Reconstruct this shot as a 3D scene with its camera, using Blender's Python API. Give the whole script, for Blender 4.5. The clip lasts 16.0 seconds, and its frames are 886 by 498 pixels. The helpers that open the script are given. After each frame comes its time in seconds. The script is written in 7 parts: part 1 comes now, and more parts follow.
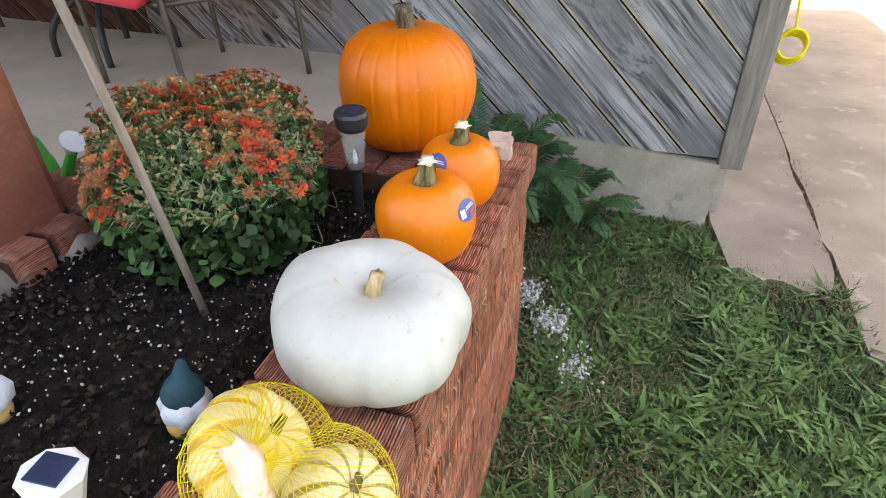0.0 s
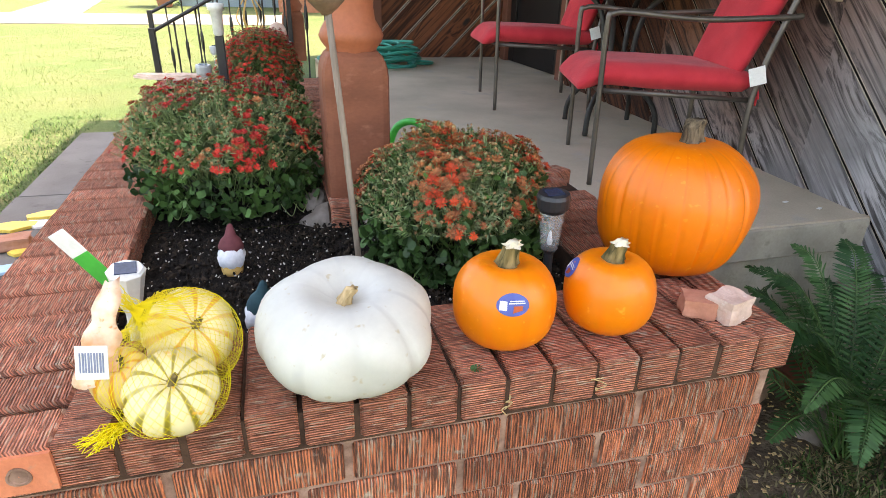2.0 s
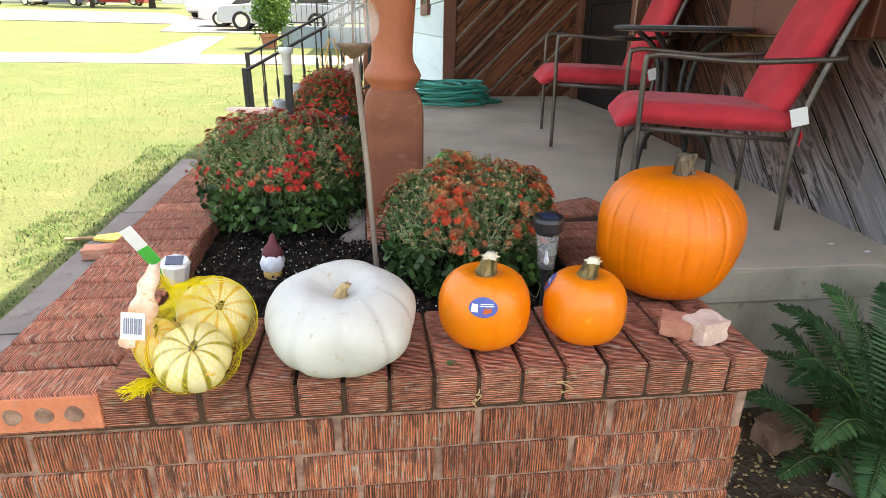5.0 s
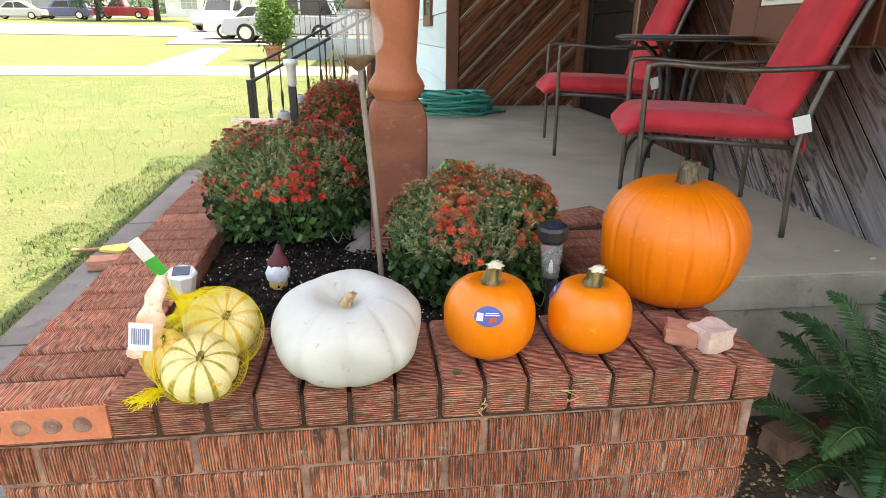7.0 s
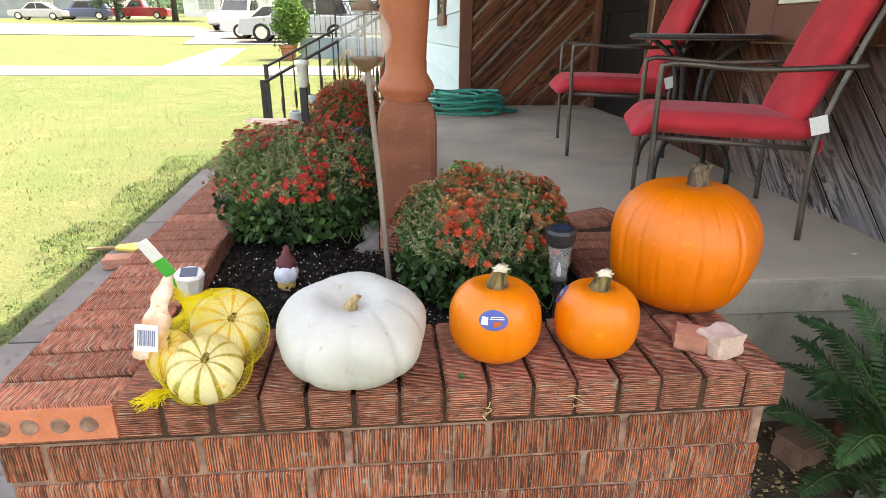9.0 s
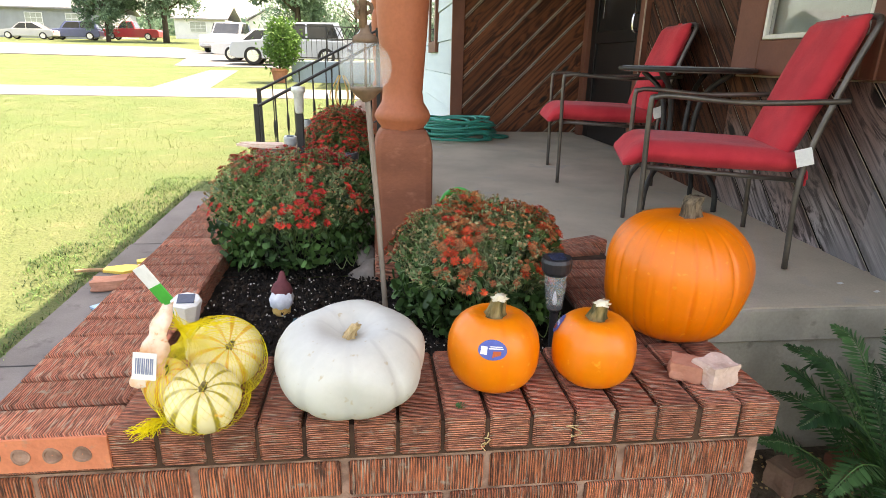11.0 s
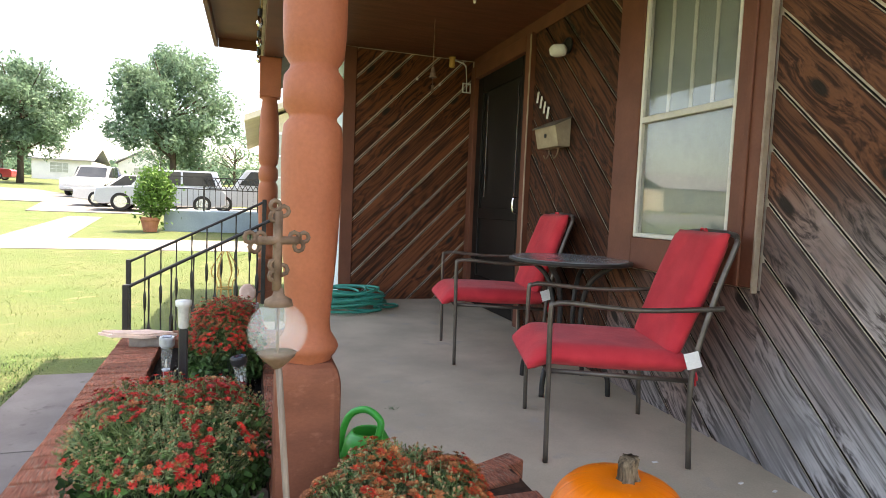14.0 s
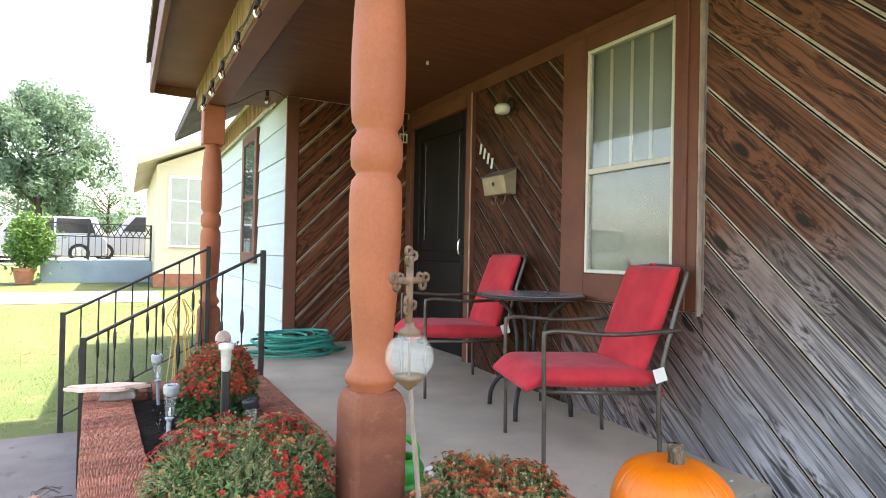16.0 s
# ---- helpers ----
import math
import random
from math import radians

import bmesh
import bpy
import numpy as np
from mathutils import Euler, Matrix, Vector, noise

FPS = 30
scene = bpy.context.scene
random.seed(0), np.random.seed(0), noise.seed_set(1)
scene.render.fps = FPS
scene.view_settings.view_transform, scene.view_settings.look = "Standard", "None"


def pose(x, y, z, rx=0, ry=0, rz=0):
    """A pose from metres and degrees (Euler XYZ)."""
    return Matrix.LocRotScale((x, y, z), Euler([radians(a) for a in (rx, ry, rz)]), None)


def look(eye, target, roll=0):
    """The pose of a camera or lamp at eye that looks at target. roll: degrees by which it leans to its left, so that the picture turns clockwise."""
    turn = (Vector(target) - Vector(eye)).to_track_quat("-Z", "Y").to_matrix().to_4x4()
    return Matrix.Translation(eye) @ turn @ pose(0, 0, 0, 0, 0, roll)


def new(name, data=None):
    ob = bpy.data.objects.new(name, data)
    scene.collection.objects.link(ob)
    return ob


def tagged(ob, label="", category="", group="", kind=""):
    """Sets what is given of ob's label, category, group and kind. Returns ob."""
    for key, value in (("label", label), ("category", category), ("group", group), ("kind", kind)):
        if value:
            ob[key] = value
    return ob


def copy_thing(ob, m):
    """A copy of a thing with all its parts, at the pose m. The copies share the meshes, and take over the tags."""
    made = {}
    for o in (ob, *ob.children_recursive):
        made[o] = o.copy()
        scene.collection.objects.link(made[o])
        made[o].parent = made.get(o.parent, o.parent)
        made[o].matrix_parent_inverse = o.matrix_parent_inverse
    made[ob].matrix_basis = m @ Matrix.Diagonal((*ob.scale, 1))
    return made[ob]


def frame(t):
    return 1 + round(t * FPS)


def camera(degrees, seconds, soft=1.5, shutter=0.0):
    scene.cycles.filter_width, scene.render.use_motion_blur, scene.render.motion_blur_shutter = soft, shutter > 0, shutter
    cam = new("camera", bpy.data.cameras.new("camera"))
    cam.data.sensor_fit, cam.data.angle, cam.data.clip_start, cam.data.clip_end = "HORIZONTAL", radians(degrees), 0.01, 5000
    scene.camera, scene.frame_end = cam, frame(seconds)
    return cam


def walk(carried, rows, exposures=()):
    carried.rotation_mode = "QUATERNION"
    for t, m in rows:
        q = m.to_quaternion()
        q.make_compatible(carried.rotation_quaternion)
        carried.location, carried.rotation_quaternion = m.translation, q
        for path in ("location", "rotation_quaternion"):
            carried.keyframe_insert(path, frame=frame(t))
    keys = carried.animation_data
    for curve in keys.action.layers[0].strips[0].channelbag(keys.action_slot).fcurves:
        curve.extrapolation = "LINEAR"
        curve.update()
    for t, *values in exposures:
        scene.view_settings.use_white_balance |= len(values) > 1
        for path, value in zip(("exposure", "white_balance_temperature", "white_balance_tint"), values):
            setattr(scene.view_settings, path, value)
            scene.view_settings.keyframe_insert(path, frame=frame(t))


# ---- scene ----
cam = camera(75.1, 16.0, 0.6)
PATH = [
    (0, (-0.123, -0.192, 1.128), (1.451, 0.335, 0.012), -1.4),
    (0.5, (-0.042, -0.398, 1.115), (1.412, 0.504, 0.08), -1.0),
    (1, (0.082, -0.513, 1.103), (1.314, 0.735, 0.142), -0.2),
    (1.5, (0.257, -0.54, 1.101), (1.142, 1.016, 0.21), 0.9),
    (2, (0.338, -0.677, 1.102), (0.837, 1.071, 0.269), 1.5),
    (2.5, (0.402, -0.819, 1.108), (0.696, 0.99, 0.308), 1.7),
    (3, (0.413, -0.842, 1.114), (0.657, 0.979, 0.323), 2.1),
    (3.5, (0.411, -0.839, 1.106), (0.584, 0.99, 0.318), 2.2),
    (4, (0.434, -0.842, 1.111), (0.603, 0.996, 0.34), 2.1),
    (4.2, (0.444, -0.845, 1.118), (0.641, 0.994, 0.359), 2.3),
    (6.5, (0.476, -0.856, 1.118), (0.726, 1.002, 0.423), 0.5),
    (7, (0.464, -0.857, 1.12), (0.688, 1.005, 0.425), 0.6),
    (7.5, (0.479, -0.854, 1.12), (0.709, 1.009, 0.428), 0.6),
    (8, (0.485, -0.856, 1.121), (0.703, 1.013, 0.443), 0.4),
    (8.5, (0.481, -0.851, 1.125), (0.676, 1.015, 0.433), 0.6),
    (8.7, (0.481, -0.851, 1.125), (0.659, 1.014, 0.425), 0.3),
    (10.8, (0.46, -0.85, 1.134), (0.662, 1.036, 0.5), 1.3),
    (11, (0.458, -0.854, 1.139), (0.678, 1.033, 0.516), 1.3),
    (11.5, (0.467, -0.85, 1.141), (0.723, 1.038, 0.533), 1.3),
    (12, (0.472, -0.868, 1.176), (0.81, 1.06, 0.769), 1.4),
    (12.5, (0.482, -0.909, 1.238), (0.874, 1.027, 0.92), 1.4),
    (13, (0.487, -0.885, 1.285), (0.916, 1.048, 1.003), 1.8),
    (13.5, (0.449, -0.793, 1.334), (0.963, 1.128, 1.115), 2.1),
    (14, (0.385, -0.681, 1.373), (1.011, 1.214, 1.235), 2.4),
    (14.5, (0.315, -0.612, 1.371), (0.981, 1.271, 1.269), 2.6),
    (15, (0.219, -0.645, 1.365), (0.934, 1.221, 1.28), 2.5),
    (15.5, (0.015, -0.752, 1.357), (0.848, 1.066, 1.315), 2.0),
    (16, (-0.153, -0.731, 1.36), (0.815, 1.019, 1.38), 1.2),
]
EXPOSURE = [(0, 2.72, 8600, 14), (2.0, 2.76, 8600, 14), (4.2, 2.65, 8700, 14), (11.3, 2.59, 9000, 15), (12.5, 2.44, 8700, 15), (14.5, 2.68, 8300, 15), (16, 2.95, 7900, 15)]
walk(cam, [(t, look(eye, target, roll)) for t, eye, target, roll in PATH], EXPOSURE)
SKY, SUN = 0.15, 2.7

# ---------------------------------------------------------------- light
SUN_EL, SUN_AZ = radians(68.5), radians(12)      # azimuth from +x towards +y
world = bpy.data.worlds.new("sky")
scene.world = world
world.use_nodes = True
wn = world.node_tree
sky = wn.nodes.new("ShaderNodeTexSky")
sky.sky_type, sky.sun_disc = "NISHITA", False
sky.sun_elevation, sky.sun_rotation = SUN_EL, radians(90) - SUN_AZ
sky.air_density, sky.dust_density, sky.ozone_density = 1.0, 3.0, 1.0
wn.links.new(sky.outputs[0], wn.nodes["Background"].inputs[0])
wn.nodes["Background"].inputs[1].default_value = SKY
sun = new("sun", bpy.data.lights.new("sun", "SUN"))
sun.data.energy, sun.data.angle, sun.data.color = SUN, radians(0.6), (1.0, 0.97, 0.91)
to_sun = Vector((math.cos(SUN_EL) * math.cos(SUN_AZ), math.cos(SUN_EL) * math.sin(SUN_AZ), math.sin(SUN_EL)))
sun.matrix_world = look(to_sun * 30, (0, 0, 0))


# ---------------------------------------------------------------- materials
def nodes_of(name):
    m = bpy.data.materials.new(name)
    m.use_nodes = True
    nt = m.node_tree
    return m, nt, nt.nodes["Principled BSDF"]


def add(nt, kind, **values):
    n = nt.nodes.new("ShaderNode" + kind)
    for key, value in values.items():
        n.inputs[key].default_value = value
    return n


def mix_colour(nt, fac, a, b):
    n = nt.nodes.new("ShaderNodeMix")
    n.data_type = "RGBA"
    for slot, value in ((0, fac), (6, a), (7, b)):
        if isinstance(value, bpy.types.NodeSocket):
            nt.links.new(value, n.inputs[slot])
        else:
            n.inputs[slot].default_value = value if slot == 0 else (*value, 1)
    return n.outputs[2]


def ramp(nt, fac, lo, hi):
    n = nt.nodes.new("ShaderNodeMapRange")
    n.inputs[1].default_value, n.inputs[2].default_value = lo, hi
    nt.links.new(fac, n.inputs[0])
    return n.outputs[0]


def coords(nt, rot=(0, 0, 0), stretch=(1, 1, 1), spread=7.0):
    tc, info = add(nt, "TexCoord"), add(nt, "ObjectInfo")
    mul = nt.nodes.new("ShaderNodeVectorMath")
    mul.operation = "MULTIPLY_ADD"
    mul.inputs[1].default_value = (spread, spread * 1.7, spread * 0.6)
    nt.links.new(info.outputs["Random"], mul.inputs[0])
    r = add(nt, "Mapping")
    r.inputs["Rotation"].default_value = [radians(a) for a in rot]
    nt.links.new(tc.outputs["Object"], r.inputs[0])
    nt.links.new(r.outputs[0], mul.inputs[2])
    s = add(nt, "Mapping")
    s.inputs["Scale"].default_value = stretch
    nt.links.new(mul.outputs[0], s.inputs[0])
    return s.outputs[0], r.outputs[0], info


def noise_tex(nt, vec, scale, detail=4.0, rough=0.55, distort=0.0):
    n = add(nt, "TexNoise", Scale=scale, Detail=detail, Roughness=rough, Distortion=distort)
    nt.links.new(vec, n.inputs["Vector"])
    return n.outputs["Fac"]


def jitter(nt, colour, amount, source):
    h = nt.nodes.new("ShaderNodeHueSaturation")
    v = nt.nodes.new("ShaderNodeMapRange")
    v.inputs[3].default_value, v.inputs[4].default_value = 1 - amount, 1 + amount
    nt.links.new(source, v.inputs[0])
    nt.links.new(v.outputs[0], h.inputs["Value"])
    nt.links.new(colour, h.inputs["Color"])
    return h.outputs[0]


def bumped(nt, bsdf, height, strength, distance=0.004):
    b = add(nt, "Bump", Strength=strength, Distance=distance)
    nt.links.new(height, b.inputs["Height"])
    nt.links.new(b.outputs[0], bsdf.inputs["Normal"])


def surface(name, a, b, scale=6.0, fine=60.0, rough=0.7, bump=0.3, metal=0.0, rand=0.1, stretch=(1, 1, 1), island=False, c=None, depth=0.003, coat=0.0, lo=0.35, hi=0.65, sheen=0.0, through_light=0.0):
    """Two colours mixed by a coarse and a fine noise, a third in sparse spots, with fine relief."""
    m, nt, p = nodes_of(name)
    vec, _, info = coords(nt, stretch=stretch)
    coarse, small = noise_tex(nt, vec, scale, 5), noise_tex(nt, vec, fine, 3)
    col = mix_colour(nt, ramp(nt, coarse, lo, hi), a, b)
    if c:
        col = mix_colour(nt, ramp(nt, noise_tex(nt, vec, scale * 3.1, 4), 0.6, 0.72), col, c)
    col = jitter(nt, col, 0.16, small)
    if rand:
        col = jitter(nt, col, rand, add(nt, "NewGeometry").outputs["Random Per Island"] if island else info.outputs["Random"])
    nt.links.new(col, p.inputs["Base Color"])
    p.inputs["Roughness"].default_value, p.inputs["Metallic"].default_value = rough, metal
    p.inputs["Coat Weight"].default_value, p.inputs["Sheen Weight"].default_value = coat, sheen
    if rough >= 0.5 and not metal:
        p.inputs["Specular IOR Level"].default_value = 0.15 if rough >= 0.7 else 0.25
    if bump:
        bumped(nt, p, small, bump, depth)
    if through_light:
        leaf, both = add(nt, "BsdfTranslucent"), nt.nodes.new("ShaderNodeMixShader")
        both.inputs[0].default_value = through_light
        nt.links.new(col, leaf.inputs["Color"])
        nt.links.new(p.outputs[0], both.inputs[1])
        nt.links.new(leaf.outputs[0], both.inputs[2])
        nt.links.new(both.outputs[0], nt.nodes["Material Output"].inputs["Surface"])
    return m


def brick_material(name, a, b, dirt, pitch=48.0, cap=False):
    """Scored brick: fine grooves across its length, with dirt in them."""
    m, nt, p = nodes_of(name)
    vec, plain, info = coords(nt)
    xyz, join = add(nt, "SeparateXYZ"), add(nt, "CombineXYZ")
    nt.links.new(vec, xyz.inputs[0])
    along = nt.nodes.new("ShaderNodeMath")
    along.operation = "MULTIPLY_ADD"
    along.inputs[1].default_value = 1.0 if cap else 0.0
    nt.links.new(xyz.outputs["Z"], along.inputs[0])
    nt.links.new(xyz.outputs["X"], along.inputs[2])
    nt.links.new(along.outputs[0], join.inputs[0])
    across = nt.nodes.new("ShaderNodeMath")
    across.operation = "MULTIPLY"
    across.inputs[1].default_value = 0.10
    nt.links.new(xyz.outputs["Y"], across.inputs[0])
    nt.links.new(across.outputs[0], join.inputs[1])
    slow = nt.nodes.new("ShaderNodeMath")
    slow.operation = "MULTIPLY"
    slow.inputs[1].default_value = 0.0 if cap else 0.07
    nt.links.new(xyz.outputs["Z"], slow.inputs[0])
    nt.links.new(slow.outputs[0], join.inputs[2])
    w = add(nt, "TexWave", Scale=pitch, Distortion=5.0, Detail=4.0)
    w.inputs["Detail Scale"].default_value = 0.7
    nt.links.new(join.outputs[0], w.inputs[0])
    blotch, small = noise_tex(nt, vec, 9, 5), noise_tex(nt, vec, 190, 3)
    col = mix_colour(nt, ramp(nt, blotch, 0.35, 0.68), a, b)
    col = mix_colour(nt, ramp(nt, noise_tex(nt, vec, 17, 5), 0.56, 0.70), col, tuple(v * 0.6 for v in b))
    groove = ramp(nt, w.outputs["Fac"], 0.55, 0.10)
    wear = nt.nodes.new("ShaderNodeMath")
    wear.operation = "MULTIPLY"
    nt.links.new(groove, wear.inputs[0])
    nt.links.new(ramp(nt, noise_tex(nt, vec, 24, 4), 0.2, 0.5), wear.inputs[1])
    col = mix_colour(nt, wear.outputs[0], col, dirt)
    col = mix_colour(nt, ramp(nt, noise_tex(nt, join.outputs[0], 210, 4, 0.7), 0.47, 0.62), col, dirt)
    col = mix_colour(nt, ramp(nt, noise_tex(nt, join.outputs[0], 230, 2), 0.55, 0.70), col, (0.52, 0.36, 0.26))
    col = mix_colour(nt, ramp(nt, noise_tex(nt, vec, 38, 4), 0.64, 0.74), col, (0.46, 0.36, 0.28))
    col = jitter(nt, jitter(nt, col, 0.14, small), 0.22, info.outputs["Random"])
    nt.links.new(col, p.inputs["Base Color"])
    p.inputs["Roughness"].default_value, p.inputs["Specular IOR Level"].default_value = 0.85, 0.12
    height = nt.nodes.new("ShaderNodeMath")
    height.operation = "MULTIPLY_ADD"
    height.inputs[1].default_value = 0.35
    nt.links.new(small, height.inputs[0])
    nt.links.new(w.outputs["Fac"], height.inputs[2])
    bumped(nt, p, height.outputs[0], 0.9, 0.004)
    return m


def plank_material(name, rot, brown, brown2, grey, grey2, grey_from):
    """Weathered boards: grain along the board, knots, brown stain that has gone grey by the ground and the open end."""
    m, nt, p = nodes_of(name)
    vec, plain, info = coords(nt, rot=rot, stretch=(1, 1, 1), spread=3.0)
    s = add(nt, "Mapping")
    s.inputs["Scale"].default_value = (1, 0.03, 1) if rot[1] == 0 else (0.03, 1, 1)
    nt.links.new(vec, s.inputs[0])
    k = add(nt, "Mapping")
    k.inputs["Scale"].default_value = (1, 0.42, 1) if rot[1] == 0 else (0.42, 1, 1)
    nt.links.new(vec, k.inputs[0])
    v = add(nt, "TexVoronoi", Scale=5.6)
    nt.links.new(k.outputs[0], v.inputs["Vector"])
    swirl = nt.nodes.new("ShaderNodeVectorMath")
    swirl.operation = "SCALE"
    swirl.inputs["Scale"].default_value = 0.045
    nt.links.new(ramp(nt, v.outputs["Distance"], 0.55, 0.05), swirl.inputs[0])
    bent = nt.nodes.new("ShaderNodeVectorMath")
    bent.operation = "ADD"
    nt.links.new(s.outputs[0], bent.inputs[0])
    nt.links.new(swirl.outputs[0], bent.inputs[1])
    grain = noise_tex(nt, bent.outputs[0], 52, 7, 0.66, 0.35)
    fine = noise_tex(nt, bent.outputs[0], 190, 5, 0.65)
    stain = mix_colour(nt, ramp(nt, grain, 0.44, 0.58), brown, brown2)
    old = mix_colour(nt, ramp(nt, grain, 0.45, 0.60), grey, grey2)
    old = mix_colour(nt, ramp(nt, noise_tex(nt, vec, 3.3, 4), 0.40, 0.68), old, tuple(q * 0.52 for q in grey))
    xyz = add(nt, "SeparateXYZ")
    tc = add(nt, "TexCoord")
    nt.links.new(tc.outputs["Object"], xyz.inputs[0])
    where = nt.nodes.new("ShaderNodeMath")
    where.operation = "MULTIPLY_ADD"
    where.inputs[1].default_value = 0.5
    nt.links.new(xyz.outputs["Y"], where.inputs[0])
    nt.links.new(xyz.outputs["Z"], where.inputs[2])
    ragged = nt.nodes.new("ShaderNodeMath")
    ragged.operation = "MULTIPLY_ADD"
    ragged.inputs[1].default_value = 1.3
    nt.links.new(noise_tex(nt, vec, 1.7, 4), ragged.inputs[0])
    nt.links.new(where.outputs[0], ragged.inputs[2])
    col = mix_colour(nt, ramp(nt, ragged.outputs[0], grey_from + 1.3, grey_from), stain, old)
    col = mix_colour(nt, ramp(nt, v.outputs["Distance"], 0.15, 0.09), col, (0.028, 0.020, 0.016))
    col = jitter(nt, jitter(nt, col, 0.38, fine), 0.2, info.outputs["Random"])
    nt.links.new(col, p.inputs["Base Color"])
    p.inputs["Roughness"].default_value, p.inputs["Specular IOR Level"].default_value = 0.72, 0.2
    h = nt.nodes.new("ShaderNodeMath")
    h.operation = "ADD"
    nt.links.new(grain, h.inputs[0])
    nt.links.new(fine, h.inputs[1])
    bumped(nt, p, h.outputs[0], 0.9, 0.005)
    return m


def gourd_material(name, base, rib, ribs, spots, gloss=0.35, wander=0.25, lo=0.45, hi=0.95):
    """Pumpkin or gourd skin: colour by the angle round the axis, pale flecks, slight sheen."""
    m, nt, p = nodes_of(name)
    vec, plain, info = coords(nt)
    tc, xyz = add(nt, "TexCoord"), add(nt, "SeparateXYZ")
    nt.links.new(tc.outputs["Object"], xyz.inputs[0])
    at = nt.nodes.new("ShaderNodeMath")
    at.operation = "ARCTAN2"
    nt.links.new(xyz.outputs["Y"], at.inputs[0])
    nt.links.new(xyz.outputs["X"], at.inputs[1])
    wob = nt.nodes.new("ShaderNodeMath")
    wob.operation = "MULTIPLY_ADD"
    wob.inputs[1].default_value = wander
    nt.links.new(noise_tex(nt, vec, 14, 3), wob.inputs[0])
    nt.links.new(at.outputs[0], wob.inputs[2])
    mul = nt.nodes.new("ShaderNodeMath")
    mul.operation = "MULTIPLY"
    mul.inputs[1].default_value = ribs
    nt.links.new(wob.outputs[0], mul.inputs[0])
    cs = nt.nodes.new("ShaderNodeMath")
    cs.operation = "COSINE"
    nt.links.new(mul.outputs[0], cs.inputs[0])
    col = mix_colour(nt, ramp(nt, noise_tex(nt, vec, 9, 6, 0.65), 0.40, 0.70), base, tuple(v * 0.82 for v in base))
    streak = nt.nodes.new("ShaderNodeMath")
    streak.operation = "MULTIPLY"
    nt.links.new(ramp(nt, cs.outputs[0], lo, hi), streak.inputs[0])
    nt.links.new(ramp(nt, noise_tex(nt, vec, 22, 4), 0.25, 0.5), streak.inputs[1])
    col = mix_colour(nt, streak.outputs[0], col, rib)
    col = mix_colour(nt, ramp(nt, noise_tex(nt, vec, 60, 2), 0.66, 0.74), col, spots)
    nt.links.new(col, p.inputs["Base Color"])
    p.inputs["Roughness"].default_value = gloss
    bumped(nt, p, noise_tex(nt, vec, 45, 4), 0.15, 0.004)
    return m


def glass_material(name, colour, rough=0.02, seen=1.0):
    m, nt, p = nodes_of(name)
    p.inputs["Base Color"].default_value = (*colour, 1)
    p.inputs["Roughness"].default_value, p.inputs["Transmission Weight"].default_value = rough, seen
    p.inputs["IOR"].default_value = 1.45
    return m


BRICK = brick_material("scored_brick", (0.86, 0.27, 0.13), (0.62, 0.185, 0.10), (0.125, 0.060, 0.043), 64)
BRICK_CAP = brick_material("cap_brick", (0.78, 0.285, 0.175), (0.62, 0.215, 0.135), (0.19, 0.080, 0.056), 72, True)
MORTAR = surface("mortar", (0.42, 0.26, 0.19), (0.17, 0.095, 0.068), 22, 120, 0.95, 0.8)
PLAIN_BRICK = surface("smooth_brick_face", (0.66, 0.23, 0.12), (0.54, 0.17, 0.09), 14, 120, 0.85, 0.5, rand=0, c=(0.45, 0.22, 0.14))
# dark bed colour holds the shade of the open gaps between cap bricks
JOINT = surface("cap_gap_shade", (0.105, 0.058, 0.038), (0.05, 0.028, 0.02), 14, 120, 0.95, 0.8)
STONE = surface("rough_stone", (0.32, 0.275, 0.235), (0.16, 0.135, 0.115), 9, 70, 0.9, 0.8)
PINK_STONE = surface("pale_pink_stone", (0.72, 0.55, 0.46), (0.62, 0.44, 0.36), 18, 120, 0.85, 0.6, c=(0.78, 0.66, 0.58))
CONCRETE = surface("porch_concrete", (0.55, 0.46, 0.345), (0.42, 0.355, 0.265), 2.2, 160, 0.8, 0.25, c=(0.43, 0.38, 0.31))
EDGE_CONCRETE = surface("old_concrete", (0.47, 0.42, 0.34), (0.34, 0.30, 0.24), 5, 90, 0.9, 0.6, c=(0.28, 0.25, 0.2))
WALK_CONCRETE = surface("walk_concrete", (0.215, 0.205, 0.19), (0.165, 0.155, 0.145), 3, 150, 0.9, 0.4)
# darker copy of WALK_CONCRETE: the slabs' shade is put into the colour
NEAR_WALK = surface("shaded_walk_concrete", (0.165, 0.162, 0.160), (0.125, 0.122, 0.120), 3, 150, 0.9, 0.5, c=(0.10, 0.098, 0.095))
TAN_CONCRETE = surface("sandy_concrete", (0.31, 0.25, 0.19), (0.23, 0.185, 0.14), 2.6, 140, 0.9, 0.6, c=(0.36, 0.31, 0.25))
PLANK = plank_material("weathered_board", (-45, 0, 0), (0.185, 0.075, 0.041), (0.048, 0.021, 0.014), (0.44, 0.42, 0.42), (0.070, 0.064, 0.062), 1.45)
# darker copy of PLANK: the porch shade is put into the board colour
PLANK_SHADE = plank_material("shade_darkened_board", (-45, 0, 0), (0.120, 0.044, 0.023), (0.030, 0.013, 0.009), (0.20, 0.18, 0.17), (0.05, 0.044, 0.04), 0.55)
PLANK_FAR = plank_material("stained_board", (0, 45, 0), (0.205, 0.068, 0.030), (0.045, 0.017, 0.010), (0.11, 0.06, 0.04), (0.055, 0.032, 0.024), 1.6)
GAP = surface("groove_wood", (0.70, 0.60, 0.51), (0.46, 0.38, 0.31), 12, 90, 0.85, 0.4)
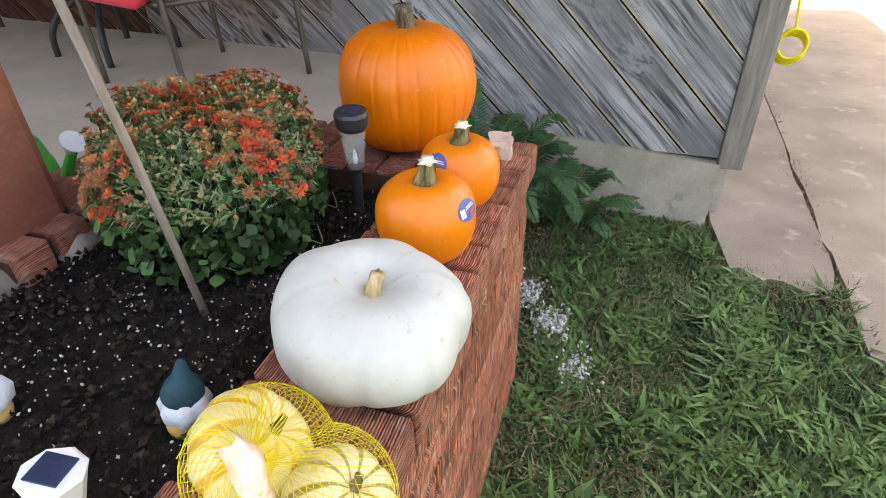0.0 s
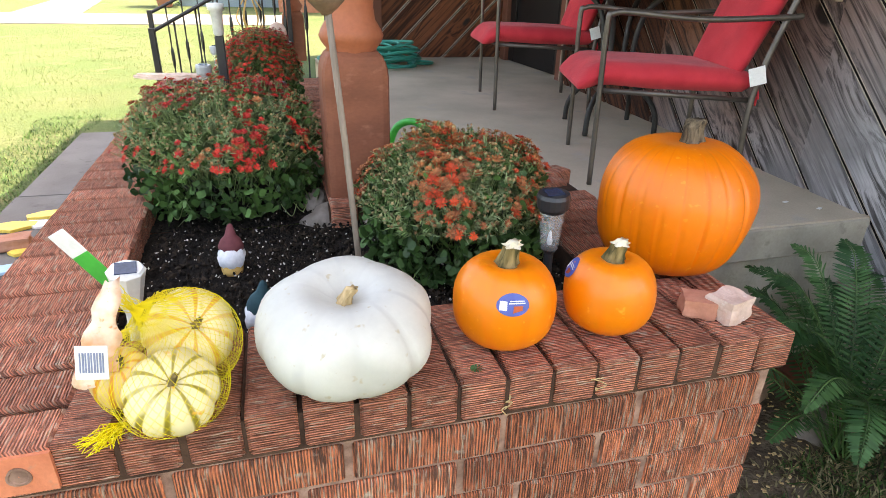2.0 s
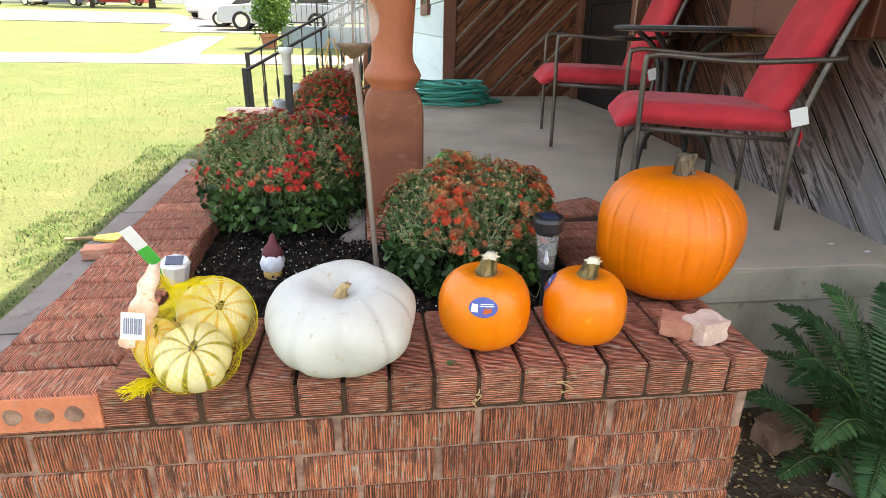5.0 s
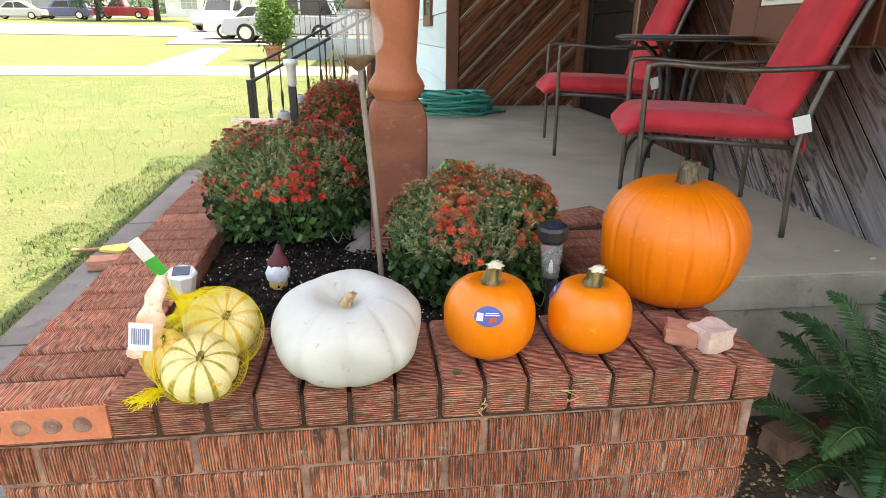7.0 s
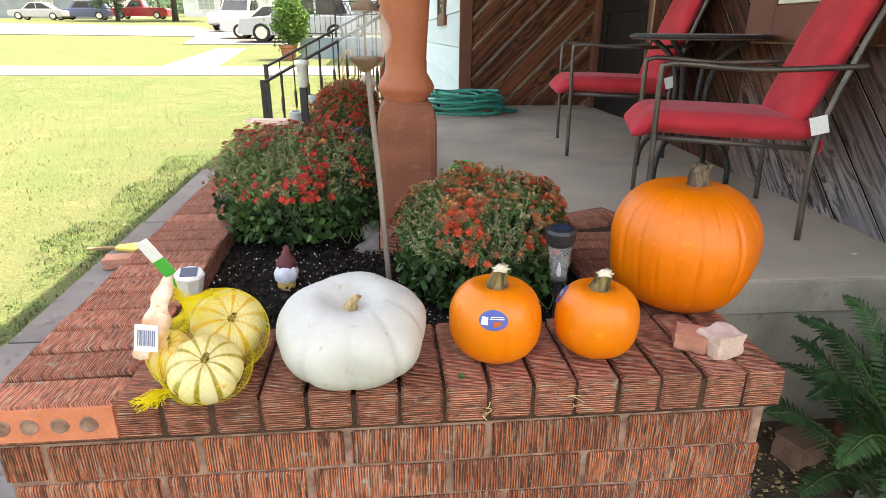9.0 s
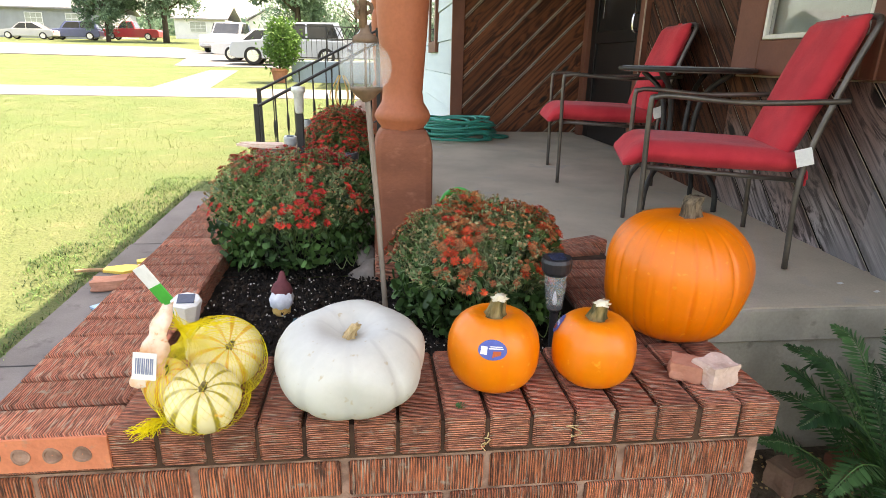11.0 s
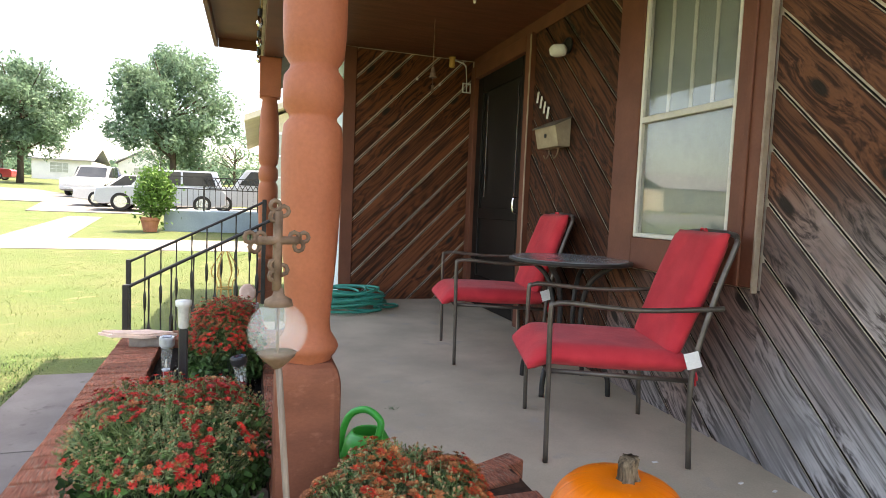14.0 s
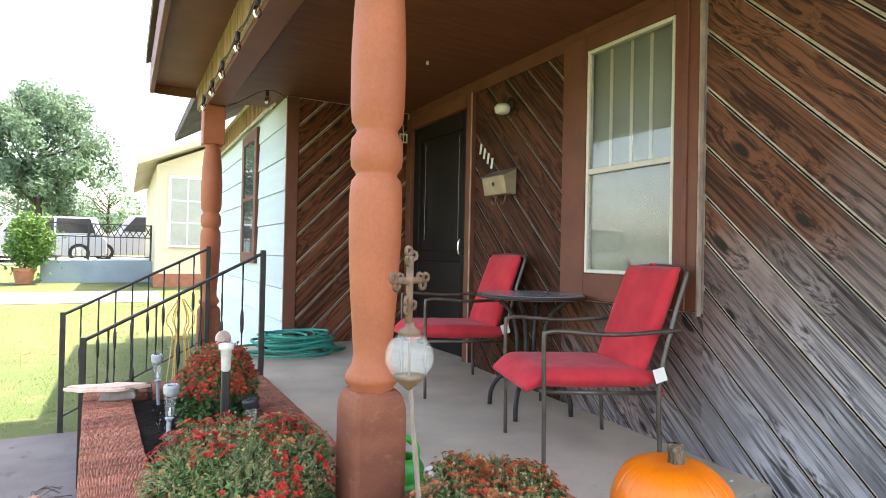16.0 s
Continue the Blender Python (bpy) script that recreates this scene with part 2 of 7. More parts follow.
# near-black colour that paints the shade inside the board joints
SLIT_SHADE = surface("slit_shade", (0.022, 0.016, 0.013), (0.012, 0.009, 0.008), 12, 90, 0.9, 0.4)
TRIM = surface("brown_trim_paint", (0.19, 0.070, 0.042), (0.15, 0.055, 0.034), 5, 80, 0.55, 0.25, rand=0.05)
BARE_EDGE = surface("bare_board_edge", (0.46, 0.36, 0.28), (0.34, 0.25, 0.19), 12, 100, 0.8, 0.4)
OLD_TRIM = surface("grey_corner_board", (0.31, 0.27, 0.23), (0.18, 0.155, 0.135), 9, 60, 0.85, 0.7, stretch=(6, 6, 0.5))
POST = surface("terracotta_paint", (0.45, 0.145, 0.072), (0.38, 0.118, 0.06), 4, 90, 0.55, 0.3, rand=0)
# darker copy of POST: shade at the foot and dirt share this colour
POST_BASE = surface("dirty_shaded_terracotta", (0.29, 0.105, 0.060), (0.215, 0.078, 0.046), 5, 90, 0.7, 0.35, rand=0, c=(0.33, 0.13, 0.08), stretch=(1, 1, 2))
CEILING = surface("ceiling_paint", (0.165, 0.058, 0.032), (0.115, 0.040, 0.022), 2.5, 60, 0.6, 0.3, stretch=(1, 8, 1))
SIDING = surface("pale_blue_siding", (0.66, 0.77, 0.80), (0.60, 0.71, 0.75), 3, 70, 0.6, 0.3, stretch=(1, 0.3, 3))
SLAT = surface("bare_slat", (0.42, 0.29, 0.17), (0.28, 0.18, 0.10), 6, 60, 0.8, 0.5, stretch=(4, 4, 0.5), rand=0.2)
SHINGLE = surface("roof_shingle", (0.16, 0.13, 0.11), (0.10, 0.085, 0.075), 3, 40, 0.95, 0.6)
SOIL = surface("potting_soil", (0.020, 0.016, 0.013), (0.009, 0.007, 0.006), 22, 120, 0.95, 1.0, depth=0.012, c=(0.05, 0.038, 0.028))
BARK_BIT = surface("soil_crumb", (0.032, 0.023, 0.016), (0.013, 0.010, 0.008), 30, 90, 0.95, 0.6, island=True, rand=0.6)
for m_ in (SOIL,):
    m_.node_tree.nodes["Principled BSDF"].inputs["Specular IOR Level"].default_value = 0.15
PERLITE = surface("perlite", (0.62, 0.60, 0.56), (0.42, 0.40, 0.37), 40, 90, 0.9, 0.3, island=True, rand=0.3)
GROUND = surface("lawn_ground", (0.082, 0.118, 0.044), (0.108, 0.126, 0.056), 0.9, 45, 0.95, 0.9, depth=0.03, rand=0, c=(0.16, 0.155, 0.08))
DIRT = surface("bare_earth", (0.17, 0.13, 0.09), (0.09, 0.066, 0.047), 9, 60, 0.95, 0.9, depth=0.015, c=(0.14, 0.11, 0.08))
# shaded grass: its darker greens hold the shade, BLADE_SUN is the lit copy
BLADE = surface("shaded_blade", (0.10, 0.18, 0.05), (0.032, 0.07, 0.02), 8, 20, 0.55, 0, island=True, rand=0.65, through_light=0.3)
WEED = surface("weed_leaf", (0.15, 0.26, 0.08), (0.075, 0.155, 0.042), 8, 20, 0.55, 0, island=True, rand=0.35, through_light=0.3)
BLADE_DRY = surface("dry_blade", (0.30, 0.26, 0.14), (0.20, 0.165, 0.09), 8, 20, 0.8, 0, island=True, rand=0.4, through_light=0.3)
# lit copy of the grass, with sunlight put into the paler colour
BLADE_SUN = surface("sunlit_blade", (0.115, 0.165, 0.055), (0.150, 0.175, 0.075), 2, 20, 0.7, 0, island=True, rand=0.4, through_light=0.4)
ORANGE = gourd_material("pumpkin_skin", (0.90, 0.218, 0.008), (0.86, 0.19, 0.007), 9, (0.92, 0.31, 0.03))
ORANGE_DEEP = gourd_material("field_pumpkin_skin", (0.88, 0.188, 0.004), (0.80, 0.155, 0.003), 21, (0.88, 0.27, 0.02), 0.40, 0.03, 0.90, 1.0)
WHITE_SKIN = gourd_material("white_pumpkin_skin", (0.56, 0.55, 0.49), (0.50, 0.49, 0.44), 10, (0.46, 0.40, 0.29), 0.5, 0.05, 0.7, 1.0)
GOURD = gourd_material("striped_gourd_skin", (0.80, 0.68, 0.34), (0.72, 0.36, 0.03), 10, (0.70, 0.56, 0.18), 0.35, 0.07, 0.45, 0.85)
GOURD_GREEN = gourd_material("green_striped_gourd", (0.80, 0.70, 0.38), (0.30, 0.24, 0.03), 10, (0.78, 0.42, 0.06), 0.35, 0.07, 0.55, 0.9)
GOURD_ORANGE = gourd_material("orange_gourd_skin", (0.74, 0.52, 0.20), (0.66, 0.27, 0.02), 10, (0.5, 0.35, 0.12), 0.35, 0.08, 0.3, 0.9)
STEM = surface("pumpkin_stem", (0.32, 0.235, 0.10), (0.06, 0.055, 0.022), 30, 120, 0.85, 0.8, stretch=(3, 3, 0.6), rand=0)
STEM_PALE = surface("dry_stem", (0.68, 0.50, 0.27), (0.46, 0.32, 0.15), 40, 120, 0.85, 0.8, stretch=(3, 3, 0.6), rand=0)
STEM_CUT = surface("cut_stem", (0.74, 0.66, 0.50), (0.62, 0.53, 0.38), 60, 200, 0.9, 0.5)
NET = surface("yellow_net", (0.80, 0.66, 0.03), (0.70, 0.55, 0.02), 20, 90, 0.5, 0.1)
PAPER = surface("paper", (0.80, 0.78, 0.74), (0.74, 0.72, 0.68), 10, 90, 0.7, 0.1)
LABEL_PAPER = surface("printed_label", (0.80, 0.64, 0.50), (0.74, 0.36, 0.17), 26, 90, 0.6, 0.4, c=(0.70, 0.28, 0.10))
INK_BLUE = surface("blue_print", (0.05, 0.07, 0.30), (0.06, 0.10, 0.38), 30, 90, 0.4, 0)
INK_DARK = surface("dark_print", (0.16, 0.19, 0.28), (0.20, 0.23, 0.32), 30, 90, 0.5, 0)
INK_RED = surface("red_print", (0.45, 0.07, 0.03), (0.5, 0.12, 0.04), 30, 90, 0.5, 0)
LEAF = surface("mum_leaf", (0.075, 0.160, 0.042), (0.014, 0.040, 0.011), 6, 40, 0.5, 0, island=True, rand=0.5)
STALK = surface("mum_stalk", (0.17, 0.26, 0.09), (0.27, 0.34, 0.17), 8, 60, 0.6, 0, island=True, rand=0.3, through_light=0.25)
BLOSSOM = surface("rust_blossom", (0.66, 0.095, 0.03), (0.40, 0.04, 0.02), 5, 40, 0.6, 0, island=True, rand=0.4)
BLOSSOM_OLD = surface("faded_blossom", (0.46, 0.17, 0.06), (0.22, 0.075, 0.04), 5, 40, 0.7, 0, island=True, rand=0.4)
BLOSSOM_RED = surface("red_blossom", (0.62, 0.05, 0.03), (0.34, 0.022, 0.018), 5, 40, 0.6, 0, island=True, rand=0.4)
BUD = surface("spent_bud", (0.34, 0.19, 0.09), (0.26, 0.24, 0.12), 8, 40, 0.7, 0, island=True, rand=0.4)
FROND = surface("frond_leaflet", (0.080, 0.190, 0.062), (0.030, 0.092, 0.034), 5, 40, 0.5, 0.1, island=True, rand=0.25, through_light=0.3)
CUSHION = surface("red_cushion_cloth", (0.70, 0.052, 0.066), (0.56, 0.034, 0.048), 7, 350, 0.9, 0.35, sheen=0.1, rand=0.04)
FRAME = surface("bronze_metal", (0.16, 0.135, 0.115), (0.10, 0.085, 0.072), 12, 90, 0.42, 0.15, metal=0.6, rand=0.03)
BLACK_METAL = surface("black_iron", (0.022, 0.021, 0.02), (0.04, 0.036, 0.033), 14, 120, 0.5, 0.3, metal=0.2)
# base grey is lightened to carry the sky reflected in the glass
TABLE_GLASS = surface("dark_table_top", (0.26, 0.27, 0.27), (0.20, 0.21, 0.21), 6, 60, 0.22, 0.02)
RUST = surface("rusty_iron", (0.25, 0.165, 0.115), (0.12, 0.078, 0.055), 22, 120, 0.85, 0.6)
ROD = surface("weathered_rod", (0.38, 0.31, 0.25), (0.24, 0.185, 0.145), 18, 140, 0.75, 0.4, stretch=(3, 3, 0.4))
GREEN_PLASTIC = surface("green_plastic", (0.03, 0.42, 0.06), (0.025, 0.36, 0.05), 6, 60, 0.35, 0.05)
HOSE = surface("teal_hose", (0.02, 0.32, 0.24), (0.014, 0.25, 0.19), 6, 90, 0.4, 0.1)
SOLAR_BLACK = surface("black_plastic", (0.02, 0.02, 0.022), (0.03, 0.03, 0.032), 12, 90, 0.4, 0.1)
SOLAR_GREY = surface("grey_plastic", (0.45, 0.47, 0.48), (0.36, 0.38, 0.39), 12, 90, 0.4, 0.1)
PANEL = surface("solar_panel", (0.02, 0.03, 0.06), (0.03, 0.045, 0.09), 60, 120, 0.15, 0.02)
WHITE_PLASTIC = surface("white_plastic", (0.78, 0.78, 0.76), (0.70, 0.70, 0.68), 10, 90, 0.45, 0.1)
GLASS = glass_material("clear_glass", (0.95, 0.97, 0.96))
BUBBLE = surface("crackle_glass", (0.86, 0.88, 0.86), (0.74, 0.74, 0.68), 30, 90, 0.06, 0.25, c=(0.9, 0.9, 0.9))
BUBBLE.node_tree.nodes["Principled BSDF"].inputs["Alpha"].default_value = 0.11
PANE = surface("window_glass", (0.055, 0.065, 0.06), (0.07, 0.08, 0.075), 2, 30, 0.03, 0.0, rand=0)
PANE.node_tree.nodes["Principled BSDF"].inputs["Specular IOR Level"].default_value = 0.8
DOOR_GLASS = surface("dark_screen", (0.010, 0.010, 0.010), (0.016, 0.015, 0.014), 3, 40, 0.35, 0.0)
BLIND = surface("window_blind", (0.40, 0.42, 0.36), (0.34, 0.36, 0.31), 3, 40, 0.7, 0.1)
VINYL = surface("cream_sash", (0.72, 0.68, 0.58), (0.66, 0.62, 0.53), 8, 60, 0.5, 0.1)
DOOR_DARK = surface("dark_door", (0.010, 0.008, 0.007), (0.016, 0.012, 0.011), 4, 60, 0.5, 0.1)
MAIL = surface("mailbox_metal", (0.42, 0.34, 0.24), (0.32, 0.25, 0.175), 9, 70, 0.45, 0.2, metal=0.3)
GNOME_WHITE = surface("gnome_beard", (0.72, 0.73, 0.76), (0.60, 0.62, 0.66), 40, 120, 0.8, 0.6)
MAROON = surface("maroon_hat", (0.16, 0.05, 0.055), (0.12, 0.035, 0.04), 30, 90, 0.7, 0.4)
TEAL = surface("teal_hat", (0.025, 0.07, 0.085), (0.018, 0.05, 0.065), 30, 90, 0.7, 0.4)
OCHRE = surface("ochre_paint", (0.66, 0.42, 0.14), (0.58, 0.34, 0.10), 30, 90, 0.6, 0.3)
YELLOW = surface("yellow_paint", (0.78, 0.58, 0.12), (0.70, 0.50, 0.10), 20, 90, 0.5, 0.2)
BARK = surface("tree_bark", (0.10, 0.08, 0.06), (0.06, 0.048, 0.038), 3, 20, 0.95, 0.8, stretch=(2, 2, 0.4))
TREE_LEAF = surface("tree_leaf", (0.16, 0.25, 0.165), (0.095, 0.17, 0.11), 0.5, 5, 0.6, 0, island=True, rand=0.45, through_light=0.45)
SHRUB_LEAF = surface("shrub_leaf", (0.10, 0.21, 0.045), (0.07, 0.15, 0.035), 1.5, 9, 0.55, 0, island=True, rand=0.4, through_light=0.35)
TERRACOTTA = surface("terracotta_pot", (0.44, 0.19, 0.11), (0.36, 0.15, 0.085), 8, 60, 0.8, 0.3)
CREAM_WALL = surface("cream_wall", (0.72, 0.65, 0.47), (0.68, 0.60, 0.43), 1, 30, 0.8, 0.2)
WHITE_WALL = surface("white_wall", (0.75, 0.75, 0.72), (0.68, 0.68, 0.66), 1, 30, 0.8, 0.2)
GREY_WALL = surface("grey_wall", (0.34, 0.36, 0.37), (0.28, 0.30, 0.31), 1, 30, 0.8, 0.2)
BLUE_BLOCK = surface("blue_grey_block", (0.30, 0.38, 0.42), (0.26, 0.33, 0.37), 2, 30, 0.85, 0.2)
PALE_ROOF = surface("pale_eave_paint", (0.62, 0.56, 0.42), (0.54, 0.48, 0.36), 2, 20, 0.8, 0.2)
ROOF_GREY = surface("grey_roof", (0.30, 0.30, 0.31), (0.24, 0.24, 0.25), 2, 20, 0.9, 0.3)
TYRE = surface("tyre_rubber", (0.02, 0.02, 0.02), (0.03, 0.03, 0.03), 8, 60, 0.85, 0.2)
CHROME = surface("bright_metal", (0.62, 0.62, 0.62), (0.55, 0.55, 0.55), 8, 60, 0.25, 0, metal=0.9)
CAR_GLASS = surface("car_glass", (0.03, 0.035, 0.04), (0.04, 0.045, 0.05), 2, 20, 0.06, 0)
PAINT_SILVER = surface("silver_car_paint", (0.42, 0.45, 0.49), (0.37, 0.40, 0.44), 1, 20, 0.3, 0, metal=0.3, coat=0.5)
PAINT_WHITE = surface("white_car_paint", (0.50, 0.50, 0.50), (0.46, 0.46, 0.46), 1, 20, 0.3, 0, coat=0.5)
PAINT_RED = surface("red_car_paint", (0.36, 0.02, 0.025), (0.30, 0.018, 0.02), 1, 20, 0.3, 0, coat=0.5)
PAINT_BLUE = surface("blue_car_paint", (0.08, 0.10, 0.20), (0.06, 0.08, 0.17), 1, 20, 0.3, 0, coat=0.5)
BULB = glass_material("bulb_glass", (0.98, 0.97, 0.94), 0.03)


# ---------------------------------------------------------------- mesh tools
def make(name, verts, faces, material, parent=None, label="", smooth=False, m=None, kind=""):
    me = bpy.data.meshes.new(name)
    me.from_pydata([tuple(v) for v in verts], [], faces)
    me.materials.append(material)
    if smooth:
        me.polygons.foreach_set("use_smooth", [True] * len(me.polygons))
    me.update()
    ob = new(name, me)
    if parent:
        ob.parent = parent
    if m:
        ob.matrix_basis = m
    return tagged(ob, label, kind=kind)


def thing(name, label, category, at=None, group="", kind=""):
    ob = new(name)
    if at:
        ob.matrix_basis = at
    return tagged(ob, label, category, group, kind)


class Geo:
    """Vertices and faces gathered from simple solids."""

    def __init__(self):
        self.v, self.f = [], []

    def put(self, verts, faces, m=None):
        n = len(self.v)
        self.v += [tuple(m @ Vector(v)) if m else tuple(v) for v in verts]
        self.f += [tuple(i + n for i in f) for f in faces]
        return self

    def box(self, x0, x1, y0, y1, z0, z1, bevel=0.0, m=None):
        bm = bmesh.new()
        bmesh.ops.create_cube(bm, size=1)
        for v in bm.verts:
            v.co = Vector(((x0 + x1) / 2 + v.co.x * (x1 - x0), (y0 + y1) / 2 + v.co.y * (y1 - y0), (z0 + z1) / 2 + v.co.z * (z1 - z0)))
        if bevel:
            bmesh.ops.bevel(bm, geom=bm.edges[:], offset=bevel, segments=1, profile=0.5, affect="EDGES")
        bm.verts.index_update()
        self.put([v.co for v in bm.verts], [[v.index for v in f.verts] for f in bm.faces], m)
        bm.free()
        return self

    def tube(self, pts, r, n=8, m=None, closed=False):
        pts = [Vector(p) for p in pts]
        rs = r if isinstance(r, (list, tuple)) else [r] * len(pts)
        verts, faces = [], []
        side = None
        k = len(pts)
        for i, p in enumerate(pts):
            t = (pts[(i + 1) % k] - pts[i - 1]) if closed else (pts[min(i + 1, k - 1)] - pts[max(i - 1, 0)])
            t.normalize()
            if side is None:
                side = t.cross(Vector((0, 0, 1)) if abs(t.z) < 0.9 else Vector((1, 0, 0))).normalized()
            side = (side - t * side.dot(t)).normalized()
            up = t.cross(side)
            for j in range(n):
                a = 2 * math.pi * j / n
                verts.append(p + (side * math.cos(a) + up * math.sin(a)) * rs[i])
        for i in range(k if closed else k - 1):
            for j in range(n):
                a, b = i * n + j, i * n + (j + 1) % n
                c, d = ((i + 1) % k) * n + (j + 1) % n, ((i + 1) % k) * n + j
                faces.append((a, b, c, d))
        if not closed:
            faces += [tuple(range(n))[::-1], tuple(range((k - 1) * n, k * n))]
        return self.put(verts, faces, m)

    def lathe(self, profile, n=24, m=None, wob=None):
        verts, faces = [], []
        for r, z in profile:
            for j in range(n):
                a = 2 * math.pi * j / n
                q = wob(a, r, z) if wob else 1
                verts.append((r * q * math.cos(a), r * q * math.sin(a), z))
        for i in range(len(profile) - 1):
            for j in range(n):
                a, b = i * n + j, i * n + (j + 1) % n
                faces.append((a, b, b + n, a + n))
        faces += [tuple(range(n))[::-1], tuple(range((len(profile) - 1) * n, len(profile) * n))]
        return self.put(verts, faces, m)

    def prism(self, outline, axis, a, b):
        """An outline in the two other axes, drawn out along axis from a to b."""
        k = len(outline)
        def at(p, c):
            q = list(p)
            q.insert(axis, c)
            return q
        verts = [at(p, a) for p in outline] + [at(p, b) for p in outline]
        faces = [tuple(range(k))[::-1], tuple(range(k, 2 * k))] + [(i, (i + 1) % k, (i + 1) % k + k, i + k) for i in range(k)]
        return self.put(verts, faces)

    def out(self, name, material, parent=None, label="", smooth=False, m=None, kind=""):
        return make(name, self.v, self.f, material, parent, label, smooth, m, kind)


def bend(points, steps=8):
    """A smooth line through the points (Catmull-Rom)."""
    p = [Vector(q) for q in points]
    p = [2 * p[0] - p[1]] + p + [2 * p[-1] - p[-2]]
    line = []
    for i in range(1, len(p) - 2):
        for s in range(steps):
            t = s / steps
            a, b, c, d = p[i - 1:i + 3]
            line.append(0.5 * ((2 * b) + (c - a) * t + (2 * a - 5 * b + 4 * c - d) * t * t + (3 * b - a - 3 * c + d) * t ** 3))
    return line + [p[-2]]


def sphere_dir(rng):
    z, a = rng.uniform(-1, 1), rng.uniform(0, 2 * math.pi)
    s = math.sqrt(1 - z * z)
    return Vector((s * math.cos(a), s * math.sin(a), z))

# ---------------------------------------------------------------- plan
CAP, WALL_X, FAR_Y, ROOM = 0.55, 2.38, 4.62, 2.80


def floor_z(y):
    return 0.372 + 0.034 * (min(y, FAR_Y) - 0.85)


def land(y):
    """Height of the lawn: level by the house, then a long gentle rise."""
    return 0.04 * (max(0, min(y, 130) - 7)) * min(1, max(0, y - 7) / 6)


def smooth_step(a, b, v):
    q = min(1.0, max(0.0, (v - a) / (b - a)))
    return q * q * (3 - 2 * q)


def ground_z(x, y):
    """Height of the ground: it falls from the steps towards the drive, most beside the planter."""
    near = -0.02 + 0.038 * (max(y, -1.0) - 4.3) if y < 4.3 else -0.02 * (1 - smooth_step(4.3, 6.5, y))
    return near + land(y) - 0.07 * smooth_step(-0.2, 0.6, x) * (1 - smooth_step(0.8, 2.5, y))


# ---------------------------------------------------------------- ground
ys = [-60, -20, -6, -3] + [-2 + 0.25 * i for i in range(36)] + [7, 7.5, 8, 9, 10, 11, 12, 13, 15, 18, 22, 28, 40, 60, 90, 130, 300, 900]
xs = [-600, -200, -80, -40, -20, -10, -5] + [-3 + 0.25 * i for i in range(25)] + [5, 10, 20, 40, 80, 200, 600]
gv = [(x, y, ground_z(x, y) - 0.003) for y in ys for x in xs]
gf = [(r * len(xs) + c, r * len(xs) + c + 1, (r + 1) * len(xs) + c + 1, (r + 1) * len(xs) + c) for r in range(len(ys) - 1) for c in range(len(xs) - 1)]
tagged(make("ground", gv, gf, GROUND, smooth=True), "sunlit green and straw-coloured lawn of the front yards", "lawn", kind="structure")


def strip(name, label, category, outline, height, material):
    """A thin slab on the ground with the given outline."""
    k = len(outline)
    top = [(x, y, ground_z(x, y) + height) for x, y in outline]
    low = [(x, y, z - height - 0.08) for x, y, z in top]
    faces = [tuple(range(k)), tuple(range(k, 2 * k))[::-1]] + [(i, i + k, (i + 1) % k + k, (i + 1) % k) for i in range(k)]
    return tagged(make(name, top + low, faces, material), label, category, kind="structure")


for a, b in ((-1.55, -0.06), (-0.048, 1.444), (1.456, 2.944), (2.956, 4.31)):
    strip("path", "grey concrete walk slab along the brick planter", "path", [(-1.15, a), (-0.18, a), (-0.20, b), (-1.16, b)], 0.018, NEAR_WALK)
rough_edge = random.Random(9)


def ragged(a, b, n, amount):
    """Points from a to b with an uneven, broken line between them."""
    return [(a[0] + (b[0] - a[0]) * i / n + rough_edge.gauss(0, amount), a[1] + (b[1] - a[1]) * i / n + rough_edge.gauss(0, amount)) for i in range(n)]


strip("bare_ground", "bare dark earth with dry litter beside the porch", "soil", ragged((1.21, 0.10), (1.55, 0.10), 5, 0.02) + ragged((1.55, 0.10), (2.34, -0.25), 8, 0.03) + [(2.34, 0.84), (1.21, 0.84)], 0.005, DIRT)
strip("path", "sandy concrete walk round the house corner", "path", [(2.38, -0.64), (9, -0.64), (9, -1.085)] + ragged((3.4, -1.092), (1.99, -1.09), 12, 0.006) + ragged((1.97, -1.07), (2.03, -0.64), 9, 0.018), 0.022, TAN_CONCRETE)
strip("driveway", "pale worn concrete drive beside the house", "driveway", [(9, -1.108), (9, -6), (1.2, -6)] + ragged((1.35, -3.0), (1.62, -1.12), 14, 0.02) + ragged((1.63, -1.108), (3.4, -1.108), 14, 0.007), 0.018, TAN_CONCRETE)
strip("driveway", "bright concrete drive between the lawns", "driveway", [(-40, 12.9), (0.6, 12.9), (0.6, 15.0), (-40, 15.0)], 0.010, WALK_CONCRETE)
strip("path", "pale concrete path across the far lawn", "path", [(-5.2, 15.0), (-3.8, 15.0), (-4.6, 22), (-5.6, 22)], 0.010, WALK_CONCRETE)
strip("road", "wide pale street at the far lawn's end", "road", [(-90, 40), (-7, 30), (-7, 34), (-14, 46), (-90, 62)], 0.03, WALK_CONCRETE)
strip("driveway", "pale concrete parking pad under the cars", "driveway", [(-7.5, 24), (3, 24), (3, 31), (-9, 31)], 0.025, WALK_CONCRETE)


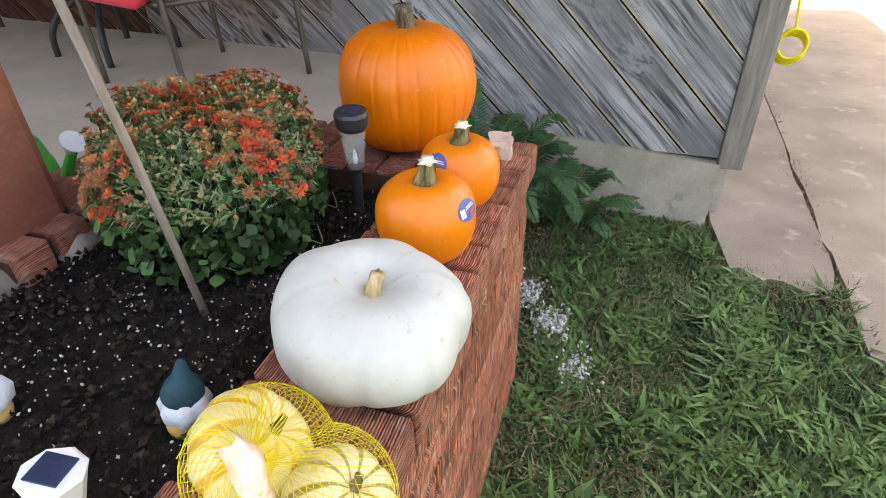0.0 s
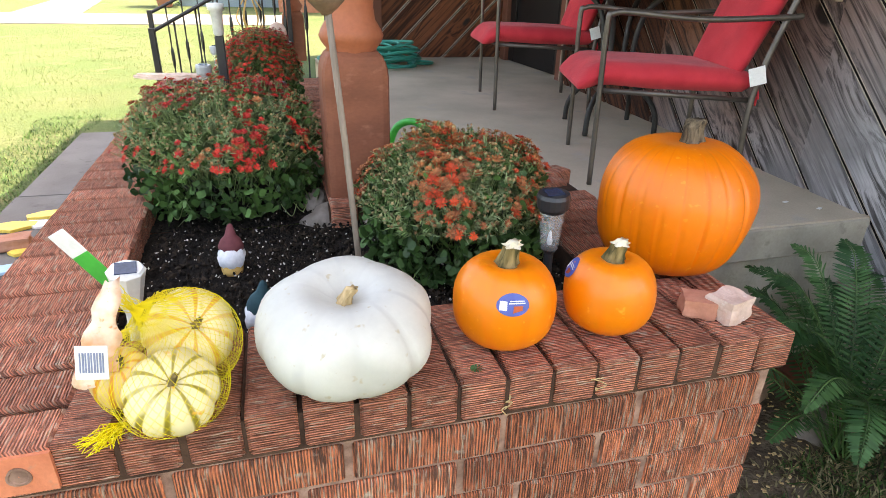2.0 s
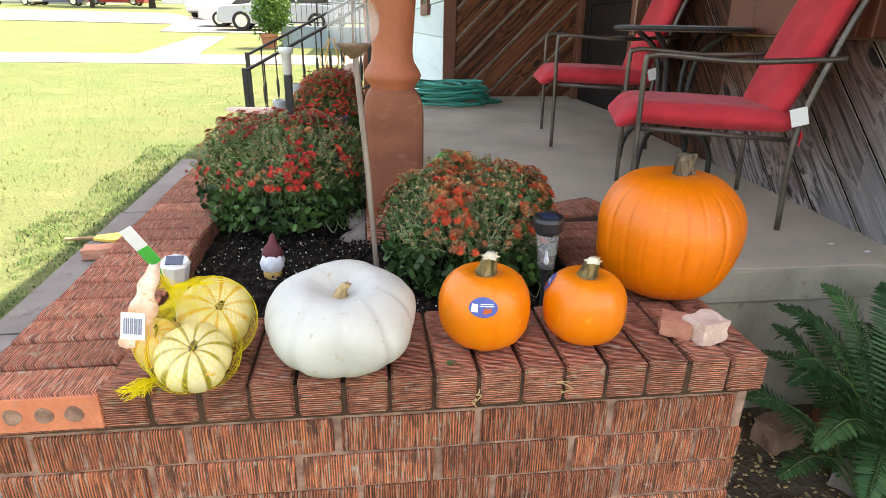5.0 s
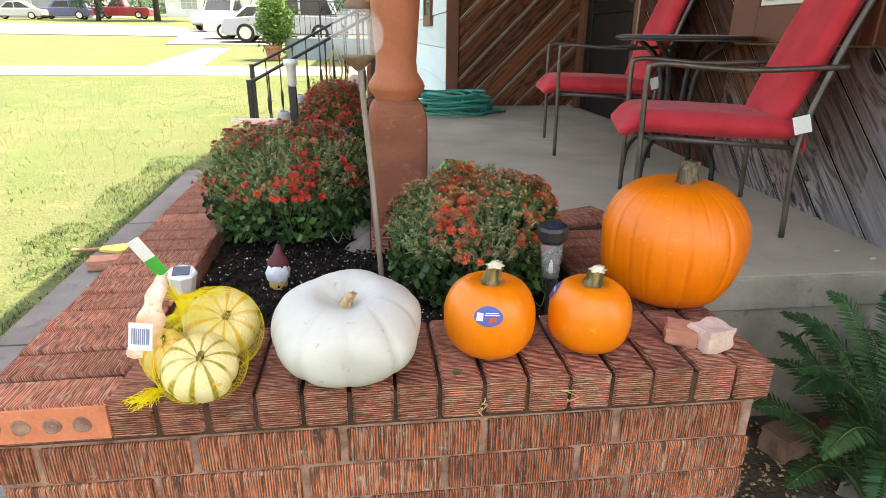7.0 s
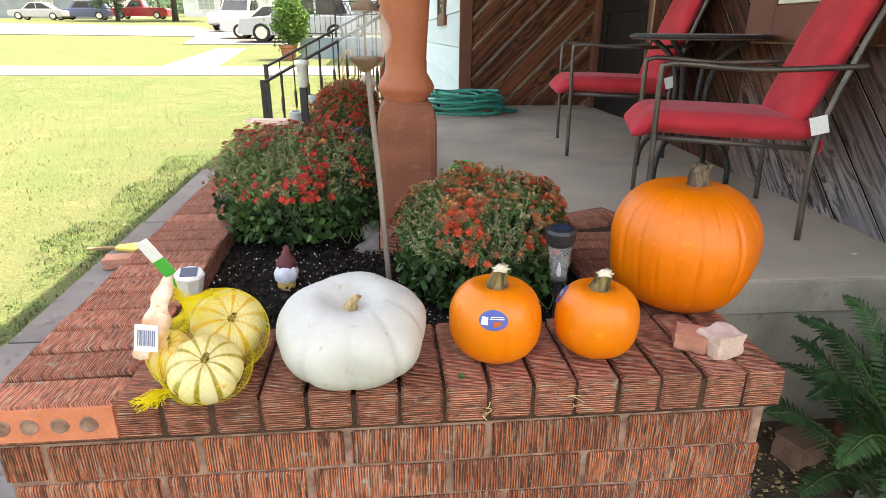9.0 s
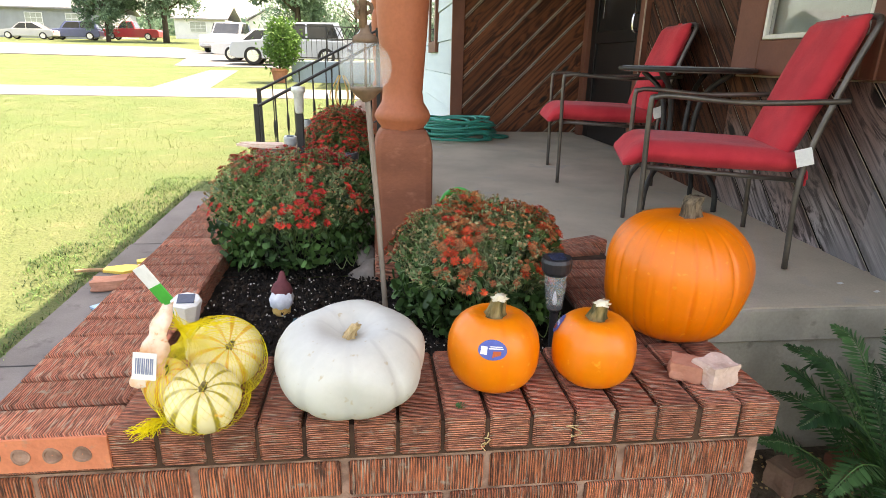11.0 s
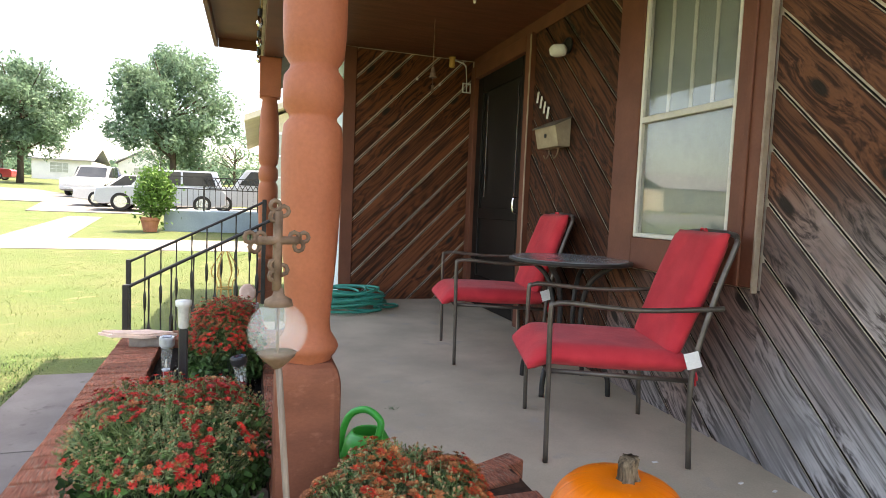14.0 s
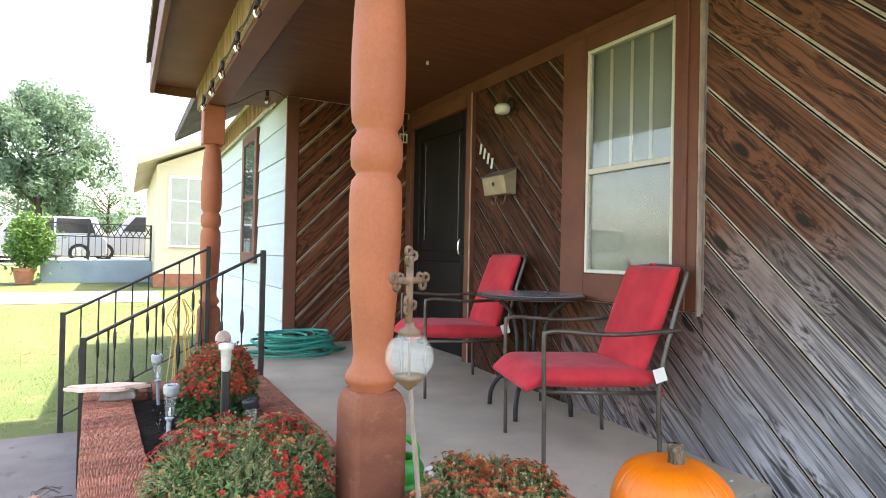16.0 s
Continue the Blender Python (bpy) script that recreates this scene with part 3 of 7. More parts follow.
def blades(name, label, material, spots, size, rng, lean=0.5, wide=1.0):
    v, f = [], []
    for x, y in spots:
        h, a, w = size * rng.uniform(0.45, 1.25) * (1 + 0.6 * noise.noise((x * 4, y * 4, 9))), rng.uniform(0, 6.28), size * rng.uniform(0.05, 0.14) * wide
        dx, dy, l = math.cos(a), math.sin(a), rng.uniform(0.1, lean) * h * 1.5
        z = ground_z(x, y)
        n = len(v)
        v += [(x - dy * w, y + dx * w, z), (x + dy * w, y - dx * w, z), (x + dx * l * 0.45 + dy * w * 0.8, y + dy * l * 0.45 - dx * w * 0.8, z + h * 0.6), (x + dx * l * 0.45 - dy * w * 0.8, y + dy * l * 0.45 + dx * w * 0.8, z + h * 0.6), (x + dx * l, y + dy * l, z + h * 0.9)]
        f += [(n, n + 1, n + 2, n + 3), (n + 3, n + 2, n + 4)]
    return tagged(make(name, v, f, material), label, "grass", kind="stuff")


def clumped(rng, count, inside, x0, x1, y0, y1, thin=0.5, size=2.2):
    spots = []
    while len(spots) < count:
        x, y = rng.uniform(x0, x1), rng.uniform(y0, y1)
        if inside(x, y) and noise.noise((x * size, y * size, 3)) * 0.9 + thin > rng.random():
            spots.append((x, y))
    return spots


def in_yard(x, y):
    edge = 0.06 * noise.noise((x * 7, y * 7, 2))
    path = y < -0.62 + edge and x > 2.0 + edge and y > -1.09
    drive = y < -1.09 + edge * 0.4 and x > 1.62 - 0.14 * (-1.1 - y) + edge
    bare = y > 0.02 + edge and x > 1.2 or y > 0.0
    return not (path or drive or bare or -1.16 < x < -0.19 or x > 2.34 and y > -0.66)


rg = random.Random(5)
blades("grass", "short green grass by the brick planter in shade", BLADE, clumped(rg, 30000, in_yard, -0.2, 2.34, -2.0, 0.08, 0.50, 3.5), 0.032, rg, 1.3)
blades("grass", "sparse green grass on the bare earth by the fern", BLADE, clumped(rg, 2600, lambda x, y: True, 1.22, 2.3, -0.05, 0.34, 0.3, 5.0), 0.03, rg, 1.4)
blades("weeds", "broad-leaved green weeds in the shaded grass", WEED, clumped(rg, 9000, in_yard, -0.2, 2.34, -2.0, 0.02, 0.22, 5.0), 0.040, rg, 1.9, 2.3)
blades("dry_grass", "dry straw-coloured blades in the shaded grass", BLADE_DRY, clumped(rg, 7500, in_yard, -0.2, 2.34, -2.0, 0.08, 0.30, 4.0), 0.026, rg, 1.1)
# dark blades beside the walk paint the house shade onto the lawn
blades("grass", "lawn grass along the walk, coloured darker for the house shade", BLADE, clumped(rg, 5500, lambda x, y: x < -1.14 and x > -1.58 + 0.2 * noise.noise((y * 2, 1, 1)), -1.85, -1.14, -0.5, 5.0, 0.6), 0.028, rg, 1.8)
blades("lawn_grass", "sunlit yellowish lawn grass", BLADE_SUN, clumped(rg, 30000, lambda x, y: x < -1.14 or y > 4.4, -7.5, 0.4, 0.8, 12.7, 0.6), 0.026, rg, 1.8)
blades("dry_grass", "dry tufts in the crack beside the drive", BLADE_DRY, clumped(rg, 3600, lambda x, y: True, 1.22, 2.3, -0.15, 0.36, 0.45, 5.0) + clumped(rg, 3400, in_yard, 0.8, 2.3, -0.45, 0.0, 0.4, 6.0) + [(rg.uniform(1.6, 5), -1.095 + rg.gauss(0, 0.03)) for _ in range(1100)] + [(2.0 + rg.gauss(0, 0.05), rg.uniform(-1.1, -0.6)) for _ in range(700)] + [(2.32 - abs(rg.gauss(0, 0.05)), rg.uniform(-0.6, 0.1)) for _ in range(500)], 0.03, rg, 1.3)
# white powdery litter spilled on the grass
g = Geo()
for cx, cy, n in ((1.60, 0.05, 220), (1.47, -0.06, 330), (1.27, -0.16, 190)):
    for _ in range(n):
        s = rg.uniform(0.0020, 0.0065)
        x, y = cx + rg.gauss(0, 0.045), cy + rg.gauss(0, 0.030)
        p = Vector((x, y, ground_z(x, y) + rg.uniform(0.012, 0.03)))
        g.box(-s, s, -s * 0.8, s * 0.8, -s * 0.6, s * 0.6, 0, Matrix.Translation(p) @ Euler([rg.uniform(0, 3) for _ in range(3)]).to_matrix().to_4x4())
tagged(g.out("spilled_chips", PERLITE), "white chips spilled on the grass by the wall", "litter", kind="stuff")
# litter on the bare earth
g = Geo()
for _ in range(650):
    s = rg.uniform(0.003, 0.008)
    x, y = rg.uniform(1.25, 2.3), rg.uniform(-0.1, 0.78)
    p = Vector((x, y, ground_z(x, y) + 0.010))
    g.box(-s, s, -s * 0.6, s * 0.6, -0.002, 0.002, 0, Matrix.Translation(p) @ Euler([rg.uniform(0, 0.6), rg.uniform(0, 0.6), rg.uniform(0, 3)]).to_matrix().to_4x4())
tagged(g.out("leaf_litter", STEM_PALE), "dry leaf litter on bare earth", "litter", kind="stuff")


# ---------------------------------------------------------------- house walls
def clip(poly, nx, ny, d):
    """The part of a flat outline where nx*x + ny*y <= d."""
    got = []
    for i in range(len(poly)):
        a, b = poly[i - 1], poly[i]
        da, db = nx * a[0] + ny * a[1] - d, nx * b[0] + ny * b[1] - d
        if (da <= 0) != (db <= 0):
            t = da / (da - db)
            got.append((a[0] + (b[0] - a[0]) * t, a[1] + (b[1] - a[1]) * t))
        if db <= 0:
            got.append(b)
    return got


def board_wall(wall, rect, slope, cuts, gap, axis, at, material, rng):
    """Diagonal boards over a rectangle (u0, u1, z0, z1), each an object of its own, parted along the given lines."""
    u0, u1, z0, z1 = rect
    s = math.sqrt(0.5)
    nx, ny = -slope * s, s
    # dark strips laid in the grooves: painted shade of the joints
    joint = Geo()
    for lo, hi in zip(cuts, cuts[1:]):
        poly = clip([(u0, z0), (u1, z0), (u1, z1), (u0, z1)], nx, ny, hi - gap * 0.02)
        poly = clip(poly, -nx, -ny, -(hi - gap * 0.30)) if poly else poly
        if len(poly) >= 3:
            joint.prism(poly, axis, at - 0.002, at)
        poly = [(u0, z0), (u1, z0), (u1, z1), (u0, z1)]
        poly = clip(poly, nx, ny, hi - gap / 2)
        poly = clip(poly, -nx, -ny, -(lo + gap / 2)) if poly else poly
        if len(poly) < 3 or sum(abs(poly[i][0] - poly[i - 1][0]) for i in range(len(poly))) < 0.02:
            continue
        Geo().prism(poly, axis, at - 0.011 - rng.uniform(0, 0.004), at).out("board", material, wall)
    joint.out("joint", SLIT_SHADE, wall, "dark strips that put joint shade between the boards")


rw = random.Random(11)
wall_e = tagged(Geo().box(WALL_X, WALL_X + 0.14, -0.62, 1.20, 0.055, 3.3).box(WALL_X, WALL_X + 0.14, 1.20, 2.12, 0.3, 1.17).box(WALL_X, WALL_X + 0.14, 1.20, 2.12, 2.72, 3.3).box(WALL_X, WALL_X + 0.14, 2.12, 3.36, 0.3, 3.3).box(WALL_X, WALL_X + 0.14, 4.50, FAR_Y + 0.14, 0.3, 3.3).box(WALL_X, WALL_X + 0.14, 3.36, 4.50, 2.66, 3.3).out("wall_east", GAP), "board wall of diagonal weathered planks beside the porch", "wall", kind="structure")
GROOVE = 0.024
upper = [0.057, 0.219, 0.375, 0.552, 0.757, 0.960, 1.160]
CUTS = [0.057 - 0.183 * i for i in range(18, 0, -1)] + upper + [1.16 + 0.20 * i for i in range(1, 9)]
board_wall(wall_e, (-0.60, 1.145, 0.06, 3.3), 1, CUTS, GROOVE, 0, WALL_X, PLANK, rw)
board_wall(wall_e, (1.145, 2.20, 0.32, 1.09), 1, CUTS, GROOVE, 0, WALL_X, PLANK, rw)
# panel under the porch takes the copy with shade in its colour
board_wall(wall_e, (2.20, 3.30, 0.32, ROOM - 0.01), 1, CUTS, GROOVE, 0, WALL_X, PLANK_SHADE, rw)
tagged(Geo().prism([(-0.612, -0.40), (0.84, -0.40), (0.84, 0.155), (-0.612, 0.035)], 0, WALL_X - 0.035, WALL_X + 0.10).box(WALL_X + 0.10, 8, -0.672, -0.54, -0.40, 0.02).out("footing", EDGE_CONCRETE), "tan concrete footing below the board wall", "footing", kind="structure")
tagged(Geo().box(WALL_X - 0.034, WALL_X + 0.02, -0.70, -0.602, 0.02, 3.3, 0.004).box(WALL_X + 0.02, WALL_X + 0.14, -0.70, -0.625, 0.02, 3.3, 0.004).out("corner_trim", OLD_TRIM), "grey weathered corner board of the plank wall", "trim", kind="structure")
tagged(Geo().box(WALL_X + 0.14, 8, -0.66, -0.55, 0.02, 3.3).out("wall_south", OLD_TRIM), "weathered end wall of the house", "wall", kind="structure")
wall_n = tagged(Geo().box(1.15, WALL_X, FAR_Y, FAR_Y + 0.14, 0.3, 3.2).out("wall_north", GAP), "porch end wall of diagonal brown boards", "wall", kind="structure")
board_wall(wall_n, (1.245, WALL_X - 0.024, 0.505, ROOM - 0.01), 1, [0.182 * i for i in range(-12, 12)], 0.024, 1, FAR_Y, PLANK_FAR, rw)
tagged(Geo().box(1.13, 1.243, FAR_Y - 0.03, FAR_Y + 0.0, 0.50, ROOM - 0.01, 0.004).out("corner_trim", TRIM), "brown corner board of the porch end wall", "trim", kind="structure")
wall_w = tagged(Geo().box(1.152, 1.30, FAR_Y + 0.005, 9.2, -0.1, 3.2).out("wall_west", SIDING), "pale blue siding wall of the front room", "wall", kind="structure")
for i in range(9):
    Geo().prism([(1.150, 0.1 + i * 0.305), (1.128, 0.102 + i * 0.305), (1.140, 0.398 + i * 0.305), (1.150, 0.40 + i * 0.305)], 1, FAR_Y + 0.012, 9.2).out("siding_board", SIDING, wall_w)
w2 = thing("window_2", "narrow dark window with brown frame in pale siding", "window", kind="structure")
Geo().box(1.10, 1.148, 5.85, 6.72, 1.22, 1.34, 0.004).box(1.10, 1.148, 5.85, 6.72, 2.62, 2.74, 0.004).box(1.10, 1.148, 5.85, 5.97, 1.34, 2.62, 0.004).box(1.10, 1.148, 6.60, 6.72, 1.34, 2.62, 0.004).out("window_frame", TRIM, w2)
Geo().box(1.112, 1.135, 5.97, 6.60, 1.34, 2.62).out("pane", PANE, w2)
Geo().box(1.104, 1.134, 5.97, 6.60, 1.95, 1.99).out("sash_rail", TRIM, w2)

# porch slab, its edge and the steps
sv = [(x, y, floor_z(y)) for y in (0.80, FAR_Y + 0.02) for x in (0.66, WALL_X + 0.6)]
lv = [(x, y, 0.24) for y in (0.80, FAR_Y + 0.02) for x in (0.66, WALL_X + 0.6)]
tagged(make("porch_floor", sv + lv, [(0, 1, 3, 2), (4, 6, 7, 5), (0, 4, 5, 1), (2, 3, 7, 6), (0, 2, 6, 4), (1, 5, 7, 3)], CONCRETE), "smooth grey-tan concrete porch floor", "floor", kind="structure")
tagged(Geo().box(1.21, WALL_X - 0.005, 0.787, 0.80, 0.245, floor_z(0.8) - 0.004, 0.006).out("floor_edge", EDGE_CONCRETE), "rough concrete edge of the porch slab", "floor edge", kind="structure")
tagged(Geo().box(0.70, WALL_X - 0.002, 0.815, FAR_Y, -0.4, 0.238).out("foundation", EDGE_CONCRETE), "old concrete foundation under the porch", "foundation", kind="structure")
tagged(Geo().box(0.30, 0.66, 3.25, FAR_Y, -0.15, 0.31, 0.008).out("step", CONCRETE), "concrete step up to the porch", "step", kind="structure")
tagged(Geo().box(-0.06, 0.30, 3.25, FAR_Y, -0.15, 0.155, 0.008).out("step", CONCRETE), "low concrete step up to the porch", "step", kind="structure")

# ceiling, beam, eave and roof
tagged(Geo().box(0.56, WALL_X + 0.3, 0.72, 5.2, ROOM, ROOM + 0.05).out("ceiling", CEILING), "dark brown painted porch ceiling", "ceiling", kind="structure")
tagged(Geo().box(0.44, 0.60, 0.72, 5.0, 2.60, 2.86, 0.006).out("beam", TRIM), "brown painted porch beam on two turned posts", "beam", kind="structure")
tagged(Geo().box(WALL_X - 0.03, WALL_X - 0.023, 1.10, 4.55, ROOM - 0.10, ROOM - 0.002).out("trim", TRIM), "brown trim board under the porch ceiling", "trim", kind="structure")
frieze = tagged(Geo().box(0.418, 0.438, 0.72, 5.0, 2.63, 2.86).out("frieze", GAP), "frieze of narrow bare slats over the beam", "frieze", kind="structure")
slat = Geo().box(-0.006, 0.006, -0.017, 0.017, -0.11, 0.11, 0.002).out("slat", SLAT, frieze, m=pose(0.41, 0.75, 2.745))
for i in range(1, 104):
    o = new("slat", slat.data)
    o.parent, o.matrix_basis = frieze, pose(0.41 + rw.uniform(-0.002, 0.002), 0.75 + i * 0.041, 2.745 + rw.uniform(-0.004, 0.004))
frieze2 = tagged(Geo().box(1.08, 1.10, FAR_Y + 0.3, 9.2, 2.78, 3.1).out("frieze", GAP), "frieze of narrow slats over the pale siding", "frieze", kind="structure")
for i in range(60):
    o = new("slat", slat.data)
    o.parent, o.matrix_basis = frieze2, pose(1.072, FAR_Y + 0.35 + i * 0.075, 2.92)
# soffit, fascia and roof run on unseen towards -y, added to block the sun
tagged(Geo().box(0.05, 0.405, -0.40, 5.05, 2.84, 2.87).out("soffit", TRIM), "brown painted soffit under the eave", "soffit", kind="structure")
tagged(Geo().box(0.015, 0.05, -0.40, 5.08, 2.76, 3.02, 0.004).box(0.052, 0.40, 5.05, 5.08, 2.76, 3.02, 0.004).out("fascia", TRIM), "dark brown fascia board along the eave", "fascia", kind="structure")
# ridge and eaves set for their shadow; unseen overhangs added to shade the yard
tagged(Geo().prism([(-0.02, 3.02), (4.4, 5.30), (8.6, 3.02), (8.6, 3.14), (4.4, 5.44), (-0.02, 3.14)], 1, -0.45, 5.1).prism([(0.48, 2.99), (4.4, 5.28), (8.6, 3.02), (8.6, 3.14), (4.4, 5.42), (0.48, 3.11)], 1, 5.1, 8.9).prism([(1.0, 3.40), (4.4, 5.14), (8.6, 2.96), (8.6, 3.08), (4.4, 5.28), (1.0, 3.54)], 1, -2.1, 0.44).out("roof", SHINGLE), "dark shingle roof with unseen overhangs added to shade the yard", "roof", kind="structure")
tagged(Geo().box(2.6, 8, 9.0, 9.14, 0, 3.0).box(7.9, 8.04, -0.6, 9, 0, 3.0).out("wall_back", GREY_WALL), "plain outer wall closing the house", "wall", kind="structure")
tagged(Geo().prism([(2.4, 3.0), (8.4, 3.0), (4.4, 5.1)], 1, -0.55, -0.5).out("gable", OLD_TRIM), "plain gable end of the house", "gable", kind="structure")

# window in the board wall
w1 = thing("window_1", "double-hung window with cream sash and wide brown trim", "window", kind="structure")
X = WALL_X - 0.045
for y0, y1, z0, z1 in ((1.165, 1.315, 1.10, 2.74), (1.975, 2.19, 1.10, 2.74), (1.315, 1.975, 1.10, 1.265), (1.315, 1.975, 2.645, 2.74)):
    Geo().box(X, WALL_X, y0, y1, z0, z1, 0.005).out("window_trim", TRIM, w1)
Geo().box(X - 0.012, X, 1.225, 1.25, 1.10, 2.72, 0.003).out("window_trim", TRIM, w1)
for y0, y1, z0, z1 in ((1.318, 1.338, 1.268, 2.643), (1.952, 1.972, 1.268, 2.643), (1.338, 1.952, 1.268, 1.290), (1.338, 1.952, 2.62, 2.643), (1.338, 1.952, 1.872, 1.905)):
    Geo().box(X + 0.006, X + 0.05, y0, y1, z0, z1, 0.003).out("sash", VINYL, w1, "cream vinyl sash")
for z0, z1 in ((1.29, 1.872), (1.905, 2.62)):
    Geo().box(X + 0.026, X + 0.032, 1.338, 1.952, z0, z1).out("pane", GLASS, w1).visible_shadow = False
Geo().box(X + 0.06, X + 0.068, 1.32, 1.97, 1.27, 2.64).out("blind", BLIND, w1, "pale closed blind behind the glass")
# upright bars behind the upper pane stand in for reflections in the glass
for y in (1.50, 1.64, 1.80):
    Geo().box(X + 0.054, X + 0.059, y, y + 0.022, 1.91, 2.62).out("muntin", VINYL, w1)
tagged(Geo().box(WALL_X - 0.050, WALL_X - 0.020, 1.152, 1.163, 1.08, ROOM, 0.002).out("trim", BARE_EDGE), "bare light edge of the trim board by the window", "trim", kind="structure")

# door
d1 = thing("door_1", "closed dark storm door in a brown frame", "door", kind="structure")
F = floor_z(3.9)
for y0, y1, z0, z1 in ((3.305, 3.40, F, 2.72), (4.46, 4.57, F, 2.72), (3.40, 4.46, 2.60, 2.72)):
    Geo().box(WALL_X - 0.05, WALL_X + 0.02, y0, y1, z0, z1, 0.005).out("door_frame", TRIM, d1)
Geo().box(WALL_X - 0.056, WALL_X - 0.05, 3.302, 3.318, F, 2.70).out("door_frame", BARE_EDGE, d1, "pale worn edge of the frame")
Geo().box(WALL_X - 0.01, WALL_X + 0.03, 3.40, 3.52, F + 0.02, 2.60, 0.004).box(WALL_X - 0.01, WALL_X + 0.03, 4.34, 4.46, F + 0.02, 2.60, 0.004).box(WALL_X - 0.01, WALL_X + 0.03, 3.52, 4.34, 2.45, 2.60, 0.004).box(WALL_X - 0.01, WALL_X + 0.03, 3.52, 4.34, F + 0.02, F + 0.3, 0.004).box(WALL_X - 0.01, WALL_X + 0.03, 3.52, 4.34, 1.30, 1.40, 0.004).out("door_leaf", DOOR_DARK, d1)
for z0, z1 in ((F + 0.3, 1.30), (1.40, 2.45)):
    Geo().box(WALL_X + 0.008, WALL_X + 0.014, 3.52, 4.34, z0, z1).out("pane", DOOR_GLASS, d1)
Geo().tube(bend([(WALL_X - 0.012, 3.47, 1.36), (WALL_X - 0.06, 3.47, 1.38), (WALL_X - 0.06, 3.47, 1.48), (WALL_X - 0.012, 3.47, 1.50)], 4), 0.008).out("door_handle", CHROME, d1)
# bright strips stand in for the vertical highlights on the door
for y in (3.56, 4.20):
    Geo().box(WALL_X - 0.014, WALL_X - 0.010, y, y + 0.012, 1.5, 2.40).out("door_bead", CHROME, d1)


# ---------------------------------------------------------------- brick planter
planter = thing("planter", "red scored-brick planter wall with brick cap", "planter", kind="structure")
SKEW = 0.04
side_wall = Matrix.Translation((-0.099, 0, 0)) @ Matrix.Rotation(math.atan(SKEW), 4, "Z")
Geo().box(-0.196, 1.184, 0.020, 0.23, -0.40, 0.470).box(-0.092, 0.092, 0.20, 3.2, -0.40, 0.470, 0, side_wall).box(0.965, 1.180, 0.23, 0.84, -0.40, 0.470).box(0.44, 0.965, 0.84, 1.04, -0.40, 0.470).box(0.965, 1.180, 0.84, 1.04, -0.40, 0.470).box(0.44, 0.66, 1.04, 3.2, -0.40, 0.470).box(-0.20, 0.44, 3.0, 3.2, -0.40, 0.470).out("mortar_core", MORTAR, planter)
Geo().box(-0.200, 1.196, 0.006, 0.238, 0.470, 0.538).box(-0.107, 0.107, 0.22, 3.21, 0.470, 0.538, 0, side_wall).box(0.955, 1.198, 0.238, 1.03, 0.470, 0.538).box(0.44, 0.955, 0.83, 1.03, 0.470, 0.538).box(0.435, 0.67, 1.03, 3.21, 0.470, 0.538).box(-0.15, 0.435, 2.98, 3.2, 0.470, 0.538).out("mortar_bed", JOINT, planter, "dark bed with the shade of the open cap gaps")
rb = random.Random(3)
long_brick = Geo().box(-0.1225, 0.1225, -0.035, 0.035, -0.0365, 0.0365, 0.004).out("brick", BRICK, planter, m=pose(0, 0.06, -0.4))
cap_brick = Geo().box(-0.1215, 0.1215, -0.0362, 0.0362, -0.0375, 0.0375, 0.005).out("cap_brick", BRICK_CAP, planter, m=pose(0, 0.3, -0.4))
short_cap = Geo().box(-0.112, 0.112, -0.0425, 0.0425, -0.0375, 0.0375, 0.005).out("cap_brick", BRICK_CAP, planter, m=pose(0.2, 0.3, -0.4))
cut_brick = {}


def lay(name, source, x, y, z, rz=0.0, rx=0.0):
    o = new(name, source.data)
    o.parent = planter
    o.matrix_basis = pose(x + rb.uniform(-0.0015, 0.0015), y + rb.uniform(-0.0015, 0.0015), z + rb.uniform(-0.0015, 0.0015), rx + rb.uniform(-0.5, 0.5), rb.uniform(-0.4, 0.4), rz + rb.uniform(-0.8, 0.8))
    return o


for i in range(15):
    lay("cap_brick", cap_brick, 0.0465 + i * 0.0797, 0.121, CAP - 0.0375, 90)
for i in range(35):
    lay("cap_brick", short_cap, -0.099 - SKEW * (0.042 + i * 0.0915), 0.042 + i * 0.0915, CAP - 0.0375, 2.3 if i else 0.0)
for i in range(7):
    lay("cap_brick", cap_brick, 1.082, 0.29 + i * 0.0795, CAP - 0.036)
for x, y, z, rz in ((1.06, 0.895, CAP - 0.034, 12), (1.13, 0.985, CAP - 0.034, 24), (0.98, 0.985, CAP - 0.036, 58), (0.90, 0.93, CAP - 0.036, 90), (0.82, 0.93, CAP - 0.036, 90), (0.74, 0.93, CAP - 0.036, 90), (0.662, 0.93, CAP - 0.036, 90), (0.57, 0.93, CAP - 0.036, 90), (0.48, 0.93, CAP - 0.036, 90)):
    lay("cap_brick", cap_brick, x, y, z, rz)
for i in range(23):
    lay("cap_brick", short_cap, 0.553, 1.100 + i * 0.0915, CAP - 0.0375)
for i in range(5):
    lay("cap_brick", cap_brick, -0.05 + i * 0.0965, 3.09, CAP - 0.0375, 90)


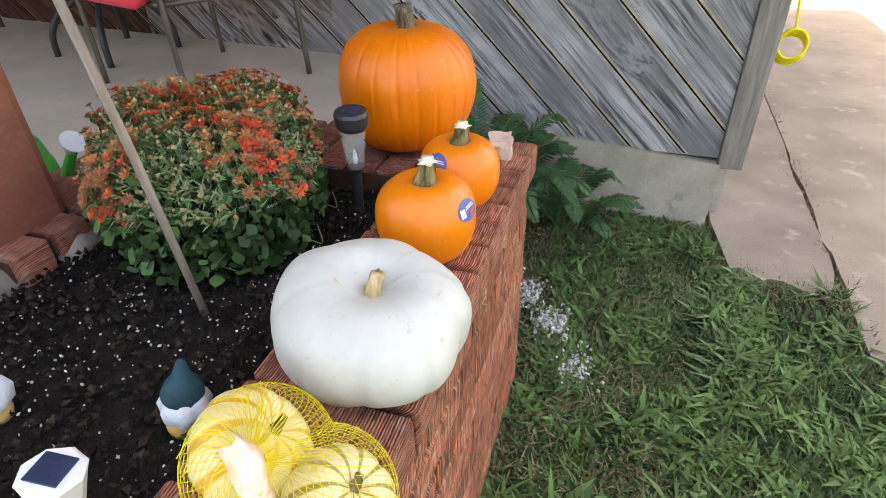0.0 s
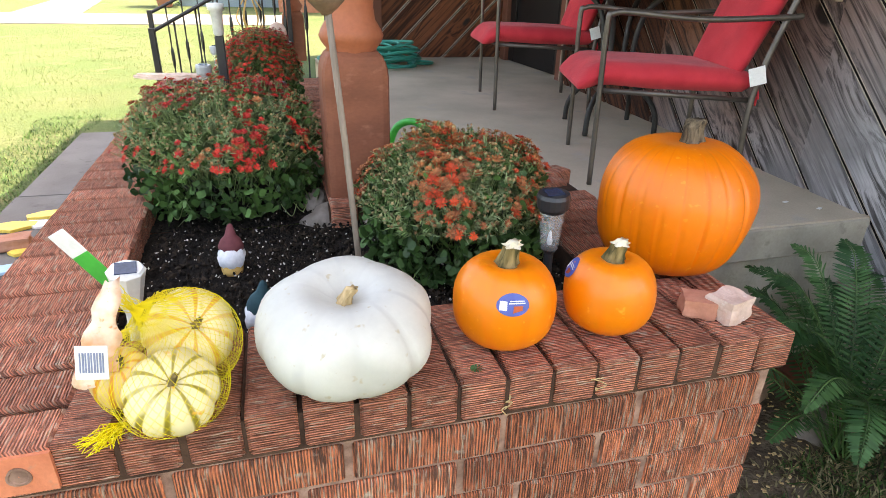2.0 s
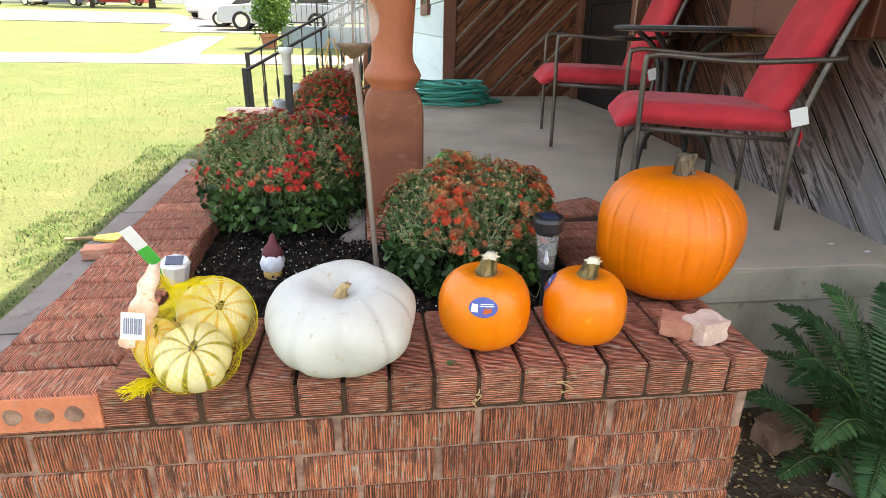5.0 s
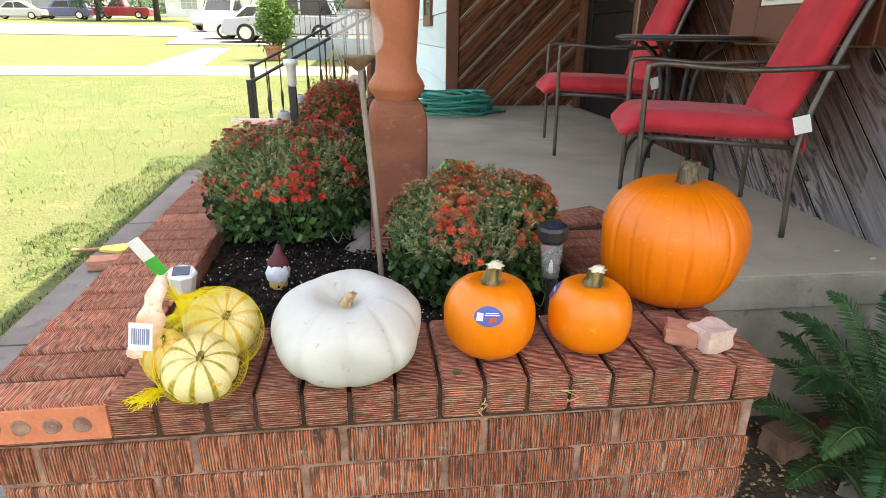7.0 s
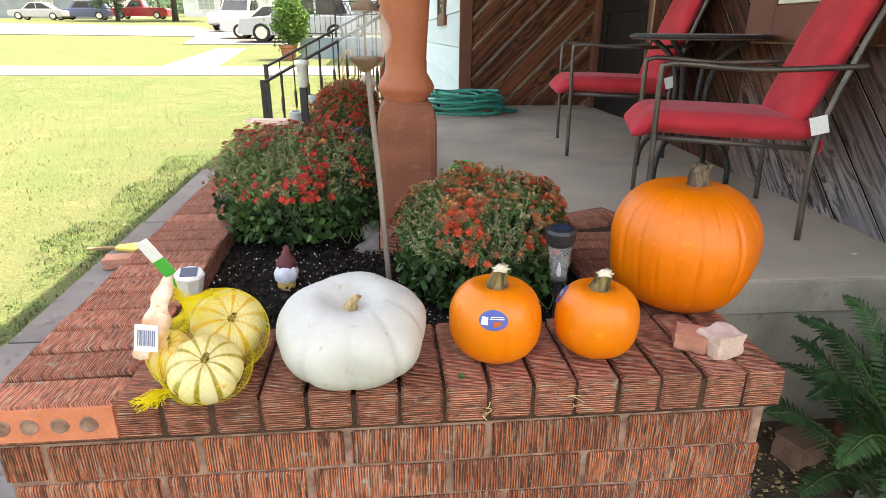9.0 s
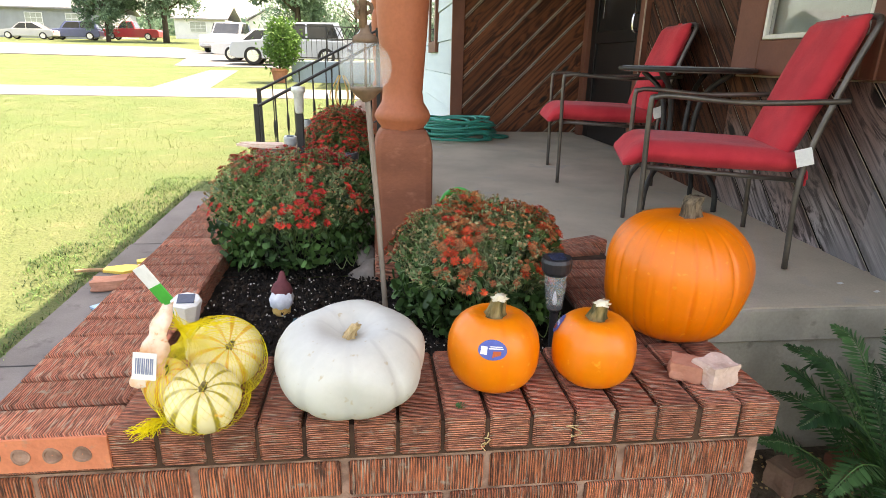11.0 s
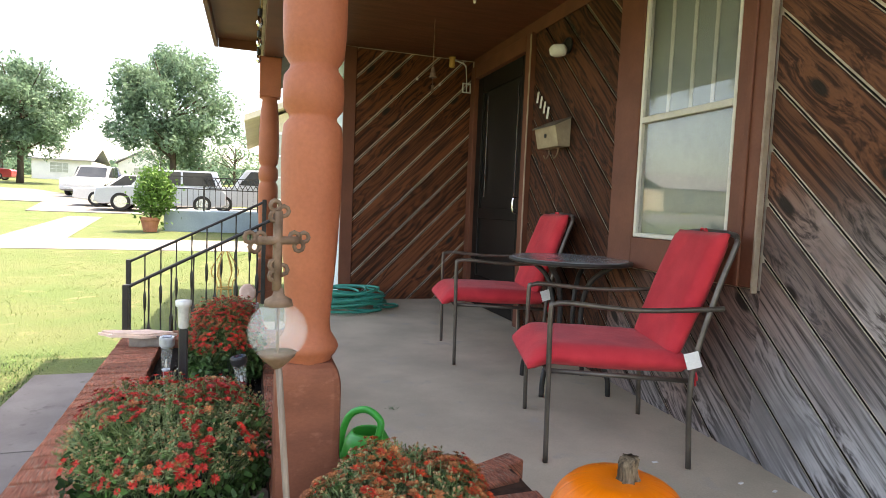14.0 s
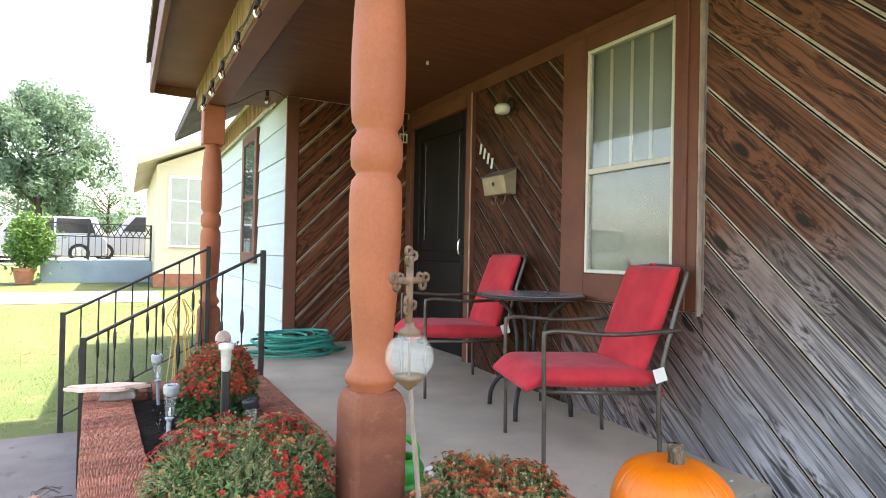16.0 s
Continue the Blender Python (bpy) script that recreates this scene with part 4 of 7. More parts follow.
def courses(p0, p1, out_turn, count, starts):
    """Running-bond courses between two points, with cut bricks at the ends."""
    a, b = Vector((*p0, 0)), Vector((*p1, 0))
    length, way = (b - a).length, (b - a).normalized()
    for c in range(count):
        z, s = 0.4185 - c * 0.0805, -0.2585 * starts[c % len(starts)]
        while s < length:
            e0, e1 = max(s, 0), min(s + 0.2465, length)
            if e1 - e0 > 0.03:
                if e1 - e0 > 0.243:
                    src = long_brick
                else:
                    key = round((e1 - e0) * 100)
                    if key not in cut_brick:
                        cut_brick[key] = Geo().box(-key / 200, key / 200, -0.035, 0.035, -0.0365, 0.0365, 0.004).out("brick", BRICK, planter, m=pose(0.3, 0.5, -0.4))
                    src = cut_brick[key]
                mid = a + way * ((e0 + e1) / 2)
                lay("brick", src, mid.x, mid.y, z, out_turn)
            s += 0.2585


BOND = (0.68, 0.957, 0.537, 0.07, 0.60, 0.12, 0.75, 0.33, 0.85)
courses((-0.203, 0.048), (1.192, 0.048), 0, 10, BOND)
courses((1.156, 0.090), (1.156, 0.80), 90, 10, BOND[2:])
courses((-0.172, 0.088), (-0.300, 3.2), 92.3, 8, BOND[1:])
for i, dx in enumerate((-0.068, -0.024, 0.024, 0.070)):
    g = Geo().lathe([(0.0150, 0), (0.0148, 0.0028), (0.0118, 0.0032), (0.0105, 0.0012), (0.001, 0.0010)], 18, None, lambda a, r, z: 1 + 0.05 * math.sin(3 * a + i))
    g.out("core_hole", MORTAR, planter, "mortar-filled core hole", m=pose(-0.099 + dx, -0.0042, CAP - 0.036, 90))
Geo().box(-0.210, 0.012, -0.0052, 0.001, CAP - 0.066, CAP - 0.005).out("brick_face", PLAIN_BRICK, planter, "smooth end face of the first brick")
# rough stones set under the post inside the planter
for x, y, s, r in ((0.45, 0.875, 0.085, 0.4), (0.60, 0.85, 0.09, 1.2), (0.425, 1.02, 0.08, 2.1), (0.41, 1.20, 0.09, 0.2), (0.74, 0.83, 0.09, 3.1), (0.40, 1.4, 0.08, 1.0)):
    g = Geo()
    bm = bmesh.new()
    bmesh.ops.create_icosphere(bm, subdivisions=3, radius=1)
    for v in bm.verts:
        k = 1 + 0.25 * noise.noise(v.co * 1.7 + Vector((r * 9, 0, 0))) + 0.10 * noise.noise(v.co * 5)
        v.co = Vector((v.co.x * s, v.co.y * s * 0.62, v.co.z * s * 0.75)) * k
    bm.verts.index_update()
    g.put([v.co for v in bm.verts], [[v.index for v in f.verts] for f in bm.faces])
    bm.free()
    tagged(g.out("stone", STONE, m=pose(x, y, 0.47, 0, 0, r * 30), smooth=True), "rough grey stone set at the planter's inner edge", "stone")

# soil with crumbs and perlite
rs = random.Random(8)


def soil_patch(x0, x1, y0, y1):
    nx, ny = max(3, int((x1 - x0) / 0.03)), max(3, int((y1 - y0) / 0.03))
    v = [(x0 + (x1 - x0) * i / nx, y0 + (y1 - y0) * j / ny, 0.488 + 0.014 * noise.noise((i * 0.16, j * 0.16, x0)) + 0.007 * noise.noise((i * 0.8, j * 0.8, 5))) for j in range(ny + 1) for i in range(nx + 1)]
    f = [(j * (nx + 1) + i, j * (nx + 1) + i + 1, (j + 1) * (nx + 1) + i + 1, (j + 1) * (nx + 1) + i) for j in range(ny) for i in range(nx)]
    return v, f


g = Geo().put(*soil_patch(-0.10, 0.97, 0.22, 0.86)).put(*soil_patch(-0.16, 0.45, 0.86, 3.0))
tagged(g.out("soil", SOIL, smooth=True), "black moist potting soil in the planter", "soil", kind="structure")
for name, label, mat_, count, lo, hi in (("soil_crumbs", "dark crumbs of bark on the potting soil", BARK_BIT, 3600, 0.003, 0.008), ("perlite", "white perlite grains in the potting soil", PERLITE, 1300, 0.0010, 0.0032)):
    g = Geo()
    for _ in range(count):
        x, y = rs.uniform(0.0, 0.95), rs.uniform(0.25, 0.84)
        if rs.random() < 0.35:
            x, y = rs.uniform(0.0, 0.43), rs.uniform(0.84, 2.9)
        s = rs.uniform(lo, hi)
        m = Matrix.Translation((x, y, 0.497 + rs.uniform(-0.002, 0.006))) @ Euler([rs.uniform(0, 3) for _ in range(3)]).to_matrix().to_4x4()
        k = [rs.uniform(0.5, 1.4) * s for _ in range(3)]
        g.put([(k[0], 0, 0), (-k[0], 0, 0), (0, k[1], 0), (0, -k[1], 0), (0, 0, k[2]), (0, 0, -k[2])], [(0, 2, 4), (2, 1, 4), (1, 3, 4), (3, 0, 4), (2, 0, 5), (1, 2, 5), (3, 1, 5), (0, 3, 5)], m)
    tagged(g.out(name, mat_), label, "soil", kind="stuff")


# ---------------------------------------------------------------- turned posts
def turned_post(x, y, base, top, label):
    p = thing("porch_post", label, "post", pose(x, y, base), "turned porch posts")
    w, b = 0.089, 0.38
    g = Geo()
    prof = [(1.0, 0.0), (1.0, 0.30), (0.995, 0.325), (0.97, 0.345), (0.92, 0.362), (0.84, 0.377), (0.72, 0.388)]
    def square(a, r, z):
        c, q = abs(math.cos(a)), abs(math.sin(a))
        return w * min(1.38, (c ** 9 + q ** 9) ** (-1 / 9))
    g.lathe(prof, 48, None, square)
    g.out("plinth", POST_BASE, p, "square base darkened for shade and dirt")
    h = top - base
    prof = [(0.07, b - 0.02), (0.066, b + 0.012), (0.080, b + 0.03), (0.086, b + 0.045), (0.080, b + 0.06), (0.064, b + 0.085), (0.060, b + 0.115), (0.066, b + 0.20), (0.075, b + 0.32), (0.081, b + 0.45), (0.083, b + 0.55), (0.082, b + 0.62), (0.078, b + 0.655), (0.064, b + 0.672), (0.066, b + 0.682), (0.080, b + 0.70), (0.083, b + 0.74), (0.080, b + 0.785), (0.066, b + 0.805), (0.064, b + 0.815), (0.080, b + 0.84), (0.085, b + 0.90), (0.086, b + 1.05), (0.080, b + 1.2), (0.070, b + 1.32), (0.062, b + 1.38), (0.085, b + 1.41)]
    prof = [(r, z) for r, z in prof if z < h - 0.2]
    Geo().lathe(prof, 32).out("shaft", POST, p, smooth=True)
    Geo().box(-0.088, 0.088, -0.088, 0.088, prof[-1][1] - 0.01, h, 0.006).out("capital", POST, p)
    return p


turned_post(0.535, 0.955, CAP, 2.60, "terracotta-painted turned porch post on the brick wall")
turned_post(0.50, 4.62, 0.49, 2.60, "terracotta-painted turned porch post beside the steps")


# ---------------------------------------------------------------- pumpkins and gourds
def gourd_geo(radius, height, ribs, depth, dip=0.18, power=2.3, n=96, rings=28, seed=0, uneven=0.03, sharp=2.2, drift=0.0):
    """A ribbed body of revolution standing on its base, with a hollow at the top."""
    g = Geo()
    prof = []
    for i in range(rings + 1):
        a = math.pi * i / rings
        c, s = math.cos(a), math.sin(a)
        r = abs(s) ** (2 / power) * radius
        z = -math.copysign(abs(c) ** (2 / power), c) * height / 2 + height / 2
        if i > rings * 0.6:
            z -= dip * height * math.exp(-(r / (radius * 0.33)) ** 2)
        if i < rings * 0.4:
            z += 0.10 * height * math.exp(-(r / (radius * 0.35)) ** 2)
        prof.append((max(r, 0.0008), z))

    def wob(a, r, z):
        f = abs(math.sin(ribs * a / 2 + drift * math.sin(2 * a + seed)))
        deep = depth * max(0.05, 0.65 + 1.2 * noise.noise((math.cos(a) * 5 + seed, math.sin(a) * 5, z * 14)))
        return 1 - deep * (1 - f) ** sharp + uneven * noise.noise((math.cos(a) * 1.3 + seed * 3, math.sin(a) * 1.3, z * 4 / max(height, 0.01) * 0.5))
    return g.lathe(prof, n, None, wob)


def stalk_geo(points, r0, r1, ridges=5):
    g = Geo()
    line = bend(points, 6)
    k = len(line)
    n = 20
    for i, p in enumerate(line):
        t = i / (k - 1)
        r = r0 + (r1 - r0) * min(1, t * 1.5) + (0.75 * r0 * (1 - t) ** 5)
        for j in range(n):
            a = 2 * math.pi * j / n + t * 0.5
            q = r * (1 + 0.26 * math.cos(ridges * a))
            g.v.append((p.x + q * math.cos(a), p.y + q * math.sin(a), p.z))
    for i in range(k - 1):
        for j in range(n):
            a, b = i * n + j, i * n + (j + 1) % n
            g.f.append((a, b, b + n, a + n))
    g.f += [tuple(range(n))[::-1], tuple(range((k - 1) * n, k * n))]
    return g


def sticker(parent, radius, height, yaw, up, w, h, name="sticker"):
    """An oval paper sticker that follows the skin."""
    g = Geo()
    n = 24
    def skin(u, v, lift):
        ang = yaw + u / radius
        z = height * up + v
        c = max(-1, min(1, (z - height / 2) / (height / 2)))
        r = radius * (1 - abs(c) ** 2.3) ** (1 / 2.3) * 1.01 + lift
        return (r * math.cos(ang), r * math.sin(ang), z)
    g.v.append(skin(0, 0, 0.001))
    for j in range(n):
        a = 2 * math.pi * j / n
        g.v.append(skin(w * math.cos(a), h * math.sin(a), 0.001))
    g.f = [(0, 1 + j, 1 + (j + 1) % n) for j in range(n)]
    s = g.out(name, INK_BLUE, parent, "oval blue and white paper sticker", smooth=True)
    b = Geo()
    for u0, u1, v0, v1 in ((-0.8, -0.35, -0.45, 0.35), (-0.25, 0.75, 0.12, 0.22), (-0.2, 0.7, 0.32, 0.40)):
        k = [(u0, v0), (u1, v0), (u1, v1), (u0, v1)]
        b.put([skin(u * w, v * h, 0.0017) for u, v in k], [(0, 1, 2, 3)])
    b.out("print", PAPER, s)
    c = Geo()
    c.put([skin(u * w, v * h, 0.0017) for u, v in ((0.0, -0.7), (0.55, -0.45), (0.6, -0.05), (0.05, -0.05))], [(0, 1, 2, 3)])
    c.out("print", INK_RED, s)
    return s


p = thing("pumpkin", "large white flat pumpkin with a dry stem on the brick cap", "pumpkin", pose(0.404, 0.098, CAP - 0.003, 7, -2, 20))
gourd_geo(0.134, 0.158, 10, 0.034, 0.24, 2.3, seed=2, uneven=0.085, sharp=1.6, n=120, rings=36).out("skin", WHITE_SKIN, p, smooth=True)
stalk_geo([(0, 0, 0.110), (-0.002, 0, 0.122), (0.001, -0.002, 0.134), (0.009, -0.006, 0.147)], 0.0135, 0.0085, 6).out("stem", STEM_PALE, p, "dry tan stem", smooth=True)
for x, y, r, h, rz, tag_, yaw, lab in ((0.669, 0.102, 0.086, 0.160, 10, True, -1.80, "small round orange pumpkin with a sticker on its side"), (0.864, 0.100, 0.080, 0.147, 40, True, 2.75, "small orange pumpkin with a sticker turned away")):
    p = thing("pumpkin", lab, "pumpkin", pose(x, y, CAP - 0.002, 0, 0, 0), "small pumpkins on the brick cap")
    body = gourd_geo(r, h, 9, 0.014, 0.13, 2.35, seed=x * 7, uneven=0.03, drift=0.2).out("skin", ORANGE, p, smooth=True)
    stalk_geo([(0, 0, h * 0.86), (0.0, 0, h * 0.95), (0.004, -0.002, h * 1.05), (0.006, -0.003, h * 1.125)], 0.0165, 0.0125).out("stem", STEM, p, "green-brown ridged stem", smooth=True)
    stalk_geo([(0.006, -0.003, h * 1.12), (0.007, -0.003, h * 1.15), (0.010, -0.003, h * 1.17)], 0.0088, 0.0085).out("stem_tip", STEM_CUT, p, "pale broken stem end", smooth=True)
    sticker(p, r * 1.0, h, yaw, 0.72 if yaw < 0 else 0.78, 0.027, 0.0165)
p = thing("pumpkin", "large ribbed orange carving pumpkin on the brick corner", "pumpkin", pose(1.125, 0.305, CAP - 0.004, 0, -1, 0))
gourd_geo(0.158, 0.290, 21, 0.040, 0.05, 2.5, seed=4, uneven=0.09, sharp=4.0, n=252, rings=44, drift=0.9).out("skin", ORANGE_DEEP, p, smooth=True)
stalk_geo([(0.020, 0.0, 0.258), (0.022, 0.0, 0.283), (0.020, 0.004, 0.303), (0.032, 0.012, 0.320)], 0.019, 0.017, 7).out("stem", surface("ridged_stem", (0.26, 0.19, 0.12), (0.06, 0.045, 0.03), 30, 120, 0.85, 0.8, stretch=(4, 4, 0.5), rand=0), p, "ridged brown stem", smooth=True)

# netted gourds
bag = thing("gourd_bag", "yellow net bag of three striped gourds with a paper label", "net bag", pose(0.157, 0.062, CAP))
LUMPS = []
for mat_, c, r, h, axis, seed in ((GOURD, (0.021, 0.062, 0.072), 0.066, 0.104, (0.33, -0.66, 0.67), 1), (GOURD_GREEN, (0.006, -0.044, 0.046), 0.061, 0.086, (0.17, -0.49, 0.84), 2), (GOURD_ORANGE, (-0.060, -0.010, 0.056), 0.040, 0.092, (0.10, -0.45, 0.88), 3)):
    m = Matrix.Translation(c) @ Vector(axis).to_track_quat("Z", "Y").to_matrix().to_4x4() @ Matrix.Translation((0, 0, -h / 2))
    o = gourd_geo(r, h, 10, 0.085, 0.16, 2.2, 80, 24, seed=seed, uneven=0.05, sharp=1.5).out("gourd", mat_, bag, smooth=True, m=m)
    stalk_geo([(0, 0, h * 0.80), (0.002, 0, h * 0.92), (0.005, 0.002, h * 1.02)], 0.006, 0.004).out("stem", STEM, o, smooth=True)
    LUMPS.append((Vector(c), r * 0.96 + 0.003))
HUB, GATHER = Vector((0.0, 0.012, 0.052)), Vector((-0.048, 0.012, 0.150))


def net_point(u, v):
    """The bag's surface: drawn tight over the gourds, gathered at its upper end."""
    a, el = 2 * math.pi * u, radians(-42 + 128 * v)
    d = Vector((math.cos(a) * math.cos(el), math.sin(a) * math.cos(el), math.sin(el)))
    q = HUB + d * (max((c - HUB).dot(d) + r for c, r in LUMPS) * 0.97)
    q.z = max(q.z, 0.0025)
    return q.lerp(GATHER, smooth_step(0.78, 1.0, v) * 0.75)


net = Geo()
for i in range(56):
    for turn in (1, -1):
        net.tube([net_point(i / 56 + turn * 0.26 * s / 18, s / 18) for s in range(19)], 0.00036, 3)
net.out("net", NET, bag, "fine yellow plastic netting")
knot = Geo()
for i in range(70):
    knot.tube([(-0.055 + rs.gauss(0, 0.006), -0.052, 0.014), (-0.068 + rs.gauss(0, 0.008), -0.066 + rs.gauss(0, 0.006), 0.013 + rs.uniform(-0.008, 0.010)), (-0.082 + rs.gauss(0, 0.014), -0.078 + rs.gauss(0, 0.008), 0.004 + rs.uniform(-0.010, 0.014))], 0.0008, 3)
knot.out("net_end", NET, bag, "loose frayed end of the netting")
knot = Geo()
for i in range(36):
    u, w = rs.uniform(0.0, 1.0), rs.uniform(0.72, 0.85)
    if i < 22:
        w = rs.uniform(0.50, 0.75)
        u = 0.42 + rs.gauss(0, 0.10)
    line = [net_point(u + rs.gauss(0, 0.004), w + (1 - w) * k / 6) + Vector((rs.gauss(0, 0.0015), rs.gauss(0, 0.0015), rs.uniform(0, 0.003))) for k in range(6)]
    knot.tube(line + [GATHER + Vector((rs.gauss(0, 0.007), rs.gauss(0, 0.007), rs.uniform(0.0, 0.03)))], 0.0006, 3)
knot.out("net_gather", NET, bag, "bunched ends of yellow netting")
tagv, tagf = [], []
for j in range(15):
    t = j / 14
    w = 0.021 + 0.005 * math.sin(6 * t + 0.5) + 0.003 * math.sin(17 * t) - 0.010 * smooth_step(0.75, 1, t)
    for k in (-1, -0.4, 0.3, 1):
        tagv.append((-0.084 + 0.034 * t + k * w, -0.046 + 0.010 * math.sin(t * 5) + 0.060 * t * t + 0.007 * k * k + 0.003 * math.sin(11 * t + 3 * k), 0.070 + 0.125 * t + 0.004 * math.sin(9 * t) * k))
for j in range(14):
    for k in range(3):
        q = j * 4 + k
        tagf.append((q, q + 1, q + 5, q + 4))
lab = make("label_strip", tagv, tagf, LABEL_PAPER, bag, "folded orange and white paper label", True)
sol = lab.modifiers.new("thick", "SOLIDIFY")
sol.thickness = 0.0012
bc = Geo().box(-0.019, 0.019, -0.0012, 0, -0.022, 0.022).out("barcode_card", PAPER, bag, "white card with barcode lines", m=pose(-0.074, -0.054, 0.114, -14, 4, -6))
g = Geo()
for i in range(9):
    g.box(-0.014 + i * 0.0033, -0.0124 + i * 0.0033 + 0.0006 * (i % 2), -0.0019, -0.0012, -0.013, 0.013)
g.out("barcode_lines", INK_DARK, bc)

# broken stone and brick piece on the cap
def rubble(label, mat_, size, at, seed, name="stone"):
    bm = bmesh.new()
    bmesh.ops.create_cube(bm, size=1)
    bmesh.ops.subdivide_edges(bm, edges=bm.edges[:], cuts=5, use_grid_fill=True)
    for v in bm.verts:
        k = 1 + 0.22 * noise.noise(v.co * 2.2 + Vector((seed, 0, 0))) + 0.10 * noise.noise(v.co * 6 + Vector((0, seed, 0)))
        v.co = Vector((v.co.x * size[0], v.co.y * size[1], v.co.z * size[2])) * k
    low = min(v.co.z for v in bm.verts)
    for v in bm.verts:
        v.co.z -= low
    bm.verts.index_update()
    g = Geo().put([v.co for v in bm.verts], [[v.index for v in f.verts] for f in bm.faces])
    bm.free()
    return tagged(g.out(name, mat_, m=at), label, name.replace("_", " "))


rubble("broken pinkish white stone on the brick cap", PINK_STONE, (0.062, 0.052, 0.045), pose(1.105, 0.072, CAP, 0, 0, 15), 3)
rubble("broken red brick piece beside the pale stone", surface("red_chunk", (0.52, 0.25, 0.17), (0.42, 0.18, 0.12), 14, 90, 0.9, 0.5), (0.058, 0.052, 0.034), pose(1.060, 0.100, CAP, 0, 0, -28), 8, "brick_piece")
rubble("flat pinkish sandstone lying by the wall foot", surface("sandstone", (0.38, 0.24, 0.17), (0.30, 0.18, 0.13), 10, 90, 0.9, 0.5), (0.13, 0.10, 0.09), pose(1.84, 0.63, ground_z(1.84, 0.63), 0, 0, 20), 5)
rubble("rounded grey field stone under the fern", STONE, (0.10, 0.09, 0.14), pose(1.95, 0.43, ground_z(1.95, 0.43), 0, 0, 40), 9)
rubble("reddish brick block in the shade under the fern", surface("shade_brick", (0.24, 0.09, 0.06), (0.18, 0.07, 0.05), 10, 90, 0.9, 0.5), (0.12, 0.08, 0.06), pose(2.10, 0.68, ground_z(2.1, 0.68), 0, 0, 5), 2, "brick_piece")
g = Geo().tube(bend([(1.15, 0.05, 0.20), (1.235, 0.07, 0.205), (1.245, 0.16, 0.205), (1.21, 0.22, 0.20), (1.16, 0.22, 0.19)], 5), 0.007)
tagged(g.out("metal_loop", CHROME, smooth=True), "bent pale metal loop at the wall corner", "hook")
for x, z in ((0.64, 0.505), (0.80, 0.515)):
    turns = [(rs.gauss(0, 0.008), -0.006 - 0.004 * (k % 2), 0.012 - 0.004 * k + rs.gauss(0, 0.004)) for k in range(8)]
    g = Geo().tube(bend(turns, 4), 0.0011, 4)
    tagged(g.out("string_knot", STEM_PALE, m=pose(x, -0.002, z)), "frayed bit of string caught in the joint", "string")
g = Geo()
for i in range(10):
    a = i * 0.63
    g.put([(0, 0, 0.002), (0.010 * math.cos(a), 0.010 * math.sin(a), 0.004), (0.011 * math.cos(a + 0.4), 0.011 * math.sin(a + 0.4), 0.002)], [(0, 1, 2)])
tagged(g.out("leaf_bit", FROND, m=pose(0.60, 0.028, CAP)), "green leaf bits on the brick cap", "leaf")


